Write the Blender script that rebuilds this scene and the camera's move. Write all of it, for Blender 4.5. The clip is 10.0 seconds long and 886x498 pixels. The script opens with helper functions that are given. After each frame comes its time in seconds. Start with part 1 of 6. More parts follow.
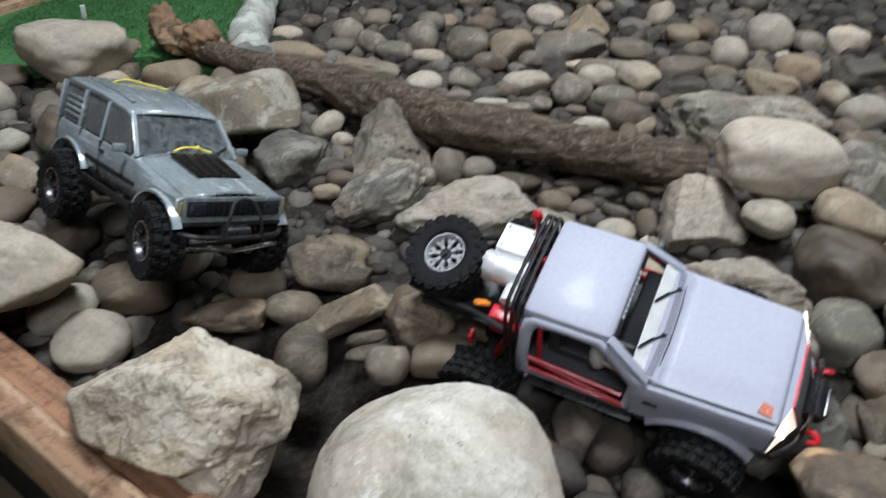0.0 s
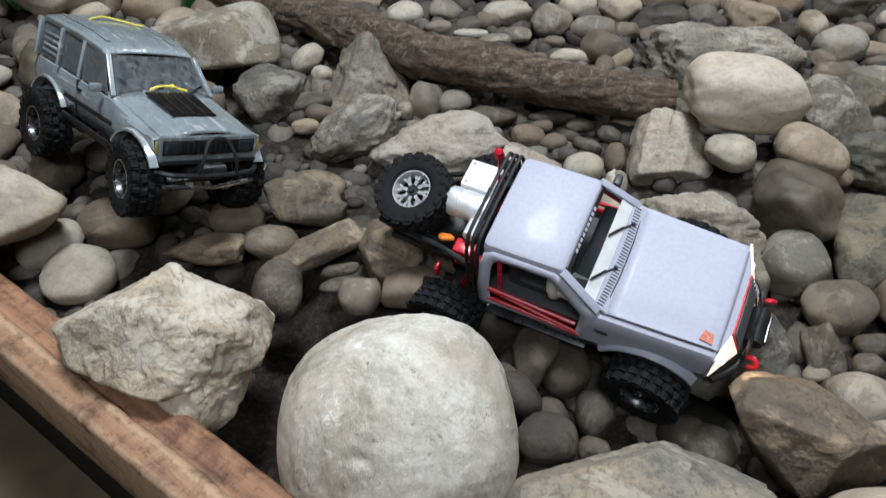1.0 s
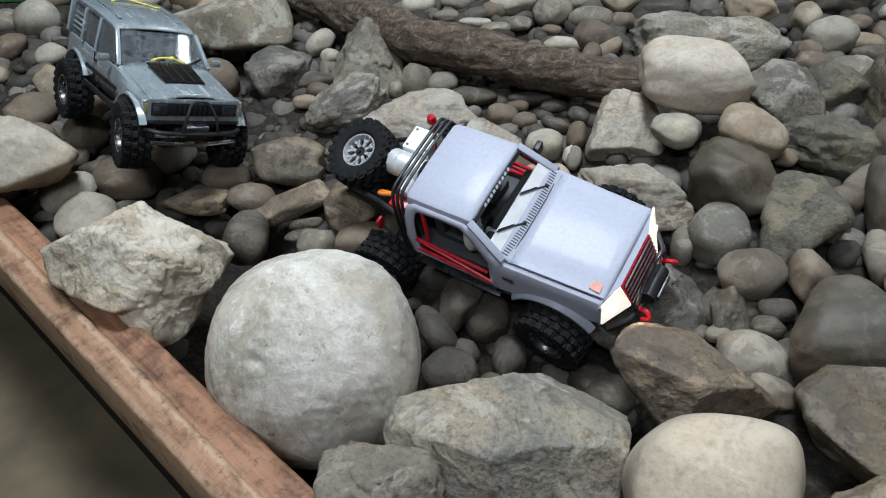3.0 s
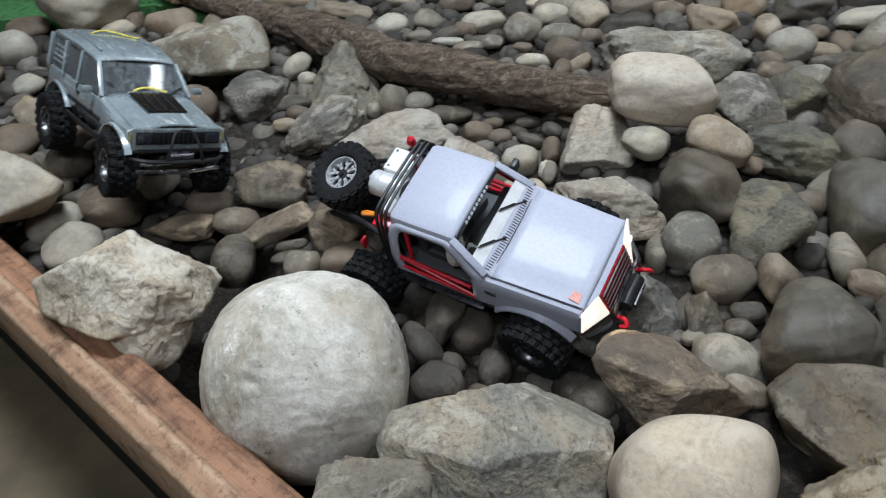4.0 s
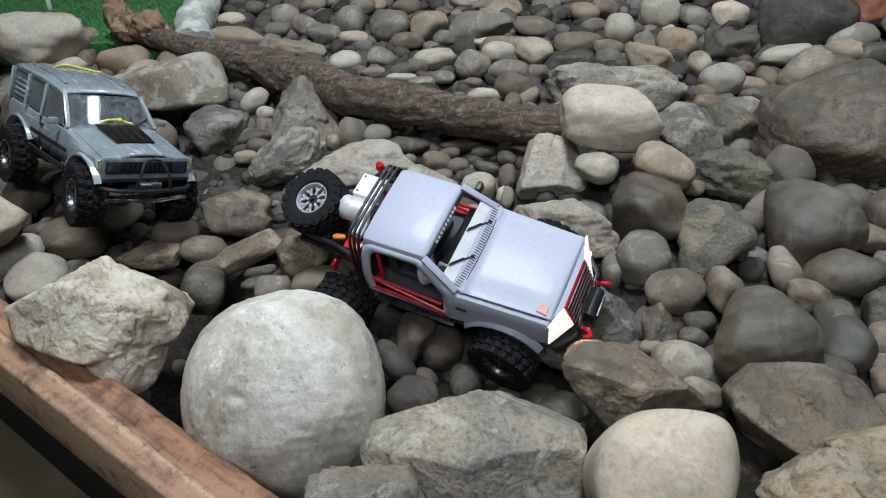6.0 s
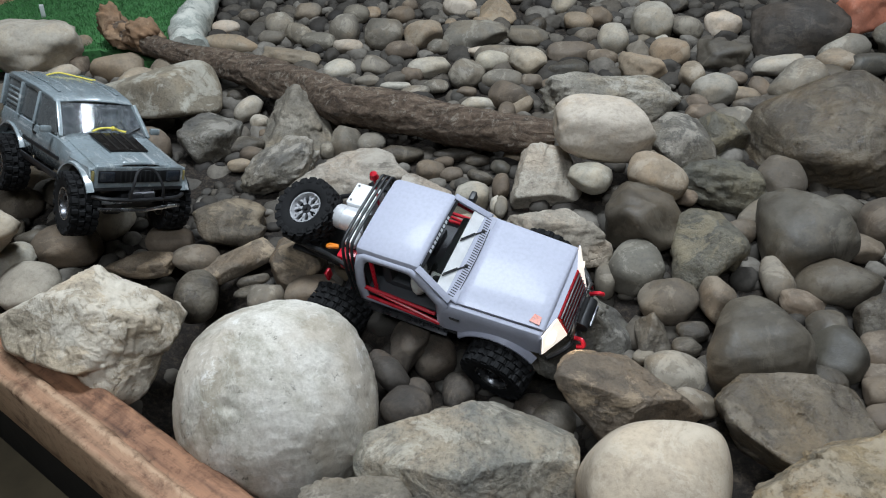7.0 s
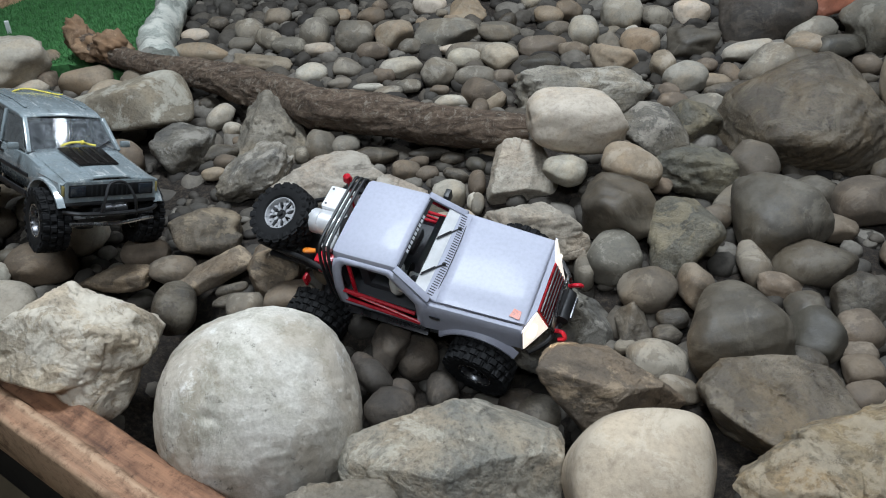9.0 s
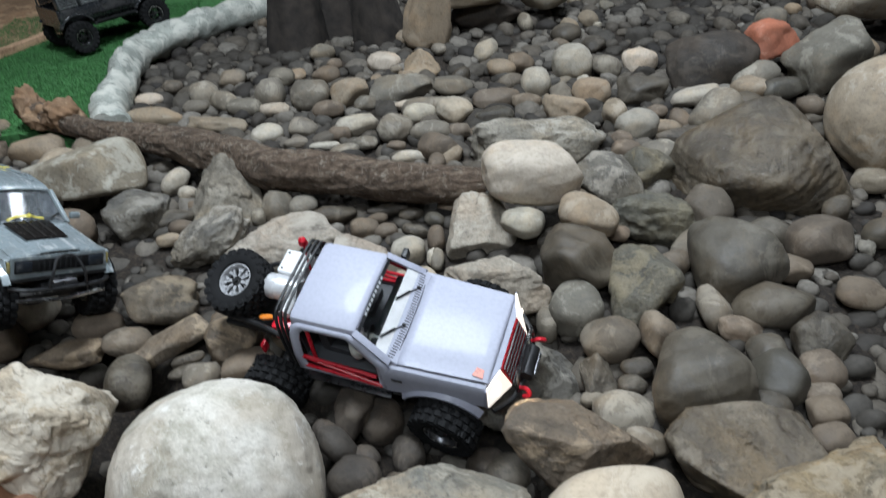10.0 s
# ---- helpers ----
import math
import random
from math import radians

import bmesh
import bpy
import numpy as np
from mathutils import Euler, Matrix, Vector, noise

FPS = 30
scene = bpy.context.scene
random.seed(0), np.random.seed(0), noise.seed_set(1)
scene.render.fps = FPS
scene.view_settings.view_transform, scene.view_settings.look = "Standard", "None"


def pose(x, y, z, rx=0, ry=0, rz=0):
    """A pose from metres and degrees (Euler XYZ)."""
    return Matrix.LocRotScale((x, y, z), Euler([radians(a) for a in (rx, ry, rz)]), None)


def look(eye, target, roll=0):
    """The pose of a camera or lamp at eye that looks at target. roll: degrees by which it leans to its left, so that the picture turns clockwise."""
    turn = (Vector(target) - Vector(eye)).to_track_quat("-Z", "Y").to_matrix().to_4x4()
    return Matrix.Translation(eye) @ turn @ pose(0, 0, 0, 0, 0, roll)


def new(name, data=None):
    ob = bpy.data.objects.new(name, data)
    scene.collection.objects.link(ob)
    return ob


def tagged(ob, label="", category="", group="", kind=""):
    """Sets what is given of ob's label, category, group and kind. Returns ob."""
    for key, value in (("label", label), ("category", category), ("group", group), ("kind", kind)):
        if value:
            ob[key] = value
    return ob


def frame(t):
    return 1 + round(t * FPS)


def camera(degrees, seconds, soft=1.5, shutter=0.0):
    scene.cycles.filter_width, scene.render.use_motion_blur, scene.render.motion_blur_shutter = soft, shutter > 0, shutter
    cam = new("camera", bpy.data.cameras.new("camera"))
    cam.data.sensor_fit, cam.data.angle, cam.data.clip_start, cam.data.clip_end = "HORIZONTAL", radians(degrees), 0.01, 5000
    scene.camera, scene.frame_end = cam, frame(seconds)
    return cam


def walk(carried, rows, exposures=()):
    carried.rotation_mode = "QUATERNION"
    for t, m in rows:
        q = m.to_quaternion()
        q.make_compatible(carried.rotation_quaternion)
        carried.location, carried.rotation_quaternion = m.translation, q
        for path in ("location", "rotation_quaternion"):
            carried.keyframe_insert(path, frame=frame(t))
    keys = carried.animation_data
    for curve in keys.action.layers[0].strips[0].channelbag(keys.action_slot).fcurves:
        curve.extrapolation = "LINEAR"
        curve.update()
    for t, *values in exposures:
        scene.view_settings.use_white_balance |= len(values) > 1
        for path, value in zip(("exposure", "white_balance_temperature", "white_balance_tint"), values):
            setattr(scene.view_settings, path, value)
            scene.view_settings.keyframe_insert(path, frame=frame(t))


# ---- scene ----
cam = camera(60.8, 10.0, soft=1.1, shutter=0.5)
PATH = [
    (0.0, (0.0799, 0.3284, 0.7269), (0.0051, 1.9644, -0.4211), -1.39),
    (0.2, (0.0754, 0.3196, 0.7381), (0.0482, 1.9840, -0.3704), 0.94),
    (0.5, (0.0936, 0.3026, 0.7777), (0.0154, 1.9277, -0.3854), 0.28),
    (1.0, (0.1307, 0.3013, 0.7666), (0.0535, 1.8154, -0.5379), -1.84),
    (1.5, (0.1569, 0.2932, 0.7663), (0.0298, 1.7762, -0.5696), -2.86),
    (2.0, (0.2435, 0.2754, 0.7683), (0.0656, 1.7295, -0.5933), -1.92),
    (2.5, (0.3144, 0.2239, 0.7774), (0.0529, 1.6910, -0.5564), -3.59),
    (2.7, (0.3435, 0.2004, 0.7744), (0.0577, 1.6992, -0.5186), -4.06),
    (3.8, (0.3936, 0.1597, 0.8176), (0.0699, 1.6589, -0.4660), -6.16),
    (4.0, (0.3717, 0.1529, 0.8137), (0.1196, 1.6779, -0.4555), -5.53),
    (4.5, (0.3389, 0.1242, 0.8165), (0.1508, 1.6630, -0.4471), -5.28),
    (5.0, (0.3237, 0.1027, 0.8250), (0.2177, 1.6737, -0.4082), -3.90),
    (5.5, (0.3237, 0.0931, 0.8251), (0.2250, 1.6772, -0.3918), -3.49),
    (6.0, (0.3261, 0.0872, 0.8230), (0.2371, 1.6891, -0.3712), -2.97),
    (7.5, (0.3269, 0.0915, 0.8283), (0.2676, 1.7057, -0.3511), -2.31),
    (8.0, (0.3274, 0.0918, 0.8269), (0.2884, 1.7078, -0.3508), -2.31),
    (8.5, (0.3333, 0.0928, 0.8243), (0.3095, 1.7098, -0.3524), -3.00),
    (9.0, (0.3401, 0.0916, 0.8236), (0.3061, 1.7037, -0.3596), -4.39),
    (9.5, (0.3438, 0.0950, 0.8263), (0.3217, 1.7125, -0.3499), -4.36),
    (9.8, (0.3596, 0.1127, 0.8196), (0.4163, 1.7632, -0.3085), -4.61),
    (10.0, (0.3580, 0.1123, 0.8309), (0.4178, 1.7901, -0.2559), -5.17),
]
walk(cam, [(t, look(eye, target, roll)) for t, eye, target, roll in PATH], exposures=[(0, 0.03, 6750, 12), (0.5, 0.06, 6750, 12), (1.5, 0.08, 6750, 12), (2.5, 0.0, 6500, 10), (9.5, 0.0, 6500, 10), (10, 0.12, 6500, 10)])

# ---- light: an indoor yard, daylight from the sky through assumed, unseen roof openings ----
world = bpy.data.worlds.new("daylight")
scene.world = world
world.use_nodes = True
wn = world.node_tree.nodes
sky = wn.new("ShaderNodeTexSky")
sky.sky_type, sky.sun_disc, sky.sun_elevation, sky.sun_rotation = "NISHITA", False, radians(48), radians(200)
world.node_tree.links.new(sky.outputs[0], wn["Background"].inputs[0])
wn["Background"].inputs[1].default_value = 0.10


def overhead_lamp(x, y, z, sx, sy, power, turn=0.0):
    """Area lamp: daylight of an assumed roof opening, or a strip light under it."""
    data = bpy.data.lights.new("overhead_lamp", "AREA")
    data.shape, data.size, data.size_y, data.energy, data.color = "RECTANGLE", sx, sy, power, (0.81, 0.915, 1.02)
    ob = new("overhead_lamp", data)
    ob.matrix_basis = pose(x, y, z, 0, 0, turn)
    return ob


ROOF = 3.2
# Both openings are assumed, out of view; the rear one adds front fill.
ASSUMED_SKYLIGHTS = [(0.15, 1.35, 0.75, 0.8), (0.1, -1.5, 1.6, 0.45)]
for sx0, sy0, sw, sl in ASSUMED_SKYLIGHTS:
    overhead_lamp(sx0, sy0, ROOF + 0.05, sw, sl, 232.0 * sw * sl * (0.48 if sy0 < 0 else 1.0))
STRIP = (2.5, 2.93, -35.4)
overhead_lamp(STRIP[0], STRIP[1], ROOF - 0.08, 2.4, 0.10, 60.0, STRIP[2])

# ---- materials ----
def material(name, rough=0.6, metal=0.0):
    m = bpy.data.materials.new(name)
    m.use_nodes = True
    n, l = m.node_tree.nodes, m.node_tree.links
    b = n["Principled BSDF"]
    b.inputs["Roughness"].default_value, b.inputs["Metallic"].default_value = rough, metal
    return m, n, l, b


def coords(n, l, scatter=0.0):
    tc = n.new("ShaderNodeTexCoord")
    if not scatter:
        return tc.outputs["Object"]
    info, mul, add = n.new("ShaderNodeObjectInfo"), n.new("ShaderNodeMath"), n.new("ShaderNodeVectorMath")
    mul.operation, mul.inputs[1].default_value = "MULTIPLY", scatter
    l.new(info.outputs["Random"], mul.inputs[0])
    l.new(tc.outputs["Object"], add.inputs[0])
    l.new(mul.outputs[0], add.inputs[1])
    return add.outputs[0]


def noise_tex(n, l, vec, scale, detail=5.0, rough=0.55, distort=0.0):
    t = n.new("ShaderNodeTexNoise")
    t.inputs["Scale"].default_value, t.inputs["Detail"].default_value = scale, detail
    t.inputs["Roughness"].default_value, t.inputs["Distortion"].default_value = rough, distort
    l.new(vec, t.inputs["Vector"])
    return t.outputs["Fac"]


def ramp(n, l, fac, stops):
    r = n.new("ShaderNodeValToRGB")
    e = r.color_ramp.elements
    while len(e) < len(stops):
        e.new(0.5)
    for el, (p, c) in zip(e, stops):
        el.position, el.color = p, (*c, 1) if len(c) == 3 else c
    l.new(fac, r.inputs[0])
    return r.outputs[0]


def mix(n, l, fac, a, b, mode="MIX"):
    m = n.new("ShaderNodeMix")
    m.data_type, m.blend_type = "RGBA", mode
    for sock, v in ((m.inputs[0], fac), (m.inputs[6], a), (m.inputs[7], b)):
        if hasattr(v, "is_linked"):
            l.new(v, sock)
        elif isinstance(v, (int, float)):
            sock.default_value = v
        else:
            sock.default_value = (*v, 1)
    return m.outputs[2]


def bump(n, l, height, b, strength=0.4, dist=0.004, before=None):
    k = n.new("ShaderNodeBump")
    k.inputs["Strength"].default_value, k.inputs["Distance"].default_value = strength, dist
    l.new(height, k.inputs["Height"])
    if before is not None:
        l.new(before, k.inputs["Normal"])
    l.new(k.outputs[0], b.inputs["Normal"])
    return k.outputs[0]


BLACK3, WHITE3 = (0, 0, 0), (1, 1, 1)


def stone_material(name, a, b_, crust, crust_amount=0.5, pits=0.5, rough=0.78, crust_on=0.55, stain=(1.14, 1.0, 0.84), stain_on=0.45, cracks=0.0, coarse=0.0):
    """Mottled stone: two body colours in soft clouds, warm stains, worn pale patches with crisp rims, few pits; coarse adds the grain of broken rock."""
    m, n, l, b = material(name, rough)
    v = coords(n, l, 37.0)
    big = noise_tex(n, l, v, 11.0, 7.0, 0.6, 0.4)
    mid = noise_tex(n, l, v, 38.0, 7.0, 0.62, 0.3)
    fine = noise_tex(n, l, v, 150.0, 6.0, 0.68)
    grit = noise_tex(n, l, v, 520.0, 3.0, 0.65)
    body = mix(n, l, ramp(n, l, big, [(0.36, BLACK3), (0.62, WHITE3)]), a, b_)
    smear = noise_tex(n, l, v, 7.0, 12.0, 0.72, 0.5)
    body = mix(n, l, ramp(n, l, smear, [(0.48, BLACK3), (0.60, (stain_on,) * 3)]), body, tuple(min(1.0, x * k * 1.12) for x, k in zip(a, stain)))
    low = 0.80 - 0.22 * coarse
    body = mix(n, l, 1.0, body, ramp(n, l, mid, [(0.32, (low, low * 0.985, low * 0.97)), (0.46, WHITE3), (0.68, (1.10, 1.10, 1.09))]), "MULTIPLY")
    low = 0.84 - 0.26 * coarse
    body = mix(n, l, 1.0, body, ramp(n, l, fine, [(0.34, (low, low * 0.99, low * 0.98)), (0.48, WHITE3), (0.68, (1.10 + 0.12 * coarse,) * 3)]), "MULTIPLY")
    # worn or dusty patches: broad, with a ragged rim, thinner towards the middle
    patch = noise_tex(n, l, v, 13.0, 15.0, 0.74, 0.5)
    edge = 0.64 - 0.22 * crust_amount
    body = mix(n, l, ramp(n, l, patch, [(edge - 0.02, BLACK3), (edge + 0.015, (crust_on * 0.7,) * 3), (edge + 0.12, (min(1.0, crust_on * 1.15),) * 3), (edge + 0.22, (crust_on * 0.6,) * 3)]), body, crust)
    vor = n.new("ShaderNodeTexVoronoi")
    vor.inputs["Scale"].default_value = 70.0
    l.new(v, vor.inputs["Vector"])
    pit = ramp(n, l, vor.outputs["Distance"], [(0.03, (1 - pits * (0.45 + 0.4 * coarse),) * 3), (0.12, WHITE3)])
    body = mix(n, l, ramp(n, l, big, [(0.45, BLACK3), (0.6, WHITE3)]), body, mix(n, l, 1.0, body, pit, "MULTIPLY"))
    crack = None
    if cracks:
        bend, shift = n.new("ShaderNodeVectorMath"), n.new("ShaderNodeMath")
        shift.operation, shift.inputs[1].default_value = "MULTIPLY", 0.10
        l.new(big, shift.inputs[0])
        l.new(v, bend.inputs[0])
        l.new(shift.outputs[0], bend.inputs[1])
        cell = n.new("ShaderNodeTexVoronoi")
        cell.feature, cell.inputs["Scale"].default_value = "DISTANCE_TO_EDGE", 8.0
        l.new(bend.outputs[0], cell.inputs["Vector"])
        crack = ramp(n, l, cell.outputs["Distance"], [(0.0, (0.42, 0.40, 0.38)), (0.012, (0.85, 0.84, 0.83)), (0.03, WHITE3)])
        some = ramp(n, l, smear, [(0.50, BLACK3), (0.62, (cracks * 0.6,) * 3)])
        body = mix(n, l, some, body, mix(n, l, 1.0, body, crack, "MULTIPLY"))
        crack = mix(n, l, some, WHITE3, crack)
    info = n.new("ShaderNodeObjectInfo")
    tint = ramp(n, l, info.outputs["Random"], [(0.0, (0.72, 0.68, 0.63)), (0.2, (1.08, 0.99, 0.86)), (0.4, (0.80, 0.785, 0.73)), (0.6, (1.06, 0.97, 0.87)), (0.8, (0.86, 0.78, 0.68)), (1.0, (1.18, 1.13, 1.05))])
    body = mix(n, l, 1.0, body, tint, "MULTIPLY")
    l.new(body, b.inputs["Base Color"])
    rr = ramp(n, l, mid, [(0.3, (rough - 0.16,) * 3), (0.7, (min(rough + 0.14, 1.0),) * 3)])
    l.new(rr, b.inputs["Roughness"])
    first = bump(n, l, patch, b, 0.25 + 0.4 * crust_on + 0.4 * coarse, 0.004 + 0.004 * coarse)
    second = bump(n, l, mid, b, 0.35 + 0.8 * coarse, 0.003 + 0.004 * coarse, first)
    third = bump(n, l, fine, b, 0.35 + 0.7 * coarse, 0.0014 + 0.002 * coarse, second)
    fourth = bump(n, l, grit, b, 0.3 + 0.2 * coarse, 0.0006, third)
    if crack:
        bump(n, l, crack, b, 0.9, 0.008, fourth)
    return m


def boulder_material():
    """Pale boulder: smooth warm beige rind, broken on one flank by a grey-white scaly crust with pits and dark flecks."""
    m, n, l, b = material("stone_boulder", 0.85)
    v = coords(n, l)
    mp = n.new("ShaderNodeMapping")
    mp.inputs["Scale"].default_value, mp.inputs["Rotation"].default_value = (1.3, 1.3, 0.6), (0.2, 0.1, 0.4)
    l.new(v, mp.inputs["Vector"])
    rind = noise_tex(n, l, mp.outputs[0], 6.5, 15.0, 0.66, 0.5)
    sep = n.new("ShaderNodeSeparateXYZ")
    l.new(v, sep.inputs[0])
    # the crust covers a broad band down the middle, its rim ragged
    side, away, lean = n.new("ShaderNodeMath"), n.new("ShaderNodeMath"), n.new("ShaderNodeMath")
    side.operation, side.inputs[1].default_value = "SUBTRACT", 0.025
    away.operation = "ABSOLUTE"
    lean.operation, lean.inputs[1].default_value = "MULTIPLY_ADD", -1.5
    l.new(sep.outputs[0], side.inputs[0])
    l.new(side.outputs[0], away.inputs[0])
    l.new(away.outputs[0], lean.inputs[0])
    l.new(rind, lean.inputs[2])
    scale_ = noise_tex(n, l, mp.outputs[0], 60.0, 12.0, 0.78, 0.3)
    crackle = noise_tex(n, l, mp.outputs[0], 150.0, 8.0, 0.75, 0.2)
    fleck = noise_tex(n, l, v, 26.0, 13.0, 0.80, 0.3)
    fine = noise_tex(n, l, v, 260.0, 5.0, 0.7)
    smooth = mix(n, l, noise_tex(n, l, v, 7.0, 8.0, 0.6, 0.4), (0.47, 0.408, 0.33), (0.60, 0.535, 0.448))
    crusty = mix(n, l, ramp(n, l, scale_, [(0.34, BLACK3), (0.62, WHITE3)]), (0.56, 0.515, 0.445), (0.745, 0.70, 0.625))
    crusty = mix(n, l, 1.0, crusty, ramp(n, l, crackle, [(0.36, (0.86, 0.855, 0.85)), (0.52, WHITE3)]), "MULTIPLY")
    area = ramp(n, l, lean.outputs[0], [(0.34, BLACK3), (0.37, (0.45,) * 3), (0.46, WHITE3)])
    c = mix(n, l, area, smooth, crusty)
    c = mix(n, l, ramp(n, l, fleck, [(0.56, BLACK3), (0.60, (0.7,) * 3)]), c, (0.82, 0.785, 0.73))
    c = mix(n, l, ramp(n, l, fleck, [(0.365, (0.85,) * 3), (0.41, BLACK3)]), c, (0.17, 0.155, 0.13))
    c = mix(n, l, 1.0, c, ramp(n, l, fine, [(0.35, (0.88, 0.87, 0.86)), (0.55, WHITE3)]), "MULTIPLY")
    weather = noise_tex(n, l, v, 9.0, 14.0, 0.74, 0.6)
    c = mix(n, l, 1.0, c, ramp(n, l, weather, [(0.38, (0.66, 0.655, 0.61)), (0.46, (0.86, 0.855, 0.83)), (0.53, WHITE3)]), "MULTIPLY")
    l.new(c, b.inputs["Base Color"])
    first = bump(n, l, area, b, 0.5, 0.003)
    second = bump(n, l, mix(n, l, area, (0.5, 0.5, 0.5), scale_), b, 0.5, 0.004, first)
    third = bump(n, l, fleck, b, 0.6, 0.005, second)
    bump(n, l, fine, b, 0.4, 0.001, third)
    return m


TONES = {
    "pale": stone_material("stone_pale", (0.386, 0.370, 0.332), (0.302, 0.290, 0.260), (0.487, 0.470, 0.428), 0.45, 0.4, 0.78, 0.6),
    "white": stone_material("stone_white", (0.445, 0.408, 0.365), (0.37, 0.338, 0.30), (0.53, 0.495, 0.45), 0.5, 0.3, 0.75, 0.6),
    "boulder": boulder_material(),
    "cream": stone_material("stone_cream", (0.435, 0.385, 0.318), (0.285, 0.25, 0.202), (0.575, 0.545, 0.49), 0.6, 0.45, 0.8, 0.8, (1.04, 0.97, 0.88), 0.5, 0.9, coarse=0.6),
    "creamsmooth": stone_material("stone_creamsmooth", (0.475, 0.42, 0.345), (0.385, 0.345, 0.29), (0.56, 0.525, 0.46), 0.5, 0.45, 0.85, 0.6, (0.98, 0.93, 0.88), 0.35),
    "grey": stone_material("stone_grey", (0.191, 0.177, 0.154), (0.135, 0.126, 0.110), (0.372, 0.352, 0.312), 0.42, 0.5, 0.78, 0.6),
    "roughgrey": stone_material("stone_roughgrey", (0.239, 0.223, 0.194), (0.153, 0.144, 0.126), (0.378, 0.365, 0.333), 0.45, 0.5, 0.8, 0.75, (1.12, 1.0, 0.84), 0.45, 0.7, coarse=0.7),
    "greyrock": stone_material("stone_greyrock", (0.21, 0.20, 0.175), (0.12, 0.12, 0.117), (0.42, 0.41, 0.385), 0.5, 0.6, 0.62, 0.8, (1.1, 1.0, 0.86), 0.4, 0.6, coarse=0.8),
    "slate": stone_material("stone_slate", (0.092, 0.083, 0.068), (0.060, 0.054, 0.046), (0.155, 0.143, 0.122), 0.42, 0.5, 0.6, 0.6),
    "dark": stone_material("stone_dark", (0.084, 0.075, 0.061), (0.055, 0.048, 0.041), (0.164, 0.148, 0.125), 0.45, 0.65, 0.58, 0.7, (1.14, 1.0, 0.84), 0.5, 0.25, coarse=0.5),
    # Near-black rock; on the stones by the white truck it stands for shade.
    "coal_and_shade": stone_material("stone_coal_and_shade", (0.072, 0.061, 0.052), (0.044, 0.039, 0.035), (0.145, 0.125, 0.106), 0.3, 0.6, 0.75, 0.5, coarse=0.4),
    "brown": stone_material("stone_brown", (0.160, 0.134, 0.109), (0.111, 0.091, 0.073), (0.275, 0.237, 0.195), 0.38, 0.4),
    "tanrock": stone_material("stone_tanrock", (0.315, 0.293, 0.245), (0.20, 0.206, 0.195), (0.52, 0.51, 0.46), 0.36, 0.6, 0.7, 0.7, (1.1, 0.98, 0.86), 0.5, 0.5, coarse=0.9),
    "olive": stone_material("stone_olive", (0.140, 0.116, 0.088), (0.088, 0.076, 0.062), (0.235, 0.205, 0.165), 0.45, 0.85, 0.42, 0.65, (1.12, 1.0, 0.8), 0.55, 0.35, coarse=0.8),
    "umber": stone_material("stone_umber", (0.175, 0.142, 0.108), (0.105, 0.088, 0.071), (0.36, 0.29, 0.21), 0.36, 0.5, 0.6, 0.75, (1.14, 1.0, 0.84), 0.45, 0.9, coarse=0.7),
    "tan": stone_material("stone_tan", (0.281, 0.234, 0.183), (0.221, 0.183, 0.140), (0.365, 0.332, 0.281), 0.35, 0.35),
    "buff": stone_material("stone_buff", (0.303, 0.258, 0.205), (0.221, 0.189, 0.148), (0.443, 0.418, 0.377), 0.4, 0.4, 0.78, 0.55),
    "ochre": stone_material("stone_ochre", (0.35, 0.275, 0.17), (0.20, 0.178, 0.14), (0.46, 0.41, 0.33), 0.5, 0.6, 0.8, 0.75, (1.14, 1.0, 0.84), 0.45, 0.9, coarse=0.9),
    "moss": stone_material("stone_moss", (0.150, 0.139, 0.112), (0.098, 0.095, 0.083), (0.27, 0.235, 0.165), 0.42, 0.5, 0.62, 0.7, (1.1, 1.0, 0.8), 0.5, 0.6, coarse=0.7),
    "palerock": stone_material("stone_palerock", (0.348, 0.326, 0.298), (0.25, 0.236, 0.216), (0.45, 0.438, 0.412), 0.5, 0.5, 0.8, 0.75, (1.08, 0.97, 0.88), 0.5, 0.6, coarse=0.55),
    "chalkbuff": stone_material("stone_chalkbuff", (0.275, 0.24, 0.19), (0.205, 0.175, 0.138), (0.50, 0.48, 0.43), 0.55, 0.5, 0.8, 0.8, (1.08, 0.97, 0.86), 0.4, 0.4, coarse=0.35),
    "red": stone_material("stone_red", (0.36, 0.13, 0.08), (0.26, 0.10, 0.065), (0.42, 0.22, 0.16), 0.2, 0.4),
}


def plain(name, col, rough=0.5, metal=0.0, grain=0.12, scale=40.0, relief=0.0, spec=None):
    """A surface of one colour with slight uneven wear."""
    m, n, l, b = material(name, rough, metal)
    v = coords(n, l)
    f = noise_tex(n, l, v, scale, 5.0, 0.6)
    lo = tuple(c * (1 - grain) for c in col)
    hi = tuple(min(c * (1 + grain), 1.0) for c in col)
    l.new(ramp(n, l, f, [(0.3, lo), (0.7, hi)]), b.inputs["Base Color"])
    l.new(ramp(n, l, f, [(0.3, (max(rough - 0.1, 0.02),) * 3), (0.7, (min(rough + 0.1, 1.0),) * 3)]), b.inputs["Roughness"])
    if relief:
        bump(n, l, f, b, 0.4, relief)
    if spec is not None:
        b.inputs["Specular IOR Level"].default_value = spec
    return m


def glow(name, col, strength):
    m, n, l, b = material(name, 0.3)
    b.inputs["Base Color"].default_value = (*col, 1)
    b.inputs["Emission Color"].default_value, b.inputs["Emission Strength"].default_value = (*col, 1), strength
    return m


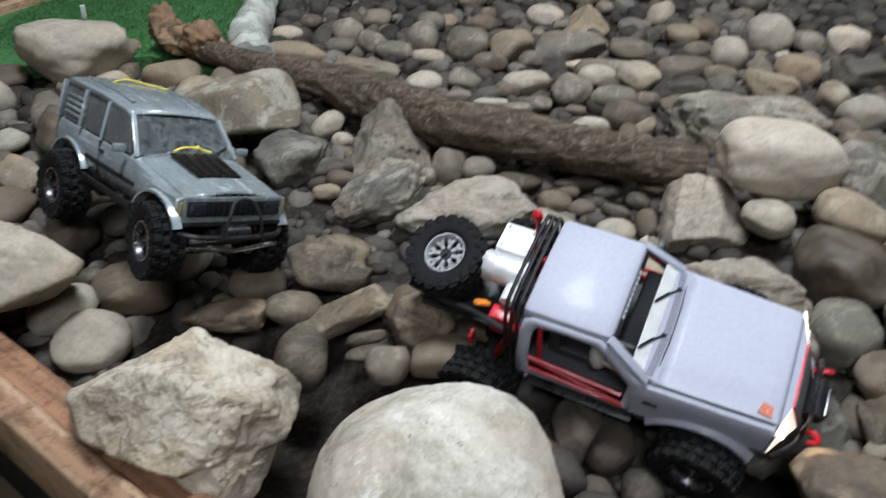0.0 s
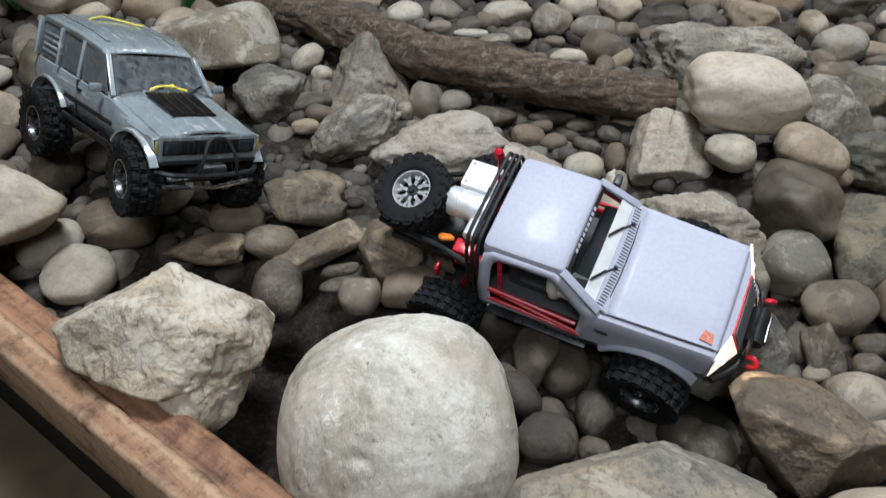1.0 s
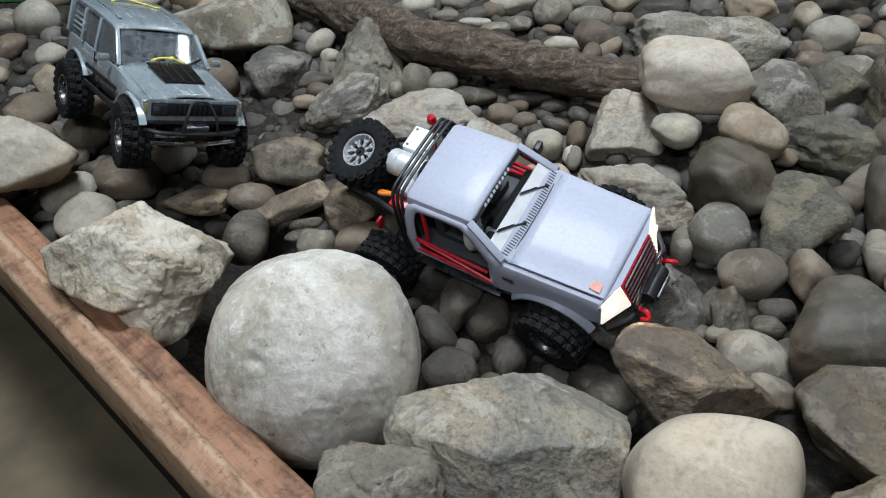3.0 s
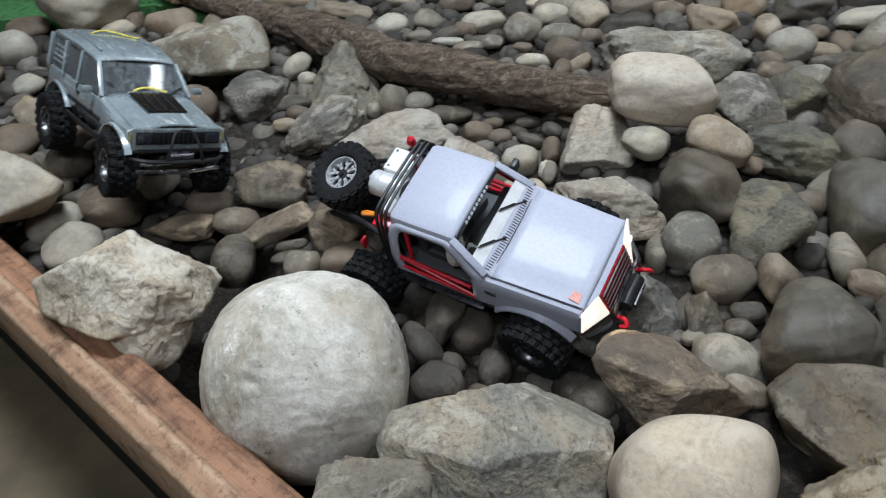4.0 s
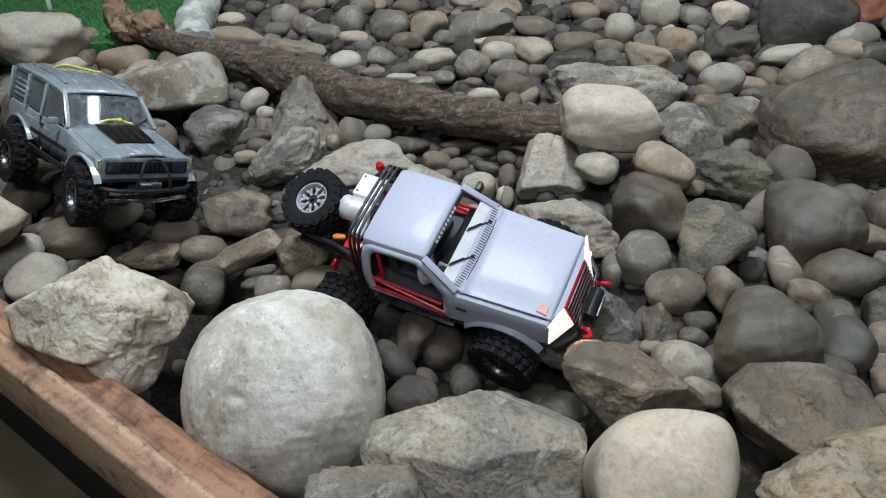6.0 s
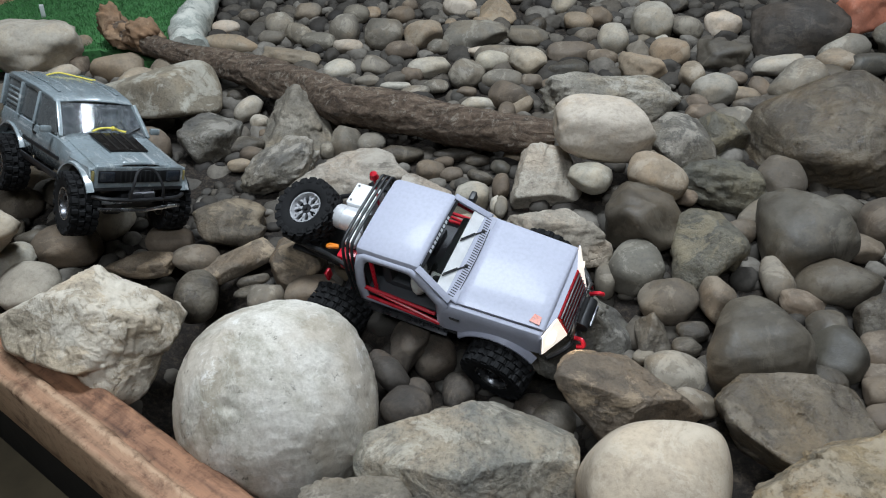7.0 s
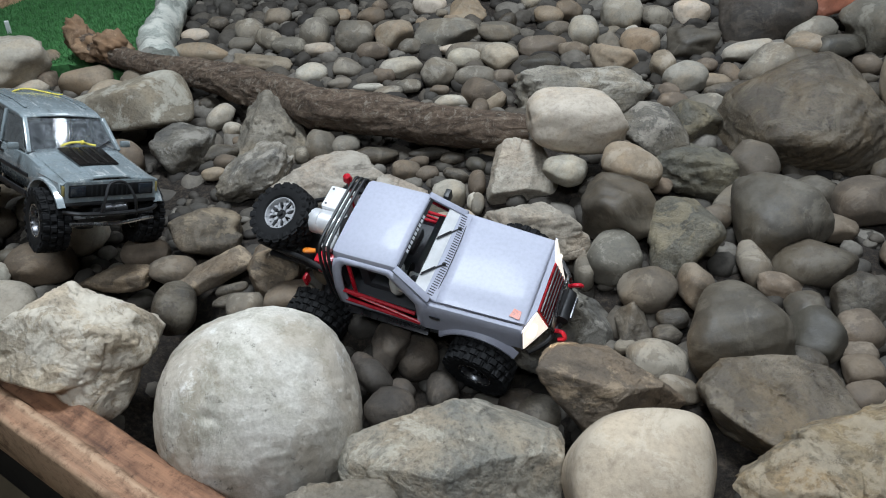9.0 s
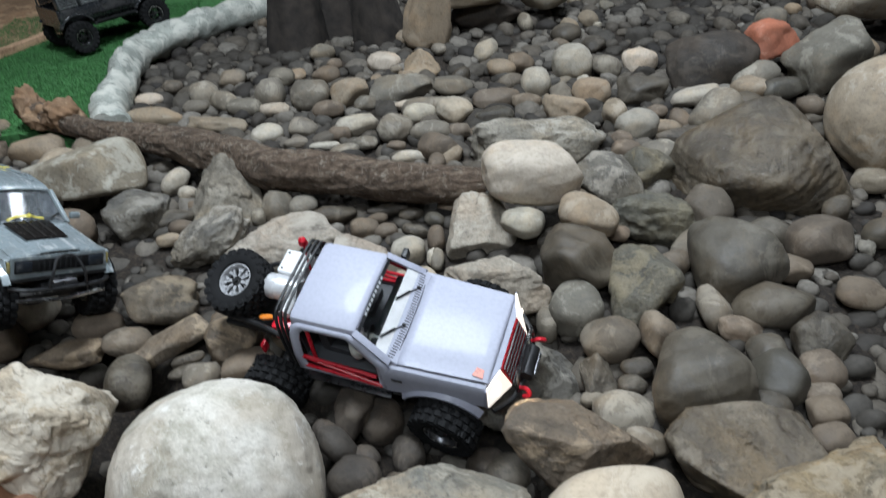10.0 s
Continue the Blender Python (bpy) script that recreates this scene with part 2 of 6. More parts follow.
def glass(name, tint=(0.9, 0.92, 0.93), rough=0.02, alpha=0.25):
    m, n, l, b = material(name, rough)
    b.inputs["Base Color"].default_value = (*tint, 1)
    b.inputs["Transmission Weight"].default_value, b.inputs["IOR"].default_value = 1.0 - alpha, 1.5
    return m


def scratched_glass(name, tint, clear, worn):
    """Old clear plastic pane, speckled with scuffs and dust."""
    m, n, l, b = material(name, 0.03)
    v = coords(n, l)
    f = noise_tex(n, l, v, 95.0, 10.0, 0.72, 0.8)
    big = noise_tex(n, l, v, 22.0, 6.0, 0.6)
    c = mix(n, l, ramp(n, l, big, [(0.4, BLACK3), (0.7, WHITE3)]), tint, tuple(0.8 * k for k in tint))
    l.new(c, b.inputs["Base Color"])
    l.new(ramp(n, l, f, [(0.36, (clear,) * 3), (0.70, (worn,) * 3)]), b.inputs["Transmission Weight"])
    l.new(ramp(n, l, f, [(0.40, (0.02,) * 3), (0.75, (0.07,) * 3)]), b.inputs["Roughness"])
    b.inputs["IOR"].default_value = 1.3
    return m


def wood_material(name, a, b_, rough=0.7, worn=None):
    """Sawn wood along x; worn gives the pale colour of the rubbed outer edge and of the splintered ledge."""
    m, n, l, b = material(name, rough)
    v = coords(n, l)
    mp = n.new("ShaderNodeMapping")
    mp.inputs["Scale"].default_value = (3.0, 40.0, 40.0)
    l.new(v, mp.inputs["Vector"])
    grain_ = noise_tex(n, l, mp.outputs[0], 2.2, 9.0, 0.7, 0.4)
    blot = noise_tex(n, l, v, 16.0, 10.0, 0.7, 0.6)
    dirt = noise_tex(n, l, v, 70.0, 8.0, 0.75)
    c = ramp(n, l, grain_, [(0.3, b_), (0.55, a), (0.75, tuple(min(1, k * 1.4) for k in a))])
    if worn:
        sep = n.new("ShaderNodeSeparateXYZ")
        l.new(v, sep.inputs[0])
        add = n.new("ShaderNodeMath")
        add.operation, add.inputs[1].default_value = "MULTIPLY_ADD", 0.030
        l.new(blot, add.inputs[0])
        l.new(sep.outputs[1], add.inputs[2])
        # across the timber, shifted unevenly: outer edge, tan scraped band, pale ledge, red-brown back
        band = ramp(n, l, offset(n, l, add.outputs[0], 10.0, 0.5), [(0.15, BLACK3), (0.21, (0.9,) * 3), (0.29, (0.5,) * 3), (0.34, (0.15,) * 3), (0.50, (0.35,) * 3), (0.54, (0.85,) * 3), (0.60, (0.5,) * 3), (0.68, BLACK3)])
        c = mix(n, l, band, c, worn)
    c = mix(n, l, 1.0, c, ramp(n, l, blot, [(0.36, (0.42, 0.37, 0.34)), (0.52, WHITE3)]), "MULTIPLY")
    c = mix(n, l, 1.0, c, ramp(n, l, dirt, [(0.34, (0.45, 0.4, 0.37)), (0.47, WHITE3)]), "MULTIPLY")
    l.new(c, b.inputs["Base Color"])
    first = bump(n, l, grain_, b, 0.7, 0.003)
    bump(n, l, dirt, b, 0.5, 0.002, first)
    return m


def offset(n, l, value, gain, shift):
    k = n.new("ShaderNodeMath")
    k.operation, k.inputs[1].default_value, k.inputs[2].default_value = "MULTIPLY_ADD", gain, shift
    l.new(value, k.inputs[0])
    return k.outputs[0]


def bark_material():
    m, n, l, b = material("bark", 0.92)
    v = coords(n, l)
    mp = n.new("ShaderNodeMapping")
    mp.inputs["Scale"].default_value = (1.0, 2.6, 2.6)
    l.new(v, mp.inputs["Vector"])
    big = noise_tex(n, l, mp.outputs[0], 16.0, 8.0, 0.7, 1.0)
    fine = noise_tex(n, l, v, 90.0, 6.0, 0.7)
    c = ramp(n, l, big, [(0.32, (0.045, 0.031, 0.021)), (0.47, (0.125, 0.085, 0.058)), (0.60, (0.20, 0.143, 0.10)), (0.74, (0.33, 0.27, 0.21))])
    chip = noise_tex(n, l, v, 42.0, 10.0, 0.8, 1.0)
    c = mix(n, l, ramp(n, l, chip, [(0.55, BLACK3), (0.59, (0.6,) * 3)]), c, (0.36, 0.315, 0.255))
    c = mix(n, l, 1.0, c, ramp(n, l, fine, [(0.3, (0.5, 0.48, 0.46)), (0.62, WHITE3)]), "MULTIPLY")
    l.new(c, b.inputs["Base Color"])
    first = bump(n, l, big, b, 1.0, 0.012)
    second = bump(n, l, chip, b, 0.8, 0.006, first)
    bump(n, l, fine, b, 0.7, 0.003, second)
    return m


def soil_material():
    m, n, l, b = material("soil", 0.95)
    v = coords(n, l)
    f = noise_tex(n, l, v, 85.0, 10.0, 0.78)
    l.new(ramp(n, l, f, [(0.34, (0.006, 0.0045, 0.003)), (0.5, (0.028, 0.020, 0.014)), (0.68, (0.10, 0.074, 0.052))]), b.inputs["Base Color"])
    bump(n, l, f, b, 1.0, 0.012)
    return m


def gloss_paint(name, col, rough=0.25, dust=0.25, dust_col=(0.3, 0.28, 0.25), coat=0.6, streak=0.0):
    """Painted shell with scuffs and a thin uneven film of dust."""
    m, n, l, b = material(name, rough)
    v = coords(n, l)
    f = noise_tex(n, l, v, 28.0, 8.0, 0.7, 0.5)
    s = noise_tex(n, l, v, 160.0, 4.0, 0.6)
    c = mix(n, l, ramp(n, l, f, [(0.45, BLACK3), (0.8, (dust,) * 3)]), col, dust_col)
    c = mix(n, l, 1.0, c, ramp(n, l, s, [(0.3, (0.9, 0.9, 0.9)), (0.6, WHITE3)]), "MULTIPLY")
    if streak:
        mp = n.new("ShaderNodeMapping")
        mp.inputs["Scale"].default_value = (1.0, 7.0, 7.0)
        l.new(v, mp.inputs["Vector"])
        w = noise_tex(n, l, mp.outputs[0], 9.0, 10.0, 0.75, 0.6)
        c = mix(n, l, ramp(n, l, w, [(0.57, BLACK3), (0.61, (streak,) * 3)]), c, (0.62, 0.63, 0.63))
        c = mix(n, l, ramp(n, l, w, [(0.36, (streak,) * 3), (0.41, BLACK3)]), c, (0.08, 0.085, 0.085))
    l.new(c, b.inputs["Base Color"])
    l.new(ramp(n, l, f, [(0.4, (rough,) * 3), (0.8, (rough + 0.25 * min(1.0, dust * 2),) * 3)]), b.inputs["Roughness"])
    b.inputs["Coat Weight"].default_value, b.inputs["Coat Roughness"].default_value = coat, 0.12
    return m


M = {
    "soil": soil_material(),
    "bark": bark_material(),
    "stump": plain("stump", (0.035, 0.028, 0.023), 0.9, 0, 0.6, 25.0, 0.01),
    "timber": wood_material("timber", (0.30, 0.15, 0.083), (0.14, 0.068, 0.039), 0.7, (0.47, 0.315, 0.20)),
    "timber_pale": wood_material("timber_pale", (0.52, 0.34, 0.21), (0.34, 0.20, 0.12)),
    "panel_dark": plain("panel_dark", (0.015, 0.0135, 0.012), 0.9, 0, 0.4, 30.0, 0, 0.2),
    "concrete": plain("concrete", (0.115, 0.088, 0.052), 0.85, 0, 0.3, 9.0, 0.002),
    "wall": plain("wall", (0.06, 0.06, 0.06), 0.9, 0, 0.15, 3.0),
    "roof": plain("roof", (0.045, 0.045, 0.045), 0.9, 0, 0.15, 3.0),
    "turf": plain("turf", (0.046, 0.155, 0.045), 0.95, 0, 0.45, 60.0, 0.006),
    "edging": stone_material("edging", (0.36, 0.395, 0.385), (0.25, 0.28, 0.275), (0.55, 0.575, 0.56), 0.6, 0.5, 0.9, 0.85, (1, 1, 1), 0.1),
    "root": stone_material("root", (0.31, 0.21, 0.14), (0.19, 0.125, 0.08), (0.50, 0.36, 0.24), 0.4, 0.7, 0.95, 0.8),
    "rubber": plain("rubber", (0.010, 0.010, 0.0105), 0.8, 0, 0.35, 60.0, 0, 0.2),
    "black": plain("black_plastic", (0.015, 0.015, 0.016), 0.45, 0, 0.3, 50.0),
    "steel": plain("steel", (0.72, 0.72, 0.72), 0.25, 1.0, 0.1, 60.0),
    "alloy": plain("alloy", (0.75, 0.75, 0.76), 0.42, 0.45, 0.12, 60.0),
    "chrome_dark": plain("chrome_dark", (0.12, 0.12, 0.125), 0.3, 0.9, 0.2, 60.0),
    "red": plain("red_tube", (0.55, 0.015, 0.03), 0.3, 0, 0.1, 40.0),
    "red_metal": plain("red_metal", (0.50, 0.02, 0.03), 0.3, 0.5, 0.1, 40.0),
    "orange": plain("orange", (0.75, 0.22, 0.02), 0.4),
    "amber": plain("amber", (0.30, 0.25, 0.10), 0.25),
    "yellow": plain("yellow_rope", (0.75, 0.62, 0.10), 0.8, 0, 0.25, 200.0),
    "white_paint": gloss_paint("white_shell", (0.395, 0.405, 0.485), 0.55, 0.02, (0.45, 0.45, 0.47), 0.06),
    "print_grey": plain("print_grey", (0.42, 0.43, 0.45), 0.5),
    "white_plain": plain("white_plain", (0.72, 0.72, 0.72), 0.4),
    "grey_paint": gloss_paint("grey_shell", (0.255, 0.297, 0.312), 0.2, 0.6, (0.12, 0.12, 0.11), 0.8, 0.55),
    "black_paint": gloss_paint("black_shell", (0.02, 0.022, 0.025), 0.25, 0.2),
    "sticker": plain("sticker", (0.55, 0.16, 0.10), 0.4, 0, 0.5, 300.0),
    "glass": glass("clear_glass", (0.96, 0.97, 0.97), 0.02, 0.0),
    "rim_silver": plain("rim_silver", (0.38, 0.38, 0.39), 0.45, 0.15, 0.2, 60.0),
    "glass_dark": scratched_glass("scratched_glass", (0.56, 0.60, 0.63), 0.97, 0.72),
    "glass_smoke": scratched_glass("smoky_glass", (0.22, 0.23, 0.23), 0.62, 0.5),
    "lamp": glow("lamp_on", (1.0, 0.90, 0.78), 2.2),
    "lamp_shell": glow("lamp_shell", (1.0, 0.92, 0.82), 0.8),
    "lens": glass("lens", (0.03, 0.036, 0.045), 0.05, 0.75),
    "vent_black": plain("vent_black", (0.012, 0.010, 0.009), 0.2, 0, 0.5, 90.0),
    "interior": plain("interior", (0.035, 0.036, 0.040), 0.6),
    "figure": plain("figure", (0.55, 0.55, 0.52), 0.6),
}

# ---- mesh helpers ----
def mesh_of(bm, mat, smooth=35.0):
    me = bpy.data.meshes.new("m")
    bmesh.ops.recalc_face_normals(bm, faces=bm.faces)
    bm.to_mesh(me)
    bm.free()
    me.materials.append(mat)
    if smooth:
        me.polygons.foreach_set("use_smooth", [True] * len(me.polygons))
        me.set_sharp_from_angle(angle=radians(smooth))
    return me


def part(name, bm, mat, parent, label="", smooth=35.0):
    """Links a bmesh as one mesh object under a thing or a part."""
    ob = new(name, mesh_of(bm, mat, smooth))
    ob.parent = parent
    if label:
        tagged(ob, label)
    return ob


def thing(name, bm, mat, label, category, at=None, group="", kind="", smooth=35.0):
    ob = new(name, mesh_of(bm, mat, smooth))
    if at is not None:
        ob.matrix_basis = at
    return tagged(ob, label, category, group, kind)


def base(name, label, category, at, group=""):
    ob = new(name)
    ob.empty_display_size = 0.02
    ob.matrix_basis = at
    return tagged(ob, label, category, group)


def box(c, s, bevel=0.0, bm=None, turn=None):
    """A box with centre c and size s, its edges rounded."""
    bm = bm or bmesh.new()
    m = Matrix.Translation(c) @ (turn or Matrix()) @ Matrix.Diagonal((*s, 1))
    vs = bmesh.ops.create_cube(bm, size=1.0, matrix=m)["verts"]
    if bevel:
        es = list({e for v in vs for e in v.link_edges})
        bmesh.ops.bevel(bm, geom=es, offset=bevel, segments=2, affect="EDGES", profile=0.6)
    return bm


def slab(pts, thick, bm=None, bevel=0.0):
    """A plate through the corner points, thick along its normal."""
    bm = bm or bmesh.new()
    p = [Vector(q) for q in pts]
    nrm = Vector((0, 0, 0))
    for i in range(len(p)):
        a, b = p[i], p[(i + 1) % len(p)]
        nrm += a.cross(b)
    nrm.normalize()
    top = [bm.verts.new(q + nrm * thick / 2) for q in p]
    low = [bm.verts.new(q - nrm * thick / 2) for q in p]
    bm.faces.new(top)
    bm.faces.new(low[::-1])
    for i in range(len(p)):
        j = (i + 1) % len(p)
        bm.faces.new((top[i], low[i], low[j], top[j]))
    if bevel:
        es = list({e for v in top + low for e in v.link_edges})
        bmesh.ops.bevel(bm, geom=es, offset=bevel, segments=2, affect="EDGES")
    return bm


def tube(pts, r, n=8, bm=None, radii=None, cap=True):
    """A round bar along the points."""
    bm = bm or bmesh.new()
    p = [Vector(q) for q in pts]
    rings, up = [], None
    for i, q in enumerate(p):
        d = (p[min(i + 1, len(p) - 1)] - p[max(i - 1, 0)]).normalized()
        if up is None:
            up = d.orthogonal().normalized()
        up = (up - d * up.dot(d)).normalized()
        side = d.cross(up)
        rad = radii[i] if radii else r
        rings.append([bm.verts.new(q + (up * math.cos(a) + side * math.sin(a)) * rad) for a in (2 * math.pi * k / n for k in range(n))])
    for a, b in zip(rings, rings[1:]):
        for k in range(n):
            bm.faces.new((a[k], a[(k + 1) % n], b[(k + 1) % n], b[k]))
    if cap:
        bm.faces.new(rings[0][::-1])
        bm.faces.new(rings[-1])
    return bm


def bent(pts, r, n=8, steps=6, bm=None):
    """A bar bent smoothly through the points."""
    p = [Vector(q) for q in pts]
    out = []
    for i in range(len(p) - 1):
        a, b, c, d = p[max(i - 1, 0)], p[i], p[i + 1], p[min(i + 2, len(p) - 1)]
        for k in range(steps):
            t = k / steps
            out.append(0.5 * ((2 * b) + (c - a) * t + (2 * a - 5 * b + 4 * c - d) * t * t + (3 * b - a - 3 * c + d) * t ** 3))
    out.append(p[-1])
    return tube(out, r, n, bm)


def lathe(profile, n=32, axis="y", bm=None, at=(0, 0, 0)):
    """Turns (radius, height) pairs round an axis."""
    bm = bm or bmesh.new()
    o, rings = Vector(at), []
    for r, h in profile:
        ring = []
        for k in range(n):
            a = 2 * math.pi * k / n
            c, s = r * math.cos(a), r * math.sin(a)
            ring.append(bm.verts.new(o + Vector({"x": (h, c, s), "y": (c, h, s), "z": (c, s, h)}[axis])))
        rings.append(ring)
    for a, b in zip(rings, rings[1:]):
        for k in range(n):
            bm.faces.new((a[k], a[(k + 1) % n], b[(k + 1) % n], b[k]))
    bm.faces.new(rings[0][::-1])
    bm.faces.new(rings[-1])
    return bm


def loft(sections, bm=None, close=False):
    """Skins rows of points of equal length."""
    bm = bm or bmesh.new()
    rows = [[bm.verts.new(q) for q in s] for s in sections]
    for a, b in zip(rows, rows[1:]):
        for k in range(len(a) - (0 if close else 1)):
            j = (k + 1) % len(a)
            bm.faces.new((a[k], a[j], b[j], b[k]))
    return bm


def shell(name, bm, mat, parent, thick=0.002, label=""):
    """A thin moulded skin with real thickness."""
    ob = part(name, bm, mat, parent, label, 30.0)
    mod = ob.modifiers.new("thickness", "SOLIDIFY")
    mod.thickness, mod.offset = thick, -1.0
    return ob


# ---- wheels of the model trucks ----
def tyre_mesh(r=0.059, w=0.046):
    """Crawler tyre moulded in one piece: carcass, slanted staggered tread blocks and shoulder lugs that run down the sidewall."""
    h, n, per = w / 2, 19, 10
    around = n * per
    bands = ((-0.98, -0.50, 0.0, 0.22, 0.62), (-0.44, -0.03, 0.45, 0.20, 0.66), (0.03, 0.44, 0.75, 0.95, 0.66), (0.50, 0.98, 0.28, 0.5, 0.62))

    def ring(rr, y, lift=0.0, push=0.0, off=None, full=0.62):
        """lift raises the radius, push widens the tyre, where a block stands."""
        out = []
        for k in range(around):
            a, up = 2 * math.pi * k / around, off is not None and (k / per + off) % 1.0 < full
            q = rr + (lift if up else 0)
            out.append((q * math.cos(a), y + (push if up else 0), q * math.sin(a)))
        return out

    # Innermost rings: added rubber web, so the gaps between the spokes look black.
    rows = [ring(r * 0.30, -h * 0.05), ring(r * 0.50, -h * 0.1), ring(r * 0.50, -h * 0.78), ring(r * 0.56, -h * 0.93), ring(r * 0.66, -h * 1.0), ring(r * 0.76, -h * 1.0), ring(r * 0.79, -h * 0.98, 0, -h * 0.07, 0.0, 0.5), ring(r * 0.90, -h * 0.97, 0, -h * 0.09, 0.0, 0.55)]
    for y0, y1, o0, o1, full in bands:
        crown = r * (0.90 - 0.03 * (abs(y0 + y1) / 2) ** 2)
        rows += [ring(crown, h * y0), ring(crown, h * (y0 + 0.02), r * 0.085, 0, o0, full), ring(crown, h * (y1 - 0.02), r * 0.085, 0, o1, full), ring(crown, h * y1)]
    rows += [ring(r * 0.90, h * 0.97, 0, h * 0.09, 0.5, 0.55), ring(r * 0.79, h * 0.98, 0, h * 0.07, 0.5, 0.5), ring(r * 0.76, h * 1.0), ring(r * 0.66, h * 1.0), ring(r * 0.56, h * 0.93), ring(r * 0.50, h * 0.78), ring(r * 0.50, h * 0.1), ring(r * 0.30, h * 0.05), ring(r * 0.30, -h * 0.05)]
    return mesh_of(loft(rows, None, True), M["rubber"], 25.0)


def rim_mesh(mat, r=0.0275, w=0.038, spokes=6):
    h = w / 2
    bm = bmesh.new()
    rows = []
    for rr, y in [(r, -h), (r * 1.06, -h), (r * 1.06, -h * 0.8), (r * 0.96, -h * 0.6), (r * 0.96, h * 0.6), (r * 1.06, h * 0.8), (r * 1.06, h), (r, h), (r * 0.9, h * 0.7), (r * 0.9, -h * 0.7)]:
        rows.append([bm.verts.new((rr * math.cos(2 * math.pi * k / 32), y, rr * math.sin(2 * math.pi * k / 32))) for k in range(32)])
    rows.append(rows[0])
    for a, b in zip(rows, rows[1:]):
        for k in range(32):
            bm.faces.new((a[k], a[(k + 1) % 32], b[(k + 1) % 32], b[k]))
    thin = 0.085 if spokes < 8 else 0.15
    for s in (-1, 1):
        for k in range(spokes):
            spin = Matrix.Rotation(2 * math.pi * k / spokes, 4, "Y")
            # a spoke runs out from the hub and forks to the rim
            for x0, z0, x1, z1, wide in ((0.26, 0.0, 0.62, 0.0, thin * 1.2), (0.58, 0.0, 0.93, 0.20, thin), (0.58, 0.0, 0.93, -0.20, thin)):
                bar = Matrix.Translation((r * (x0 + x1) / 2, s * h * 0.5, r * (z0 + z1) / 2)) @ Matrix.Rotation(-math.atan2(z1 - z0, x1 - x0), 4, "Y")
                bmesh.ops.create_cube(bm, size=1.0, matrix=spin @ bar @ Matrix.Diagonal((r * math.hypot(x1 - x0, z1 - z0), h * 0.25, r * wide, 1)))
            turn = Matrix.Rotation(2 * math.pi * (k + 0.5) / spokes, 4, "Y") @ Matrix.Translation((r * 0.97, s * h * 0.98, 0))
            bmesh.ops.create_cube(bm, size=1.0, matrix=turn @ Matrix.Diagonal((r * 0.09, h * 0.12, r * 0.09, 1)))
    return mesh_of(bm, mat, 30.0)


def hub_mesh(mat, r=0.0275, w=0.038):
    bm = lathe([(r * 0.30, -w * 0.36), (r * 0.34, -w * 0.1), (r * 0.34, w * 0.1), (r * 0.30, w * 0.36)], 16)
    for s in (-1, 1):
        lathe([(r * 0.13, s * w * 0.36), (r * 0.13, s * w * 0.48)], 6, "y", bm)
    return mesh_of(bm, mat, 30.0)


TYRE, RIM_PALE, RIM_DARK = tyre_mesh(), rim_mesh(M["rim_silver"], spokes=8), rim_mesh(M["chrome_dark"])
HUB_PALE, HUB_DARK = hub_mesh(M["black"]), hub_mesh(M["chrome_dark"])


def ring_mesh(r=0.0285, w=0.040):
    bm = bmesh.new()
    for s in (-1, 1):
        rows = [[(rr * math.cos(a), s * w * y, rr * math.sin(a)) for a in (2 * math.pi * k / 32 for k in range(32))] for rr, y in ((r * 0.97, 0.50), (r * 1.03, 0.50), (r * 1.03, 0.52), (r * 0.97, 0.52), (r * 0.97, 0.50))]
        loft(rows, bm, True)
    return mesh_of(bm, M["steel"], 30.0)


RING = ring_mesh()


def wheel(parent, m, pale=True, label="", name="wheel"):
    hub = new(name, HUB_PALE if pale else HUB_DARK)
    hub.parent = parent
    hub.matrix_basis = m
    if label:
        tagged(hub, label)
    if not pale:
        ring = new("beadlock_ring", RING)
        ring.parent = hub
    for nm, me in (("tyre", TYRE), ("rim", RIM_PALE if pale else RIM_DARK)):
        new(nm, me).parent = hub
    return hub


def frame_pose(o, f, left):
    """A pose from an origin, a forward and a left direction."""
    f, s = Vector(f).normalized(), Vector(left)
    s = (s - f * s.dot(f)).normalized()
    u = f.cross(s)
    return Matrix(((f.x, s.x, u.x, o[0]), (f.y, s.y, u.y, o[1]), (f.z, s.z, u.z, o[2]), (0, 0, 0, 1)))

# ---- the place: bed, kerb timber, floor, hall ----
def ground_height(x, y):
    d = ((x - 0.44) / 0.14) ** 2 + ((y - 0.98) / 0.20) ** 2
    side = 0.579 * (x + 0.225) + 0.815 * (y - 0.765)
    front = -0.11 * min(1.0, max(0.0, (0.50 + (0.2 if x > 0.8 and y < 1.45 else 0.0) - side) / 0.16)) * min(1.0, max(0.0, (x + 0.34) / 0.14))
    return -0.045 + front - 0.11 * math.exp(-0.8 * d) + 0.055 * math.exp(-((x - 0.63) / 0.17) ** 2 - ((y - 1.43) / 0.13) ** 2)


KERB, ALONG, OUT = Vector((-0.225, 0.765, 0)), Vector((0.815, -0.579, 0)).normalized(), Vector((-0.579, -0.815, 0)).normalized()


def structure(name, bm, mat, label, category, at=None, smooth=35.0):
    return thing(name, bm, mat, label, category, at, "", "structure", smooth)


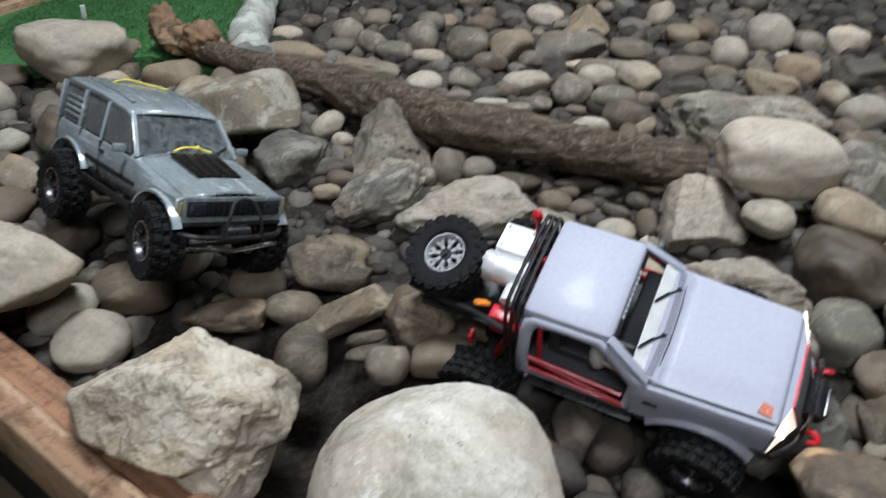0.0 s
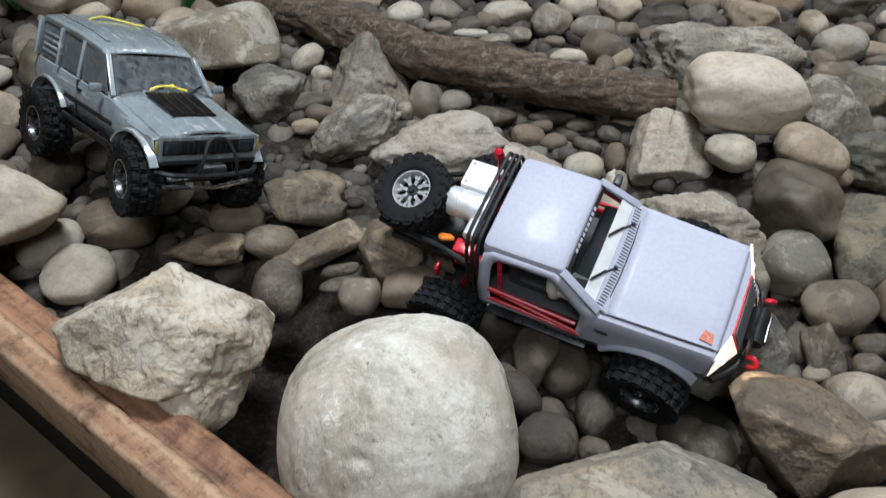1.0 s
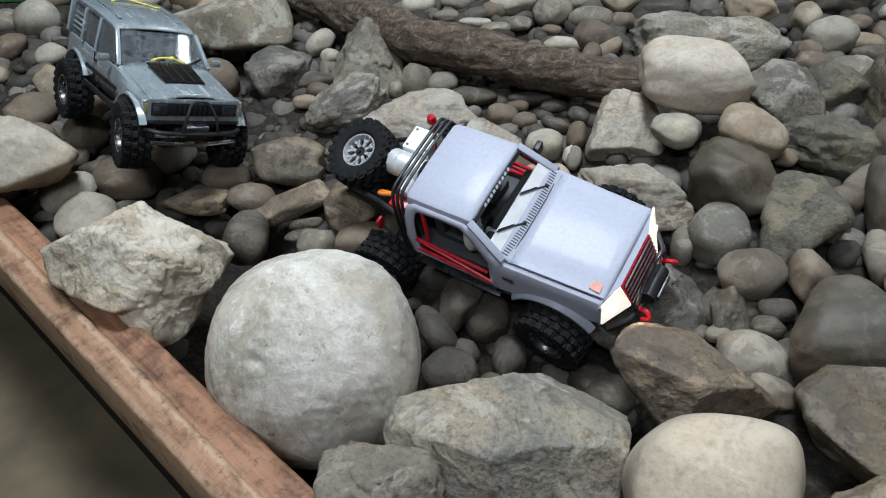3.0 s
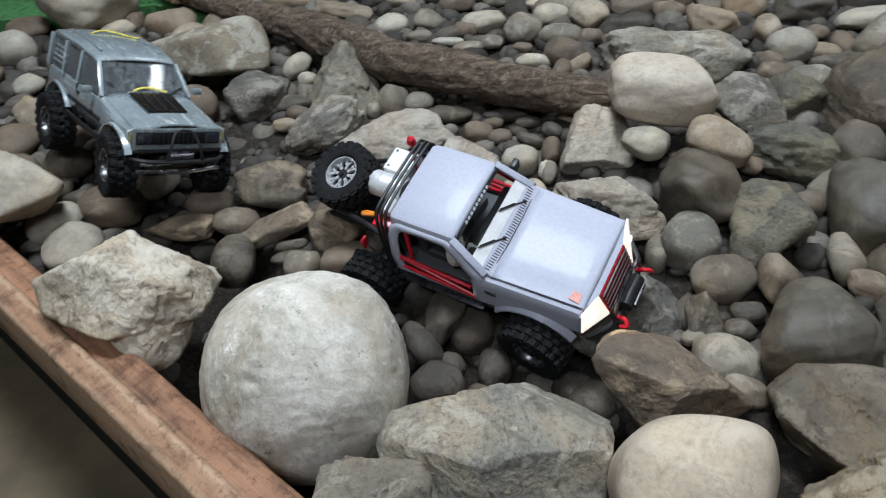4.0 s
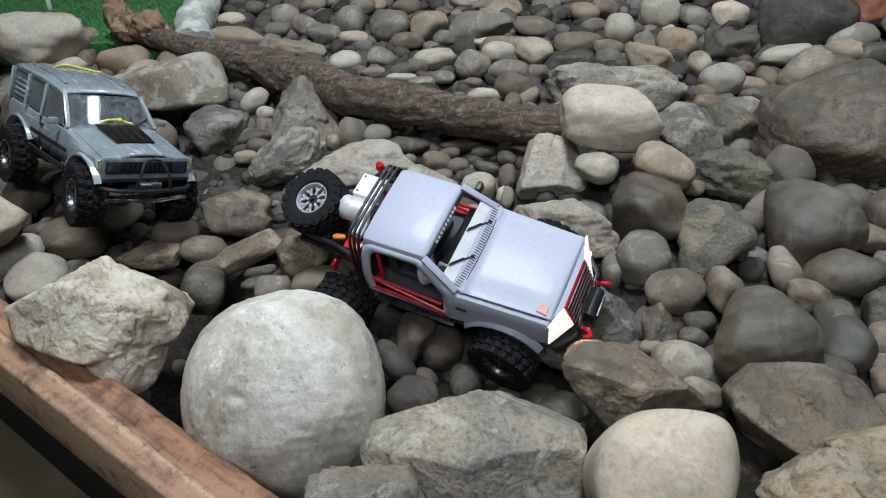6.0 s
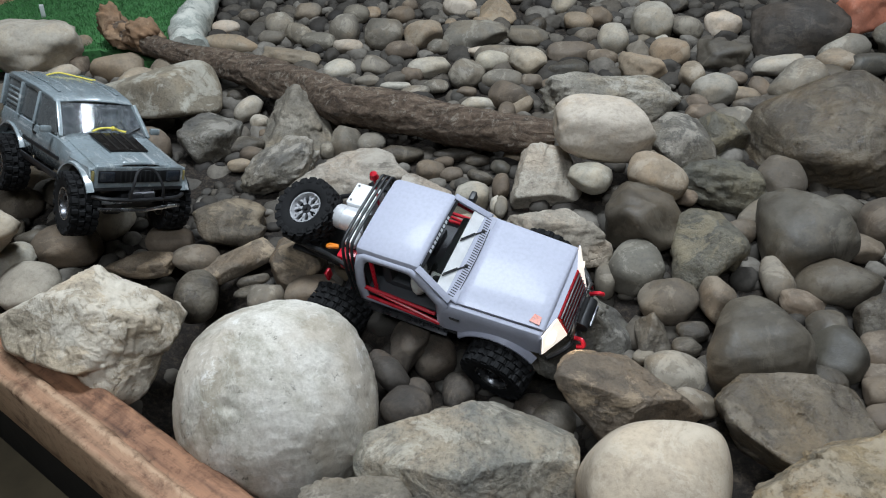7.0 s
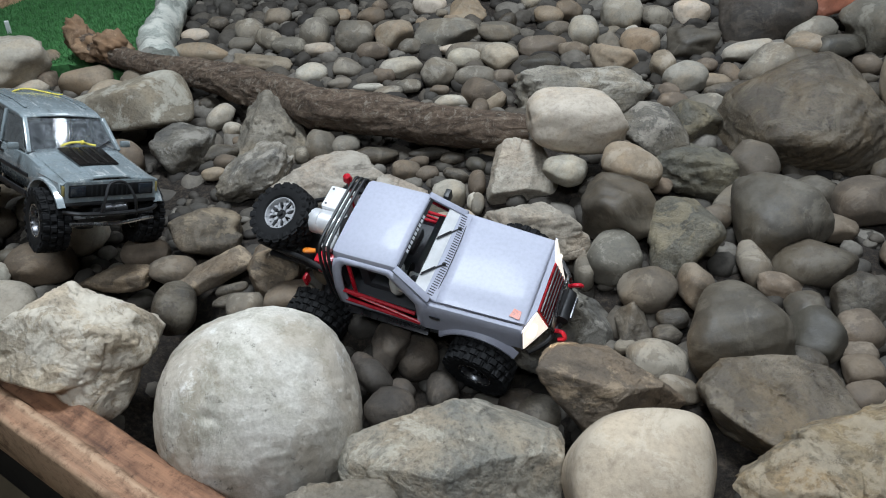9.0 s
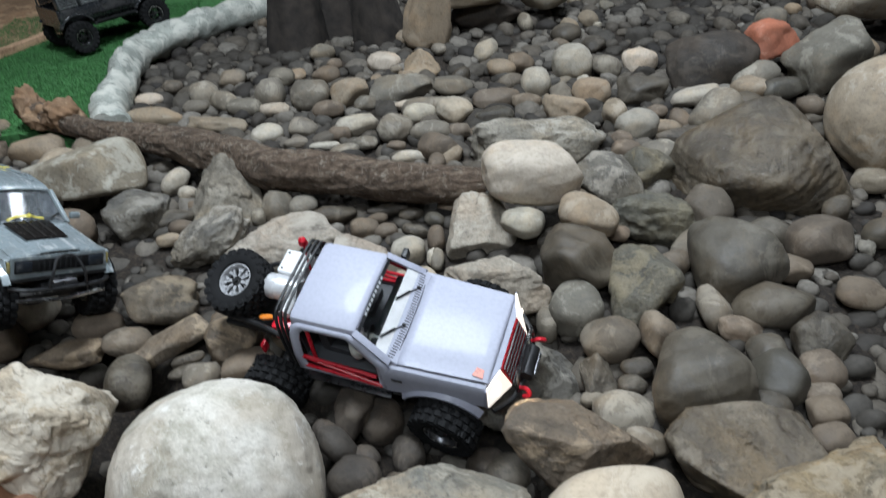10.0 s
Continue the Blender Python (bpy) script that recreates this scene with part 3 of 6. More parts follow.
def earth():
    """Soil of the bed, uneven, hollowed out between the large rocks, bounded by the kerb timber."""
    bm = bmesh.new()
    nx, ny = 340, 240
    grid = []
    for j in range(ny + 1):
        row = []
        for i in range(nx + 1):
            q = KERB + ALONG * (-3.6 + 7.6 * i / nx) - OUT * (0.036 + 5.2 * (j / ny) ** 1.3)
            z = ground_height(q.x, q.y) + 0.012 * noise.fractal(Vector((q.x * 6, q.y * 6, 0)), 1.0, 2.0, 3) + 0.007 * noise.fractal(Vector((q.x * 28, q.y * 28, 5)), 0.8, 2.0, 3) - 0.012
            row.append(bm.verts.new((q.x, q.y, z)))
        grid.append(row)
    for j in range(ny):
        for i in range(nx):
            bm.faces.new((grid[j][i], grid[j][i + 1], grid[j + 1][i + 1], grid[j + 1][i]))
    return structure("ground", bm, M["soil"], "dark brown crumbly soil under the river stones", "soil", None, 180)


earth()
kerb_turn = Matrix.Translation(KERB) @ Matrix.Rotation(math.atan2(ALONG.y, ALONG.x), 4, "Z")


def rough_timber(length, w, h, seed, cuts=70, ledge=False):
    """A sawn timber with worn, chipped edges; with a ledge, its inner top is split away a little lower."""
    rows = []
    for i in range(cuts + 1):
        x = -length / 2 + length * i / cuts

        def jag(f, k):
            return noise.noise(Vector((x * f, seed + k, 0.3)))
        r = 0.004 + abs(0.004 * jag(9, 0)) + max(0, 0.010 * (jag(23, 1) - 0.25))
        y0, y1 = -w / 2, w / 2
        if ledge:
            s0 = y0 + 0.036 + 0.003 * jag(7, 2) + 0.003 * jag(31, 3)
            d = 0.010 + 0.002 * jag(12, 4)
            ring = [(y0 + r, -h), (y1 - r, -h), (y1, -h + r), (y1, -d - r), (y1 - r, -d), ((s0 + y1) / 2, -d + 0.001 * jag(30, 5)), (s0 + 0.006, -d + 0.001 * jag(40, 6)), (s0 + 0.002, -0.001 + 0.001 * jag(50, 7)),
                    (s0 - 0.004, 0.0012), (s0 - 0.012, -0.0015 + 0.0015 * jag(28, 8)), (y0 + 1.6 * r, 0), (y0 + 0.5 * r, -0.5 * r), (y0, -1.6 * r), (y0 - 0.001 * jag(15, 9), -h / 2), (y0, -h + r)]
        else:
            ring = [(y0 + r, -h), (y1 - r, -h), (y1, -h + r), (y1, -r), (y1 - r, 0), (y0 + r, 0), (y0, -r), (y0, -h + r)]
        rows.append([(x, y, z) for y, z in ring])
    bm = loft(rows, None, True)
    for e in (0, -1):
        vs = [v for v in bm.verts if abs(v.co.x - rows[e][0][0]) < 1e-5]
        bmesh.ops.contextual_create(bm, geom=vs)
    return bm


def kerb():
    structure("timber_kerb", rough_timber(5.2, 0.086, 0.122, 3, 700, True), M["timber"], "weathered reddish-brown split timber kerb along the bed", "timber",
              kerb_turn @ pose(-0.6, 0.035, 0.042), 50)
    structure("bed_side_panel", box((-0.6, 0.036, -0.215), (5.2, 0.03, 0.266), 0.003), M["panel_dark"], "dark side panel under the kerb timber", "panel", kerb_turn)


kerb()
structure("floor", box((0, 1.0, -0.398), (14, 14, 0.1)), M["concrete"], "worn olive-grey concrete floor", "floor")
HX0, HX1, HY0, HY1 = -5.0, 5.0, -3.5, 6.0
# Unseen walls and ceiling, added to close the place; dark to limit bounced light.
for nm, c, s in (("wall_north", (0, HY1 + 0.1, 1.45), (10.4, 0.2, 3.5)), ("wall_south", (0, HY0 - 0.1, 1.45), (10.4, 0.2, 3.5)),
                 ("wall_east", (HX1 + 0.1, 1.25, 1.45), (0.2, 9.5, 3.5)), ("wall_west", (HX0 - 0.1, 1.25, 1.45), (0.2, 9.5, 3.5))):
    structure(nm, box(c, s), M["wall"], "plain dark grey unseen hall wall that closes the place", "wall")


def roof_with_openings():
    """Ceiling plate with the skylight openings left out."""
    xs = sorted({HX0 - 0.2, HX1 + 0.2, *(v for a, b, w, h in ASSUMED_SKYLIGHTS for v in (a - w / 2, a + w / 2))})
    ys = sorted({HY0 - 0.2, HY1 + 0.2, *(v for a, b, w, h in ASSUMED_SKYLIGHTS for v in (b - h / 2, b + h / 2))})
    bm = bmesh.new()
    for x0, x1 in zip(xs, xs[1:]):
        for y0, y1 in zip(ys, ys[1:]):
            cx, cy = (x0 + x1) / 2, (y0 + y1) / 2
            if any(abs(cx - a) < w / 2 and abs(cy - b) < h / 2 for a, b, w, h in ASSUMED_SKYLIGHTS):
                continue
            box((cx, cy, ROOF + 0.1), (x1 - x0, y1 - y0, 0.2), 0, bm)
    return structure("ceiling", bm, M["roof"], "plain unseen hall ceiling with assumed roof openings", "ceiling", None, 0)


roof_with_openings()


def strip_light():
    """White metal housing over the strip light."""
    bm = box((0, 0, 0.035), (2.5, 0.16, 0.05), 0.006)
    for x in (-0.9, 0.9):
        box((x, 0, 0.07), (0.03, 0.03, 0.03), 0, bm)
    thing("strip_light", bm, M["white_plain"], "long white strip light under the hall ceiling", "ceiling light", pose(STRIP[0], STRIP[1], ROOF - 0.08, 0, 0, STRIP[2]))


strip_light()

# ---- stones ----
def ico(sub):
    bm = bmesh.new()
    bmesh.ops.create_icosphere(bm, subdivisions=sub, radius=1.0)
    v = np.array([x.co[:] for x in bm.verts])
    f = [[x.index for x in p.verts] for p in bm.faces]
    bm.free()
    return v / np.linalg.norm(v, axis=1, keepdims=True), f


ICO = {k: ico(k) for k in (2, 3, 4, 5, 6)}


def lumps(v, rng, waves, freq, gain=0.55):
    """Smooth bumps over a set of directions, from crossed sine waves."""
    out, amp = np.zeros(len(v)), 1.0
    for k in range(waves):
        d = rng.normal(size=(3, 3)) * freq * (1.0 + 0.75 * k)
        ph = rng.uniform(0, 6.28, 3)
        out += amp * np.prod(np.sin(v @ d.T + ph)[:, :2], axis=1)
        amp *= gain
    return out


def facets(v, planes, soft=0.035):
    """Distance along each direction to a body cut by planes (normal, distance), its edges a little rounded."""
    p = np.array(planes, float)
    n = p[:, :3] / np.linalg.norm(p[:, :3], axis=1, keepdims=True)
    c = v @ n.T
    inv = np.where(c > 1e-3, c, 1e-3) / p[:, 3]
    k = 1.0 / soft
    top = inv.max(axis=1)
    inv_max = inv * (1.0 / top[:, None])
    return 1.0 / (top * (np.power(np.power(inv_max, k).sum(axis=1), 1.0 / k)))


def chipped(v, r, rng, count, low, high):
    """Knocks flat chips off a body."""
    w = v * r[:, None]
    planes = []
    for _ in range(count):
        d = rng.normal(size=3)
        d /= np.linalg.norm(d)
        planes.append((*d, float((w @ d).max()) * rng.uniform(low, high)))
    return np.minimum(r, facets(v, planes, 0.02))


def fracture(w, rng, cells, tilt, step):
    """Broken faces: the surface falls into plates, each a little tilted, with low steps between them."""
    warp = w + 0.10 * np.abs(w).max() * np.stack([lumps(w / np.abs(w).max(), rng, 3, 5.0) for _ in range(3)], 1)
    c = warp[rng.choice(len(w), cells, replace=False)]
    near = np.argmin((c ** 2).sum(1)[None] - 2 * warp @ c.T, axis=1)
    slope, lift = rng.normal(size=(cells, 3)) * tilt, rng.normal(size=cells) * step
    return ((warp - c[near]) * slope[near]).sum(1) + lift[near]


def mesh_from(v, f, mat, sharp=None):
    me = bpy.data.meshes.new("stone")
    me.from_pydata(v.tolist(), [], f)
    me.materials.append(mat)
    me.polygons.foreach_set("use_smooth", [True] * len(f))
    if sharp:
        me.set_sharp_from_angle(angle=radians(sharp))
    return me


def stone_shape(kind, sub, seed):
    """Unit stone: c water-worn cobble, a angular block, A weathered boulder, D dome-shaped boulder, p cobble with one narrow end, t pointed wedge."""
    rng = np.random.default_rng(seed + 11)
    v, f = ICO[sub]
    if kind in "cbp":
        n = rng.uniform(2.1, 2.7) if kind == "c" else 2.75
        r = 1.0 / np.power((np.abs(v) ** n).sum(axis=1), 1.0 / n)
        r = r * (1 + 0.055 * lumps(v, rng, 3, 1.3) + 0.008 * lumps(v, rng, 3, 6.0))
        cut = rng.normal(size=({"c": 5, "b": 1, "p": 0}[kind], 3))
        r = np.minimum(r, facets(v, [(*c, rng.uniform(0.80, 1.04)) for c in cut] + [(0, 0, -1, 0.9), (0, 0, 1, 1.3), (1, 0, 0, 1.2), (-1, 0, 0, 1.2), (0, 1, 0, 1.2), (0, -1, 0, 1.2)], 0.14))
        if kind == "c" and (seed % 5 == 1 or sub == 3 and seed % 5 > 1):
            r = chipped(v, r, rng, 4 if sub == 3 else 3, 0.80, 0.95)
        r = r * (1 + 0.014 * lumps(v, rng, 4, 4.5) + 0.003 * lumps(v, rng, 3, 13.0))
        if kind == "p":
            w = v * r[:, None]
            return w * np.stack([1.0 - 0.48 * w[:, 1], np.ones(len(w)), 1.0 - 0.12 * w[:, 1]], 1), f
    elif kind == "D":
        r = facets(v, [(-0.55, -0.2, 0.81, 0.90), (0.35, -0.25, 0.9, 1.0), (0.92, -0.1, 0.38, 0.96), (-0.95, -0.2, 0.1, 1.0), (-0.35, -0.85, -0.4, 0.80), (0.3, -0.92, 0.15, 0.90), (-0.1, -0.72, 0.68, 0.93), (0, 1, 0.2, 1.0), (0, 0, -1, 0.9)], 0.13)
        r = r * (1 + 0.03 * lumps(v, rng, 3, 2.2) + 0.010 * lumps(v, rng, 4, 7.0))
        # a shallow hollow with pitted rim, and faint worn layers
        off = np.linalg.norm(v - np.array((0.42, -0.55, 0.72)), axis=1) * (1 + 0.3 * lumps(v, rng, 2, 9.0))
        layer = v * r[:, None] @ np.array((-0.45, 0.3, 0.84)) + 0.05 * lumps(v, rng, 3, 3.0)
        r = r * (1 - 0.05 * np.exp(-(off / 0.22) ** 2)) + 0.006 * np.abs(np.sin(17.0 * layer)) + 0.012 * broken_skin(v * r[:, None], 0.7, 5)
    else:
        count = {"a": 13, "A": 20, "t": 9}[kind]
        pl = []
        for i in range(count):
            d = rng.normal(size=3)
            d /= np.linalg.norm(d)
            pl.append((*d, rng.uniform(0.72, 0.98)))
        pl += [(0, 0, -1, 0.8), (0.1, 0.1, 1, 0.85), (1, 0.2, 0.1, 0.97), (-1, 0.1, 0, 0.97), (0, -1, 0.3, 0.95), (0, 1, 0.2, 0.97)]
        if kind == "t":
            pl = [(0.8, -0.1, 0.55, 0.62), (-0.75, -0.2, 0.55, 0.66), (0.1, -0.85, 0.5, 0.62), (0, 0.9, 0.4, 0.7), (0, 0, -1, 0.8), (0.9, 0.3, -0.2, 0.9), (-0.9, 0.2, -0.2, 0.9)]
        r = facets(v, pl, 0.04 if kind != "A" else 0.09)
        r = chipped(v, r, rng, 12, 0.91, 0.985)
        r = r * (1 + 0.025 * lumps(v, rng, 3, 3.0))
        r = r + fracture(v * r[:, None], rng, 26, 0.05 if kind == "A" else 0.09, 0.006) + (0.015 if kind == "A" else 0.03) * broken_skin(v * r[:, None], 1.0, seed % 97)
        if sub > 4:
            r = r + fracture(v * r[:, None], rng, 150, 0.06 if kind == "A" else 0.12, 0.003)
        if kind == "A":
            # worn edges of tilted layers
            layer = v * r[:, None] @ np.array((0.35, 0.45, 0.82)) + 0.06 * lumps(v, rng, 3, 3.0)
            r = r + 0.016 * np.abs(np.sin(9.0 * layer + 2.0 * lumps(v, rng, 2, 1.4))) ** 0.6 + 0.008 * np.abs(np.sin(31.0 * layer))
    return v * r[:, None], f


KINDS = {"b": "smooth blocky {} stone resting on other stones", "c": "smooth rounded {} river stone among the cobbles", "a": "rough angular {} rock among the cobbles",
         "A": "large weathered {} boulder among the cobbles", "D": "large domed {} boulder among the cobbles", "p": "smooth pear-shaped {} stone among the cobbles", "t": "pointed wedge-shaped {} rock among the cobbles"}
WORDS = {"pale": "pale grey", "white": "off-white", "cream": "cream", "grey": "mid-grey", "slate": "dark greenish-grey", "dark": "dark grey-brown", "coal_and_shade": "nearly black",
         "brown": "brown", "tan": "tan", "buff": "buff", "umber": "dark umber", "olive": "olive-brown", "tanrock": "tan and grey", "greyrock": "grey-brown", "roughgrey": "rough grey", "creamsmooth": "cream", "ochre": "ochre", "moss": "greenish grey-brown", "palerock": "pale beige-grey", "red": "brick-red"}
PLACED = []


def stone(x, y, z, sx, sy, sz, rx, ry, rz, kind, tone, sub, seed):
    v, f = stone_shape(kind, sub, seed)
    ob = new({"c": "cobble", "b": "cobble", "a": "angular_rock", "A": "boulder", "D": "boulder", "p": "cobble", "t": "wedge_rock"}[kind], mesh_from(v * (sx, sy, sz), f, TONES[tone]))
    ob.matrix_basis = pose(x, y, z, rx, ry, rz)
    PLACED.append((x, y, max(sx, sy)))
    return tagged(ob, KINDS[kind].format(WORDS[tone]), "stone" if kind in "cbp" else "rock", "stones of the bed")


def broken_skin(w, size, seed):
    """Crisp relief of broken stone: plates between cracks, and ridges."""
    out = np.empty(len(w))
    k = 1.0 / size
    shift = Vector((seed * 3.1, seed * 1.7, seed * 0.9))
    for i, q in enumerate(w):
        v = Vector(q) * k + shift
        near = noise.voronoi(v * 2.6)[0]
        out[i] = 0.55 * min(near[1] - near[0], 0.5) + 0.35 * noise.ridged_multi_fractal(v * 3.4, 1.0, 2.1, 5, 0.9, 2.0) + 0.25 * noise.fractal(v * 14.0, 0.8, 2.0, 3)
    return out - out.mean()


def faceted_rock(label, tone, at, planes, sub, rough, seed, soft, second=()):
    """A broken rock, cut by its main faces; a second body may bulge out of the first."""
    rng = np.random.default_rng(seed + 70)
    v, f = ICO[sub]
    r = facets(v, planes, soft)
    if second:
        r = np.maximum(r, facets(v, second, soft * 2))
    broken = soft < 0.05
    r = chipped(v, r, rng, 26, 0.92, 0.985) if broken and not second else r
    size = float(np.median(r))
    r = r * (1 + rough * 0.5 * lumps(v, rng, 3, 4.0))
    if broken:
        r = r + fracture(v * r[:, None], rng, 34, 6.0 * rough, 0.5 * rough * size)
        r = r + fracture(v * r[:, None], rng, 260, 9.0 * rough, 0.35 * rough * size)
    r = r + size * rough * (2.4 if broken else 1.6) * broken_skin(v * r[:, None], size, seed)
    ob = new("broken_rock", mesh_from(v * r[:, None], f, TONES[tone]))
    ob.matrix_basis = Matrix.Translation(at)
    PLACED.append((at[0], at[1], size))
    return tagged(ob, label, "rock", "large rocks of the bed")


def boulder(x, y, z, r):
    """The big pale boulder: a squat egg, flattened on top and in front."""
    rng = np.random.default_rng(3)
    v, f = ICO[6]
    n = 2.2
    d = 1.0 / np.power((np.abs(v / (0.95, 0.92, 1.05)) ** n).sum(axis=1), 1.0 / n)
    d = d * (1 + 0.03 * lumps(v, rng, 3, 1.5) + 0.006 * lumps(v, rng, 5, 9.0) + 0.0022 * lumps(v, rng, 4, 40.0))
    crust = np.array([max(0.0, min(1.0, 6 * noise.noise(Vector(q) * 2.6) + 0.5)) * noise.fractal(Vector(q) * 16, 0.7, 2.1, 4) for q in v])
    d = d * (1 + 0.008 * crust)
    # one deep pit in front and a few shallow chips
    for px, py, pz, wide, deep in ((-0.218, -0.517, 0.828, 0.045, 0.05), (-0.15, -0.47, 0.87, 0.03, 0.02), (0.25, -0.80, 0.55, 0.06, 0.012), (-0.55, -0.45, 0.70, 0.07, 0.010), (0.05, -0.95, 0.30, 0.08, 0.014), (0.45, -0.35, 0.82, 0.06, 0.010)):
        q = np.array((px, py, pz)) / math.sqrt(px * px + py * py + pz * pz)
        off = np.linalg.norm(v - q, axis=1) * (1 + 0.35 * lumps(v, rng, 2, 22.0))
        d = d * (1 - deep * np.exp(-(off / wide) ** 2))
    ob = new("boulder", mesh_from(v * d[:, None] * r, f, TONES["boulder"]))
    ob.matrix_basis = pose(x, y, z, 8, -6, 10)
    PLACED.append((x, y, r))
    return tagged(ob, "very large smooth pale boulder with crusty patches", "boulder", "large rocks of the bed")

stone(-0.943, 2.210, 0.040, 0.141, 0.104, 0.083, 0, -0, 2, "a", "pale", 4, 1)
stone(-0.877, 2.368, -0.024, 0.036, 0.049, 0.039, -0, 8, -4, "a", "tan", 3, 2)
stone(-0.705, 2.184, -0.022, 0.078, 0.051, 0.041, 0, -0, 2, "c", "tan", 3, 3)
stone(-0.831, 2.218, -0.028, 0.027, 0.039, 0.031, 0, -0, 2, "c", "brown", 3, 4)
stone(-0.864, 2.165, -0.031, 0.055, 0.032, 0.026, -0, -6, 7, "c", "pale", 3, 5)
stone(-0.951, 2.134, -0.033, 0.038, 0.028, 0.023, 0, -0, 2, "c", "tan", 3, 6)
stone(-0.826, 2.009, -0.026, 0.063, 0.043, 0.034, 0, -0, 2, "c", "grey", 3, 7)
stone(-0.779, 2.079, -0.034, 0.032, 0.026, 0.021, 0, -0, 2, "c", "brown", 3, 8)
stone(-0.743, 2.024, -0.034, 0.019, 0.025, 0.020, 0, -0, 2, "c", "brown", 3, 9)
stone(-0.936, 2.032, -0.034, 0.032, 0.025, 0.020, 0, -0, 2, "c", "brown", 3, 10)
stone(-0.841, 1.827, -0.013, 0.043, 0.066, 0.058, -0, 8, -4, "a", "slate", 3, 11)
stone(-0.741, 1.770, -0.025, 0.057, 0.045, 0.036, 0, -0, 2, "c", "brown", 3, 12)
stone(-0.691, 1.592, -0.017, 0.078, 0.063, 0.050, -0, -8, 8, "c", "buff", 3, 13)
stone(-0.642, 1.437, -0.023, 0.048, 0.050, 0.040, 0, -0, 2, "c", "brown", 3, 14)
stone(-0.616, 1.357, -0.033, 0.021, 0.027, 0.021, 0, -0, 2, "c", "slate", 3, 15)
stone(-0.566, 1.326, -0.035, 0.032, 0.022, 0.018, 0, -0, 2, "c", "slate", 3, 16)
stone(-0.468, 1.288, -0.024, 0.072, 0.049, 0.039, 0, -0, 2, "c", "brown", 4, 17)
stone(-0.571, 1.275, -0.035, 0.042, 0.022, 0.017, 0, -0, 2, "c", "pale", 3, 18)
stone(-0.485, 1.156, -0.022, 0.059, 0.052, 0.042, -0, -4, 5, "c", "pale", 4, 19)
stone(-0.164, 1.123, -0.024, 0.038, 0.049, 0.039, 0, -0, 2, "c", "dark", 3, 20)
# Dark tone of these two stands for the shadow of the white truck's rear.
stone(-0.070, 1.147, -0.038, 0.039, 0.016, 0.013, -0, -5, 6, "c", "dark", 3, 21)
stone(-0.078, 1.185, -0.039, 0.032, 0.013, 0.011, -1, -10, 9, "c", "dark", 3, 22)
stone(-0.117, 1.229, -0.032, 0.081, 0.030, 0.024, -2, -18, 16, "a", "umber", 4, 23)
stone(-0.161, 1.341, -0.016, 0.071, 0.065, 0.052, -2, 16, -10, "a", "umber", 4, 24)
stone(0.001, 1.206, -0.017, 0.055, 0.063, 0.050, 0, -0, 2, "a", "umber", 4, 25)
# The brown tone here carries the same shadow.
stone(0.036, 1.133, -0.029, 0.049, 0.037, 0.030, 0, -0, 2, "c", "brown", 3, 26)
stone(-0.092, 1.782, -0.005, 0.084, 0.091, 0.073, 0, -0, 2, "t", "roughgrey", 5, 27)
stone(-0.103, 1.558, -0.016, 0.108, 0.067, 0.053, -3, -22, 20, "a", "greyrock", 5, 28)
stone(0.072, 1.485, -0.012, 0.14, 0.082, 0.058, -0, -2, 4, "a", "palerock", 5, 29)
stone(-0.292, 1.705, -0.015, 0.074, 0.069, 0.055, -1, 12, -7, "a", "greyrock", 4, 30)
stone(-0.302, 1.986, -0.033, 0.028, 0.026, 0.021, 0, -0, 2, "c", "dark", 3, 31)
stone(-0.249, 1.893, -0.030, 0.044, 0.034, 0.027, -6, -28, 25, "c", "pale", 3, 32)
stone(-0.207, 1.832, -0.035, 0.025, 0.023, 0.019, 0, -0, 2, "c", "pale", 3, 33)
stone(-0.212, 1.700, -0.033, 0.048, 0.028, 0.022, -0, -8, 8, "c", "dark", 3, 34)
stone(-0.180, 1.658, -0.035, 0.035, 0.023, 0.018, -0, 8, -4, "c", "brown", 3, 35)
stone(-0.207, 1.615, -0.037, 0.029, 0.018, 0.014, 0, -0, 2, "c", "tan", 3, 36)
stone(-0.184, 1.775, -0.039, 0.014, 0.013, 0.010, 0, -0, 2, "c", "brown", 3, 37)
stone(-0.278, 1.796, -0.035, 0.023, 0.023, 0.018, 0, -0, 2, "c", "dark", 3, 38)
stone(0.033, 1.695, -0.025, 0.037, 0.046, 0.037, -1, 12, -7, "c", "grey", 3, 39)
stone(0.094, 1.694, -0.031, 0.034, 0.031, 0.025, 0, -0, 2, "c", "grey", 3, 40)
stone(-0.009, 1.666, -0.034, 0.019, 0.026, 0.021, 0, -0, 2, "c", "grey", 3, 41)
stone(0.011, 1.619, -0.039, 0.017, 0.014, 0.011, 0, -0, 2, "c", "brown", 3, 42)
stone(0.168, 1.645, -0.034, 0.056, 0.026, 0.021, -0, 5, -1, "c", "dark", 3, 43)
stone(0.239, 1.566, -0.033, 0.036, 0.026, 0.021, 0, -0, 2, "c", "brown", 3, 44)
stone(0.293, 1.644, -0.036, 0.050, 0.020, 0.016, 0, -0, 2, "c", "dark", 3, 45)
stone(0.288, 1.550, -0.036, 0.028, 0.020, 0.016, 0, -0, 2, "c", "brown", 3, 46)
stone(0.337, 1.460, -0.031, 0.034, 0.028, 0.022, -0, 8, -4, "c", "pale", 3, 47)
stone(0.346, 1.613, -0.037, 0.029, 0.018, 0.014, 0, -0, 2, "c", "dark", 3, 48)
stone(0.350, 1.536, -0.035, 0.030, 0.019, 0.015, -2, 16, -10, "c", "dark", 3, 49)
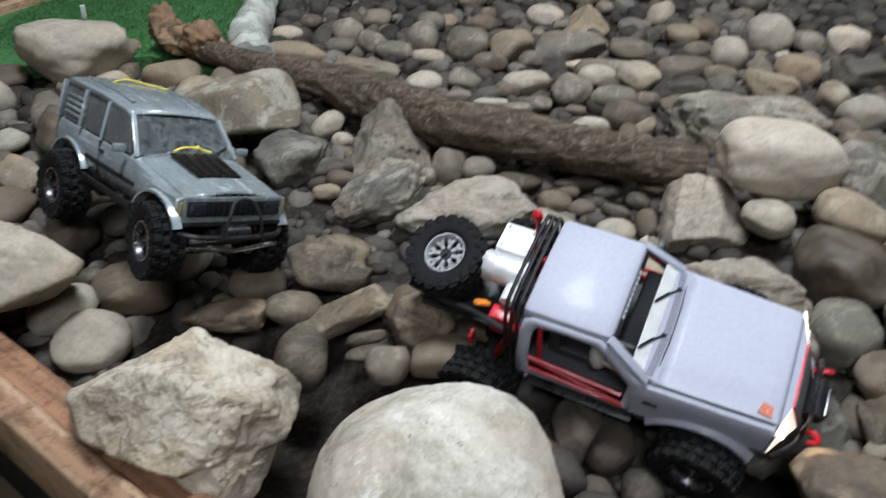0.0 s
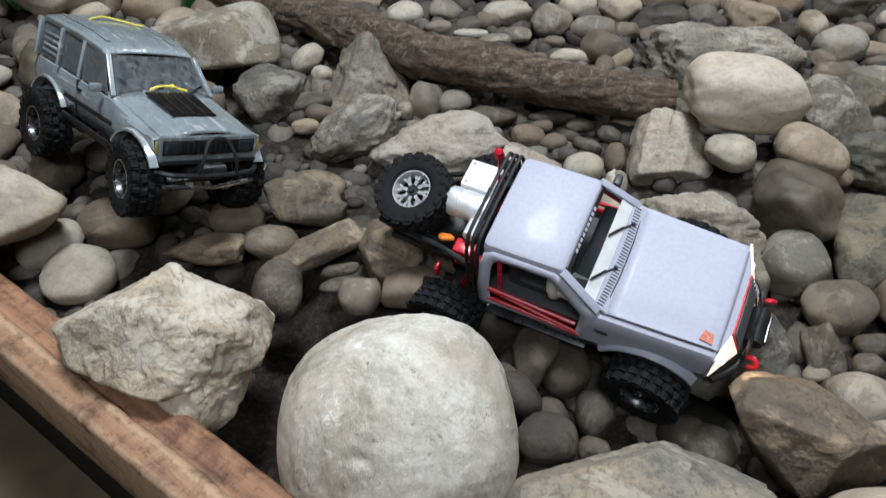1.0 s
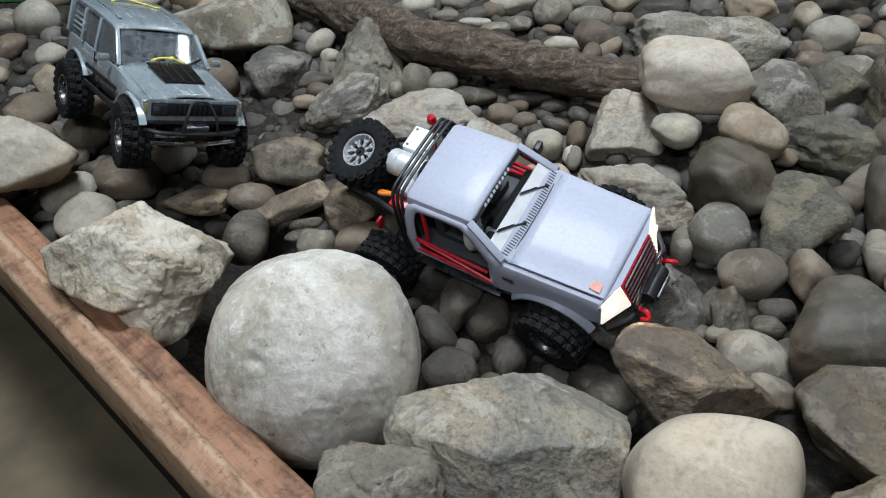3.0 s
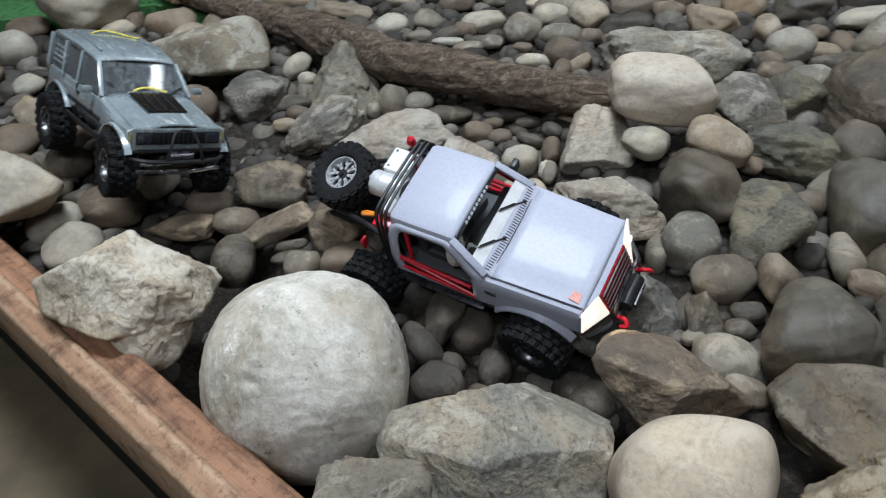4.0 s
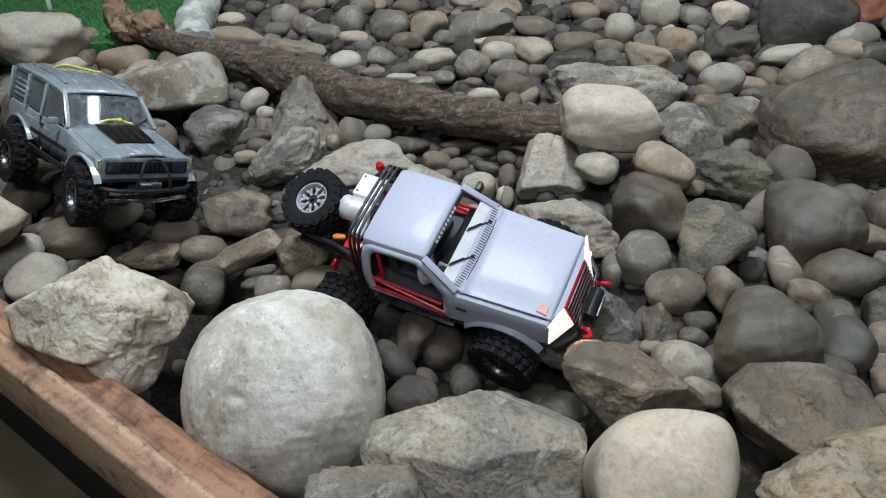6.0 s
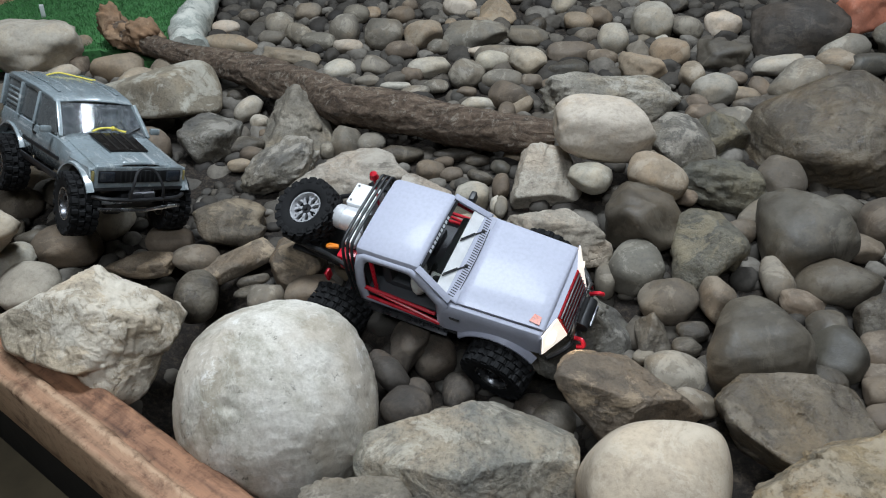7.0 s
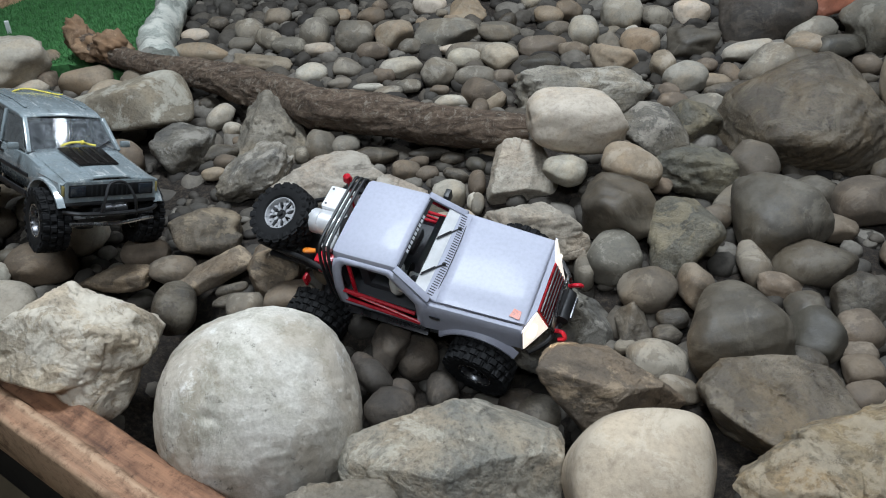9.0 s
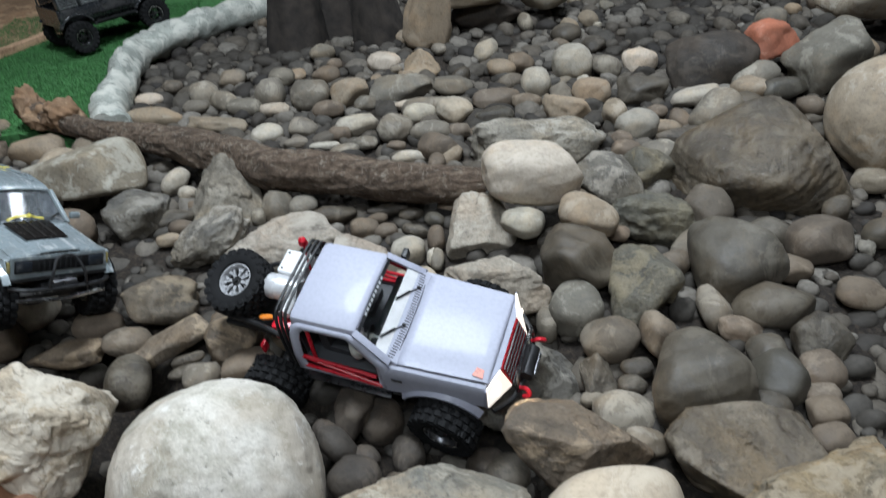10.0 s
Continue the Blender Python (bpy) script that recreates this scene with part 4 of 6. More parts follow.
stone(0.394, 1.476, -0.024, 0.019, 0.033, 0.027, -0, 8, -4, "c", "brown", 3, 50)
stone(0.383, 1.412, -0.030, 0.014, 0.024, 0.019, -0, 8, -4, "c", "pale", 3, 51)
stone(0.267, 1.611, -0.038, 0.026, 0.015, 0.012, 0, -0, 2, "c", "brown", 3, 52)
stone(0.769, 1.522, 0.060, 0.078, 0.066, 0.052, -0, 8, -4, "a", "greyrock", 4, 53)
stone(0.570, 1.389, 0.045, 0.047, 0.039, 0.031, -0, 8, -4, "c", "pale", 4, 54)
stone(0.695, 1.382, 0.050, 0.061, 0.046, 0.037, -2, 19, -13, "c", "buff", 4, 55)
stone(0.659, 1.288, 0.005, 0.091, 0.082, 0.065, -0, 6, -3, "a", "slate", 4, 56)
stone(0.483, 1.243, 0.018, 0.098, 0.052, 0.05, -0, 6, -4, "a", "palerock", 5, 57)
stone(0.626, 1.193, -0.029, 0.052, 0.056, 0.045, -0, -8, 8, "c", "grey", 4, 58)
stone(0.572, 1.180, -0.050, 0.018, 0.033, 0.033, 0, -0, 2, "c", "grey", 3, 59)
stone(0.667, 1.101, -0.034, 0.054, 0.048, 0.039, 0, -0, 2, "c", "brown", 4, 60)
stone(0.748, 1.093, -0.027, 0.030, 0.046, 0.037, -1, 10, -5, "c", "brown", 4, 61)
stone(0.768, 1.223, -0.006, 0.069, 0.084, 0.067, -0, 8, -4, "a", "moss", 4, 62)
stone(0.898, 1.345, -0.028, 0.047, 0.031, 0.025, -6, -28, 25, "c", "grey", 4, 63)
stone(0.936, 1.255, -0.001, 0.07, 0.1, 0.07, -1, -12, 16, "p", "slate", 5, 64)
stone(0.968, 1.125, -0.022, 0.069, 0.053, 0.042, 0, -0, 2, "c", "slate", 4, 65)
stone(0.893, 1.085, -0.033, 0.041, 0.027, 0.021, -2, 16, -10, "c", "brown", 4, 66)
stone(0.767, 0.962, -0.007, 0.067, 0.08, 0.066, -0, -8, -2, "p", "slate", 5, 67)
stone(0.908, 1.015, -0.029, 0.039, 0.036, 0.029, -0, 8, -4, "c", "slate", 3, 68)
stone(0.894, 0.953, -0.023, 0.039, 0.051, 0.040, 0, -0, 2, "c", "slate", 4, 69)
stone(0.856, 0.900, -0.031, 0.034, 0.031, 0.025, 0, -0, 2, "c", "dark", 3, 70)
stone(0.696, 1.035, -0.044, 0.027, 0.020, 0.016, 0, -0, 2, "c", "dark", 3, 71)
stone(0.631, 1.042, -0.051, 0.030, 0.039, 0.031, 0, -0, 2, "t", "dark", 4, 72)
stone(0.678, 1.001, -0.047, 0.024, 0.020, 0.016, 0, -0, 2, "c", "dark", 3, 73)
stone(0.646, 0.940, -0.047, 0.054, 0.039, 0.031, -1, 12, -7, "c", "grey", 4, 74)
stone(0.663, 0.879, -0.047, 0.034, 0.022, 0.017, -3, 20, -13, "c", "buff", 4, 75)
stone(0.612, 1.003, -0.071, 0.021, 0.015, 0.012, 0, -0, 2, "c", "grey", 3, 76)
# Next four: the near-black tone puts the white truck's shadow into their colour.
stone(0.226, 0.873, -0.043, 0.040, 0.035, 0.028, 0, -0, 2, "c", "coal_and_shade", 4, 77)
stone(0.188, 0.974, -0.066, 0.041, 0.022, 0.018, -11, 37, -31, "c", "coal_and_shade", 4, 78)
stone(0.221, 1.022, -0.058, 0.034, 0.054, 0.043, -2, 16, -10, "a", "coal_and_shade", 4, 79)
stone(0.263, 1.014, -0.078, 0.038, 0.043, 0.035, 0, -0, 2, "c", "coal_and_shade", 3, 80)
stone(1.145, 1.563, 0.008, 0.15, 0.145, 0.112, 0, -0, 2, "D", "olive", 6, 81)
stone(1.144, 1.311, -0.021, 0.066, 0.055, 0.044, 0, -0, 2, "c", "brown", 4, 82)
stone(1.054, 1.243, -0.030, 0.042, 0.034, 0.027, -0, 8, -4, "c", "brown", 3, 83)
stone(1.071, 1.364, -0.028, 0.051, 0.039, 0.031, -1, 12, -7, "c", "slate", 3, 84)
stone(1.004, 1.042, -0.023, 0.043, 0.049, 0.039, 0, -0, 2, "a", "dark", 4, 85)
stone(0.969, 0.963, -0.029, 0.036, 0.037, 0.029, 0, -0, 2, "c", "brown", 4, 86)
stone(0.948, 0.917, -0.035, 0.031, 0.024, 0.019, 0, -0, 2, "c", "brown", 3, 87)
stone(0.934, 0.881, -0.032, 0.032, 0.029, 0.023, -0, 8, -4, "c", "brown", 4, 88)
stone(0.920, 0.827, -0.033, 0.032, 0.028, 0.022, 0, -0, 2, "c", "brown", 4, 89)
stone(0.832, 1.445, -0.001, 0.087, 0.070, 0.056, -0, 8, -4, "a", "moss", 5, 90)
stone(0.964, 1.450, -0.013, 0.054, 0.070, 0.056, -2, 16, -10, "c", "brown", 4, 91)
stone(0.909, 1.673, -0.015, 0.068, 0.068, 0.054, -4, 24, -17, "a", "moss", 4, 92)
stone(0.702, 1.865, -0.014, 0.185, 0.069, 0.08, -0, 5, -1, "a", "roughgrey", 5, 93)
stone(0.966, 1.930, -0.023, 0.055, 0.051, 0.040, 0, -0, 2, "c", "pale", 4, 94)
stone(0.929, 2.021, -0.023, 0.034, 0.049, 0.039, -0, -4, 5, "c", "buff", 3, 95)
stone(1.052, 2.151, -0.018, 0.080, 0.060, 0.048, -0, 4, -1, "a", "slate", 4, 96)
stone(0.904, 2.416, -0.014, 0.062, 0.071, 0.056, 0, -0, 2, "c", "pale", 4, 97)
stone(1.006, 2.386, -0.026, 0.052, 0.044, 0.035, -0, 8, -4, "c", "grey", 3, 98)
stone(1.117, 2.404, -0.023, 0.056, 0.050, 0.040, -0, -8, 8, "c", "white", 4, 99)
stone(0.911, 2.193, -0.021, 0.057, 0.054, 0.043, 0, -0, 2, "c", "tan", 4, 100)
stone(1.051, 2.026, -0.034, 0.031, 0.025, 0.020, 0, -0, 2, "c", "brown", 3, 101)
stone(1.036, 1.918, -0.032, 0.037, 0.030, 0.024, 0, -0, 2, "a", "tan", 3, 102)
stone(1.190, 2.091, -0.029, 0.078, 0.036, 0.029, -0, -7, 7, "c", "white", 4, 103)
stone(1.288, 2.252, 0.006, 0.173, 0.117, 0.093, -0, 2, 0, "A", "coal_and_shade", 4, 104)
stone(1.391, 2.166, -0.021, 0.072, 0.055, 0.044, -0, -8, 8, "c", "grey", 3, 105)
stone(1.349, 2.098, -0.025, 0.060, 0.045, 0.036, 0, -0, 2, "c", "buff", 3, 106)
stone(1.183, 1.939, -0.017, 0.074, 0.064, 0.051, -3, -20, 18, "c", "grey", 4, 107)
stone(1.433, 2.075, -0.028, 0.071, 0.039, 0.031, 0, -0, 2, "c", "slate", 3, 108)
stone(1.042, 1.842, -0.031, 0.057, 0.033, 0.026, 0, -0, 2, "c", "dark", 3, 109)
stone(0.808, 2.078, -0.021, 0.075, 0.054, 0.043, -1, 12, -7, "a", "buff", 4, 110)
stone(0.829, 2.226, -0.028, 0.041, 0.038, 0.030, 0, -0, 2, "t", "grey", 3, 111)
stone(0.765, 2.297, -0.019, 0.048, 0.058, 0.047, -0, 8, -4, "c", "pale", 3, 112)
stone(0.678, 2.473, -0.028, 0.051, 0.039, 0.031, -0, 8, -4, "c", "tan", 3, 113)
stone(0.756, 2.516, -0.027, 0.044, 0.042, 0.034, 0, -0, 2, "c", "brown", 3, 114)
stone(0.697, 2.349, -0.030, 0.043, 0.034, 0.027, 0, -0, 2, "c", "brown", 3, 115)
stone(0.716, 2.188, -0.031, 0.049, 0.032, 0.025, -0, 8, -4, "c", "brown", 3, 116)
stone(0.631, 2.226, -0.028, 0.070, 0.038, 0.030, 0, -0, 2, "c", "brown", 4, 117)
stone(0.608, 2.101, -0.029, 0.060, 0.036, 0.029, 0, -0, 2, "c", "dark", 3, 118)
stone(0.518, 2.342, -0.026, 0.066, 0.044, 0.035, -0, 4, -1, "a", "grey", 3, 119)
stone(0.369, 2.391, -0.022, 0.109, 0.052, 0.042, -0, 2, 1, "a", "grey", 4, 120)
stone(0.500, 2.144, -0.022, 0.053, 0.052, 0.041, 0, -0, 2, "c", "pale", 4, 121)
stone(0.397, 2.171, -0.029, 0.049, 0.037, 0.030, 0, -0, 2, "c", "pale", 3, 122)
stone(0.440, 2.231, -0.030, 0.100, 0.034, 0.027, 0, -0, 2, "c", "grey", 3, 123)
stone(0.357, 2.266, -0.036, 0.031, 0.019, 0.016, 0, -0, 2, "c", "white", 3, 124)
stone(0.323, 2.074, -0.023, 0.052, 0.050, 0.040, -0, 4, -1, "c", "grey", 4, 125)
stone(0.433, 1.932, -0.025, 0.052, 0.046, 0.037, 0, -0, 2, "c", "brown", 4, 126)
stone(0.423, 2.040, -0.029, 0.059, 0.036, 0.028, 0, -0, 2, "c", "grey", 3, 127)
stone(0.505, 2.035, -0.033, 0.034, 0.028, 0.023, 0, -0, 2, "c", "brown", 3, 128)
stone(0.561, 2.016, -0.034, 0.035, 0.025, 0.020, -0, -8, 8, "c", "brown", 3, 129)
stone(0.322, 1.987, -0.037, 0.028, 0.017, 0.014, 0, -0, 2, "c", "brown", 3, 130)
stone(0.358, 1.912, -0.036, 0.053, 0.020, 0.016, -0, 4, -1, "c", "pale", 3, 131)
stone(0.468, 1.889, -0.035, 0.038, 0.023, 0.019, -3, -20, 18, "c", "tan", 3, 132)
stone(0.192, 2.382, -0.023, 0.062, 0.050, 0.040, -0, -8, 8, "c", "tan", 4, 133)
stone(0.068, 2.390, -0.017, 0.058, 0.065, 0.052, -2, 16, -10, "c", "grey", 4, 134)
stone(-0.061, 2.431, -0.015, 0.048, 0.068, 0.054, 0, -0, 2, "c", "grey", 3, 135)
stone(-0.135, 2.366, -0.029, 0.058, 0.036, 0.029, 0, -0, 2, "c", "grey", 3, 136)
stone(-0.284, 2.502, -0.022, 0.048, 0.053, 0.042, -0, -8, 8, "c", "grey", 3, 137)
stone(-0.297, 2.418, -0.031, 0.050, 0.031, 0.025, 0, -0, 2, "c", "grey", 3, 138)
stone(-0.469, 2.524, -0.032, 0.049, 0.030, 0.024, 0, -0, 2, "c", "white", 3, 139)
stone(-0.410, 2.362, -0.029, 0.088, 0.036, 0.029, -0, 4, -1, "c", "tan", 3, 140)
stone(-0.202, 2.249, -0.030, 0.095, 0.035, 0.028, -0, 6, -3, "a", "tan", 4, 141)
stone(-0.041, 2.324, -0.032, 0.047, 0.030, 0.024, 0, -0, 2, "c", "white", 3, 142)
stone(-0.043, 2.143, -0.029, 0.049, 0.037, 0.030, 0, -0, 2, "c", "pale", 3, 143)
stone(0.061, 2.160, -0.029, 0.043, 0.037, 0.030, -2, 16, -10, "c", "grey", 3, 144)
stone(0.127, 2.279, -0.030, 0.048, 0.035, 0.028, 0, -0, 2, "c", "brown", 3, 145)
stone(0.210, 2.127, -0.027, 0.064, 0.041, 0.032, -0, -4, 5, "a", "pale", 3, 146)
stone(0.044, 2.077, -0.037, 0.035, 0.018, 0.015, 0, -0, 2, "c", "grey", 3, 147)
stone(0.126, 2.042, -0.039, 0.041, 0.014, 0.011, 0, -0, 2, "c", "pale", 3, 148)
stone(0.184, 1.991, -0.036, 0.043, 0.021, 0.017, 0, -0, 2, "c", "grey", 3, 149)
stone(0.240, 2.023, -0.035, 0.034, 0.023, 0.018, 0, -0, 2, "c", "grey", 3, 150)
stone(0.238, 2.304, -0.032, 0.038, 0.029, 0.024, 0, -0, 2, "c", "grey", 3, 151)
stone(-0.215, 2.638, -0.028, 0.050, 0.040, 0.032, 0, -0, 2, "c", "grey", 3, 152)
stone(-0.421, 2.641, -0.032, 0.039, 0.029, 0.023, 0, -0, 2, "c", "brown", 3, 153)
stone(0.171, 2.101, -0.032, 0.035, 0.029, 0.023, 0, -0, 2, "c", "brown", 3, 154)
stone(-0.046, 2.608, -0.028, 0.046, 0.039, 0.031, 0, -0, 2, "c", "grey", 3, 155)
stone(0.108, 2.587, -0.029, 0.049, 0.037, 0.029, 0, -0, 2, "c", "brown", 3, 156)
stone(0.307, 2.646, -0.026, 0.058, 0.044, 0.035, -0, 4, -1, "c", "white", 4, 157)
stone(0.429, 2.596, -0.022, 0.064, 0.052, 0.041, 0, -0, 2, "t", "tan", 4, 158)
stone(0.603, 1.478, 0.108, 0.104, 0.072, 0.058, -0, 6, -3, "b", "white", 5, 901)
boulder(0.045, 0.842, -0.002, 0.152)
faceted_rock("large angular pale stone with a broken peak beside the timber kerb", "cream", (-0.239, 0.926, 0.059),
             [(-0.45, 0.42, 0.79, 0.098), (0.36, 0.75, 0.55, 0.095), (0.51, 0.74, 0.43, 0.107), (0.78, -0.04, -0.62, 0.096), (0.22, -0.58, -0.79, 0.045), (-0.30, -0.75, -0.59, 0.061), (-0.86, -0.51, 0.08, 0.128), (0.50, 0.05, 0.86, 0.080), (-0.22, -0.78, 0.58, 0.072), (0.45, -0.74, 0.50, 0.070), (0.67, -0.73, 0.10, 0.068), (-0.05, 0.02, 1.0, 0.094), (0.96, -0.04, 0.29, 0.095), (-0.45, 0.66, -0.61, 0.100), (-0.35, 0.94, -0.05, 0.100), (-0.37, 0.12, -0.92, 0.100)], 6, 0.009, 1, 0.02,
             [(0.85, 0.09, -0.53, 0.097), (0.40, -0.46, -0.79, 0.108), (-0.58, -0.73, -0.36, 0.071), (-0.76, -0.64, -0.13, 0.055), (-0.80, 0.02, 0.60, 0.030), (0.53, -0.72, 0.45, 0.060), (0.29, 0.37, 0.88, 0.035), (-0.45, 0.66, -0.61, 0.080), (0.81, -0.58, 0.11, 0.072), (-0.10, -0.90, 0.43, 0.058)])
faceted_rock("tan and blue-grey speckled angular rock at the front edge", "tanrock", (0.314, 0.704, 0.014), [(-0.65, 0.58, 0.48, 0.129), (-0.25, 0.77, 0.59, 0.089), (0.39, 0.59, 0.71, 0.092), (0.98, -0.12, -0.14, 0.145), (0.05, -0.87, -0.50, 0.083), (-0.94, -0.33, 0.06, 0.138), (-0.99, -0.10, -0.04, 0.146), (-0.22, -0.06, 0.97, 0.061), (0.26, -0.05, 0.96, 0.066), (0.34, -0.85, 0.40, 0.058), (-0.40, -0.84, 0.36, 0.062), (-0.08, -0.97, 0.20, 0.066), (-0.03, 0.81, -0.59, 0.112)], 6, 0.006, 2, 0.012)
faceted_rock("pale grey rock wedged low at the front edge", "roughgrey", (0.180, 0.638, 0.018), [(-0.49, 0.74, 0.46, 0.062), (-0.02, 0.86, 0.51, 0.048), (0.66, 0.56, 0.50, 0.070), (1.00, -0.01, -0.06, 0.071), (-0.03, -0.76, -0.65, 0.051), (-0.98, -0.19, 0.10, 0.070), (-0.07, -0.01, 1.00, 0.038), (0.23, -0.73, 0.65, 0.044), (-0.03, 0.81, -0.59, 0.056)], 5, 0.014, 3, 0.012)
faceted_rock("rounded cream stone with flattened top", "creamsmooth", (0.545, 0.657, 0.059), [(-0.97, 0.15, 0.19, 0.094), (-0.67, 0.60, 0.44, 0.079), (-0.24, 0.62, 0.74, 0.083), (0.04, 0.85, 0.52, 0.076), (0.41, 0.57, 0.71, 0.093), (0.95, -0.01, 0.32, 0.096), (0.89, -0.37, 0.25, 0.083), (0.84, -0.51, -0.20, 0.091), (-0.04, -0.92, -0.39, 0.071), (-0.84, -0.39, -0.37, 0.098), (-1.00, -0.06, 0.01, 0.093), (0.03, -0.01, 1.00, 0.069), (0.03, -0.81, 0.59, 0.075), (0.52, -0.39, 0.76, 0.075), (-0.47, -0.48, 0.74, 0.075), (-0.03, 0.81, -0.59, 0.080)], 6, 0.002, 4, 0.1)
faceted_rock("brown-grey slab rock with a fresh tan break", "umber", (0.555, 0.854, -0.014), [(-0.48, 0.57, 0.67, 0.096), (0.10, 0.59, 0.80, 0.061), (0.60, 0.47, 0.65, 0.052), (0.65, 0.50, 0.57, 0.055), (0.61, -0.59, -0.53, 0.082), (0.12, -0.75, -0.65, 0.062), (-0.79, -0.35, -0.50, 0.071), (-0.92, -0.00, -0.40, 0.085), (0.18, 0.10, 0.98, 0.038), (-0.32, -0.90, 0.30, 0.049), (0.31, -0.94, 0.13, 0.045), (-0.03, 0.81, -0.59, 0.081)], 6, 0.006, 5, 0.012)
faceted_rock("dark brown broken slab rock", "olive", (0.772, 0.805, -0.013), [(-0.66, 0.66, 0.35, 0.095), (-0.06, 0.78, 0.63, 0.075), (0.37, 0.59, 0.71, 0.078), (0.85, 0.04, 0.52, 0.096), (0.42, -0.78, -0.46, 0.066), (-0.66, -0.60, -0.45, 0.068), (-0.92, -0.10, -0.38, 0.083), (-0.84, -0.10, -0.54, 0.076), (0.08, -0.12, 0.99, 0.045), (-0.03, 0.81, -0.59, 0.086)], 6, 0.006, 6, 0.012)
faceted_rock("tan and grey rough rock at the front corner", "ochre", (0.778, 0.624, 0.045), [(-0.47, 0.77, 0.42, 0.079), (-0.40, 0.72, 0.57, 0.076), (-0.18, 0.74, 0.65, 0.075), (0.86, 0.04, 0.51, 0.113), (0.67, -0.73, -0.13, 0.085), (-0.28, -0.85, -0.44, 0.070), (-0.79, -0.03, -0.61, 0.097), (-0.17, 0.03, 0.99, 0.056), (0.23, -0.73, 0.65, 0.062), (-0.37, -0.85, 0.38, 0.068), (-0.03, 0.81, -0.59, 0.102)], 6, 0.01, 7, 0.012)
faceted_rock("light grey wedge-shaped rock leaning by the log", "palerock", (0.493, 1.467, -0.009), [(-0.96, 0.20, 0.14, 0.070), (-0.93, 0.10, 0.34, 0.068), (0.05, 0.78, 0.62, 0.076), (0.93, 0.05, 0.30, 0.060), (0.36, -0.52, -0.77, 0.089), (-0.07, -0.53, -0.84, 0.078), (-0.67, -0.33, -0.67, 0.088), (-0.10, -0.42, 0.90, 0.046), (0.48, -0.50, 0.72, 0.050), (0.02, -0.90, -0.40, 0.062), (-0.03, 0.81, -0.59, 0.075)], 6, 0.007, 8, 0.015)
faceted_rock("large flat dark grey rock with chipped edge", "greyrock", (0.446, 1.077, -0.055), [(-0.82, 0.36, 0.44, 0.179), (-0.14, 0.73, 0.67, 0.135), (0.48, 0.45, 0.75, 0.074), (0.48, 0.38, 0.79, 0.070), (0.68, 0.21, 0.70, 0.089), (0.62, -0.79, -0.07, 0.139), (0.21, -0.89, -0.40, 0.111), (-0.72, -0.54, -0.44, 0.083), (-0.35, -0.51, -0.79, 0.077), (-0.98, 0.00, -0.20, 0.171), (0.11, 0.25, 0.96, 0.053), (-0.35, -0.86, 0.36, 0.078), (0.38, -0.86, 0.35, 0.081), (-0.04, 0.75, -0.66, 0.140)], 6, 0.014, 9, 0.012)
faceted_rock("dark grey rock behind the white truck", "slate", (0.265, 1.301, -0.060), [(-0.86, 0.20, 0.47, 0.061), (-0.89, 0.40, 0.21, 0.064), (0.18, 0.42, 0.89, 0.108), (0.75, 0.42, 0.51, 0.096), (0.94, -0.32, -0.09, 0.107), (0.51, -0.52, -0.69, 0.082), (0.16, -0.75, -0.64, 0.099), (-0.91, -0.36, -0.19, 0.140), (0.23, 0.16, 0.96, 0.059), (-0.18, -0.86, 0.47, 0.059), (-0.04, 0.75, -0.66, 0.106)], 4, 0.014, 10, 0.012)
faceted_rock("pale rounded rock beside the grey truck", "pale", (-0.586, 1.200, 0.087), [(-0.69, 0.14, 0.71, 0.085), (0.24, 0.67, 0.71, 0.058), (0.48, 0.68, 0.55, 0.056), (0.39, 0.84, 0.39, 0.048), (0.73, 0.22, -0.64, 0.078), (0.45, -0.52, -0.73, 0.060), (-0.02, -0.49, -0.87, 0.068), (-0.89, -0.34, 0.31, 0.095), (0.02, 0.07, 1.00, 0.049), (0.35, -0.71, 0.61, 0.053), (-0.04, 0.75, -0.66, 0.080)], 5, 0.006, 11, 0.04)
faceted_rock("large buff boulder with a pale broken end behind the grey truck", "chalkbuff", (-0.434, 1.815, 0.074), [(-0.89, -0.16, 0.43, 0.141), (-0.17, 0.11, 0.98, 0.039), (-0.28, 0.39, 0.88, 0.047), (0.19, 0.55, 0.81, 0.087), (0.86, 0.46, 0.21, 0.142), (0.88, 0.26, -0.40, 0.153), (0.10, -0.47, -0.88, 0.080), (-0.12, -0.32, -0.94, 0.073), (-0.34, -0.69, -0.64, 0.104), (-0.16, -0.01, 0.99, 0.061), (0.77, -0.30, 0.57, 0.092), (-0.17, -0.89, 0.42, 0.073), (0.34, -0.70, 0.63, 0.088), (-0.03, 0.81, -0.59, 0.110)], 6, 0.005, 12, 0.065)
# Next five lie in the truck's shadow, which their dark tones carry.
stone(0.196, 0.953, -0.055, 0.023, 0.039, 0.039, -7, -28, 30, "c", "coal_and_shade", 3, 1425)
stone(0.241, 0.932, -0.076, 0.020, 0.027, 0.022, -4, -22, 24, "c", "coal_and_shade", 3, 1485)
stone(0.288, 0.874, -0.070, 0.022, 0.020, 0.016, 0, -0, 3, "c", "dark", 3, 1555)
stone(0.303, 0.958, -0.103, 0.027, 0.035, 0.028, 0, -0, 3, "c", "coal_and_shade", 3, 1560)
stone(0.455, 0.921, -0.131, 0.039, 0.037, 0.029, 0, -0, 3, "c", "dark", 3, 1755)
stone(0.363, 1.292, -0.031, 0.033, 0.053, 0.046, -1, -11, 13, "c", "pale", 4, 1585)
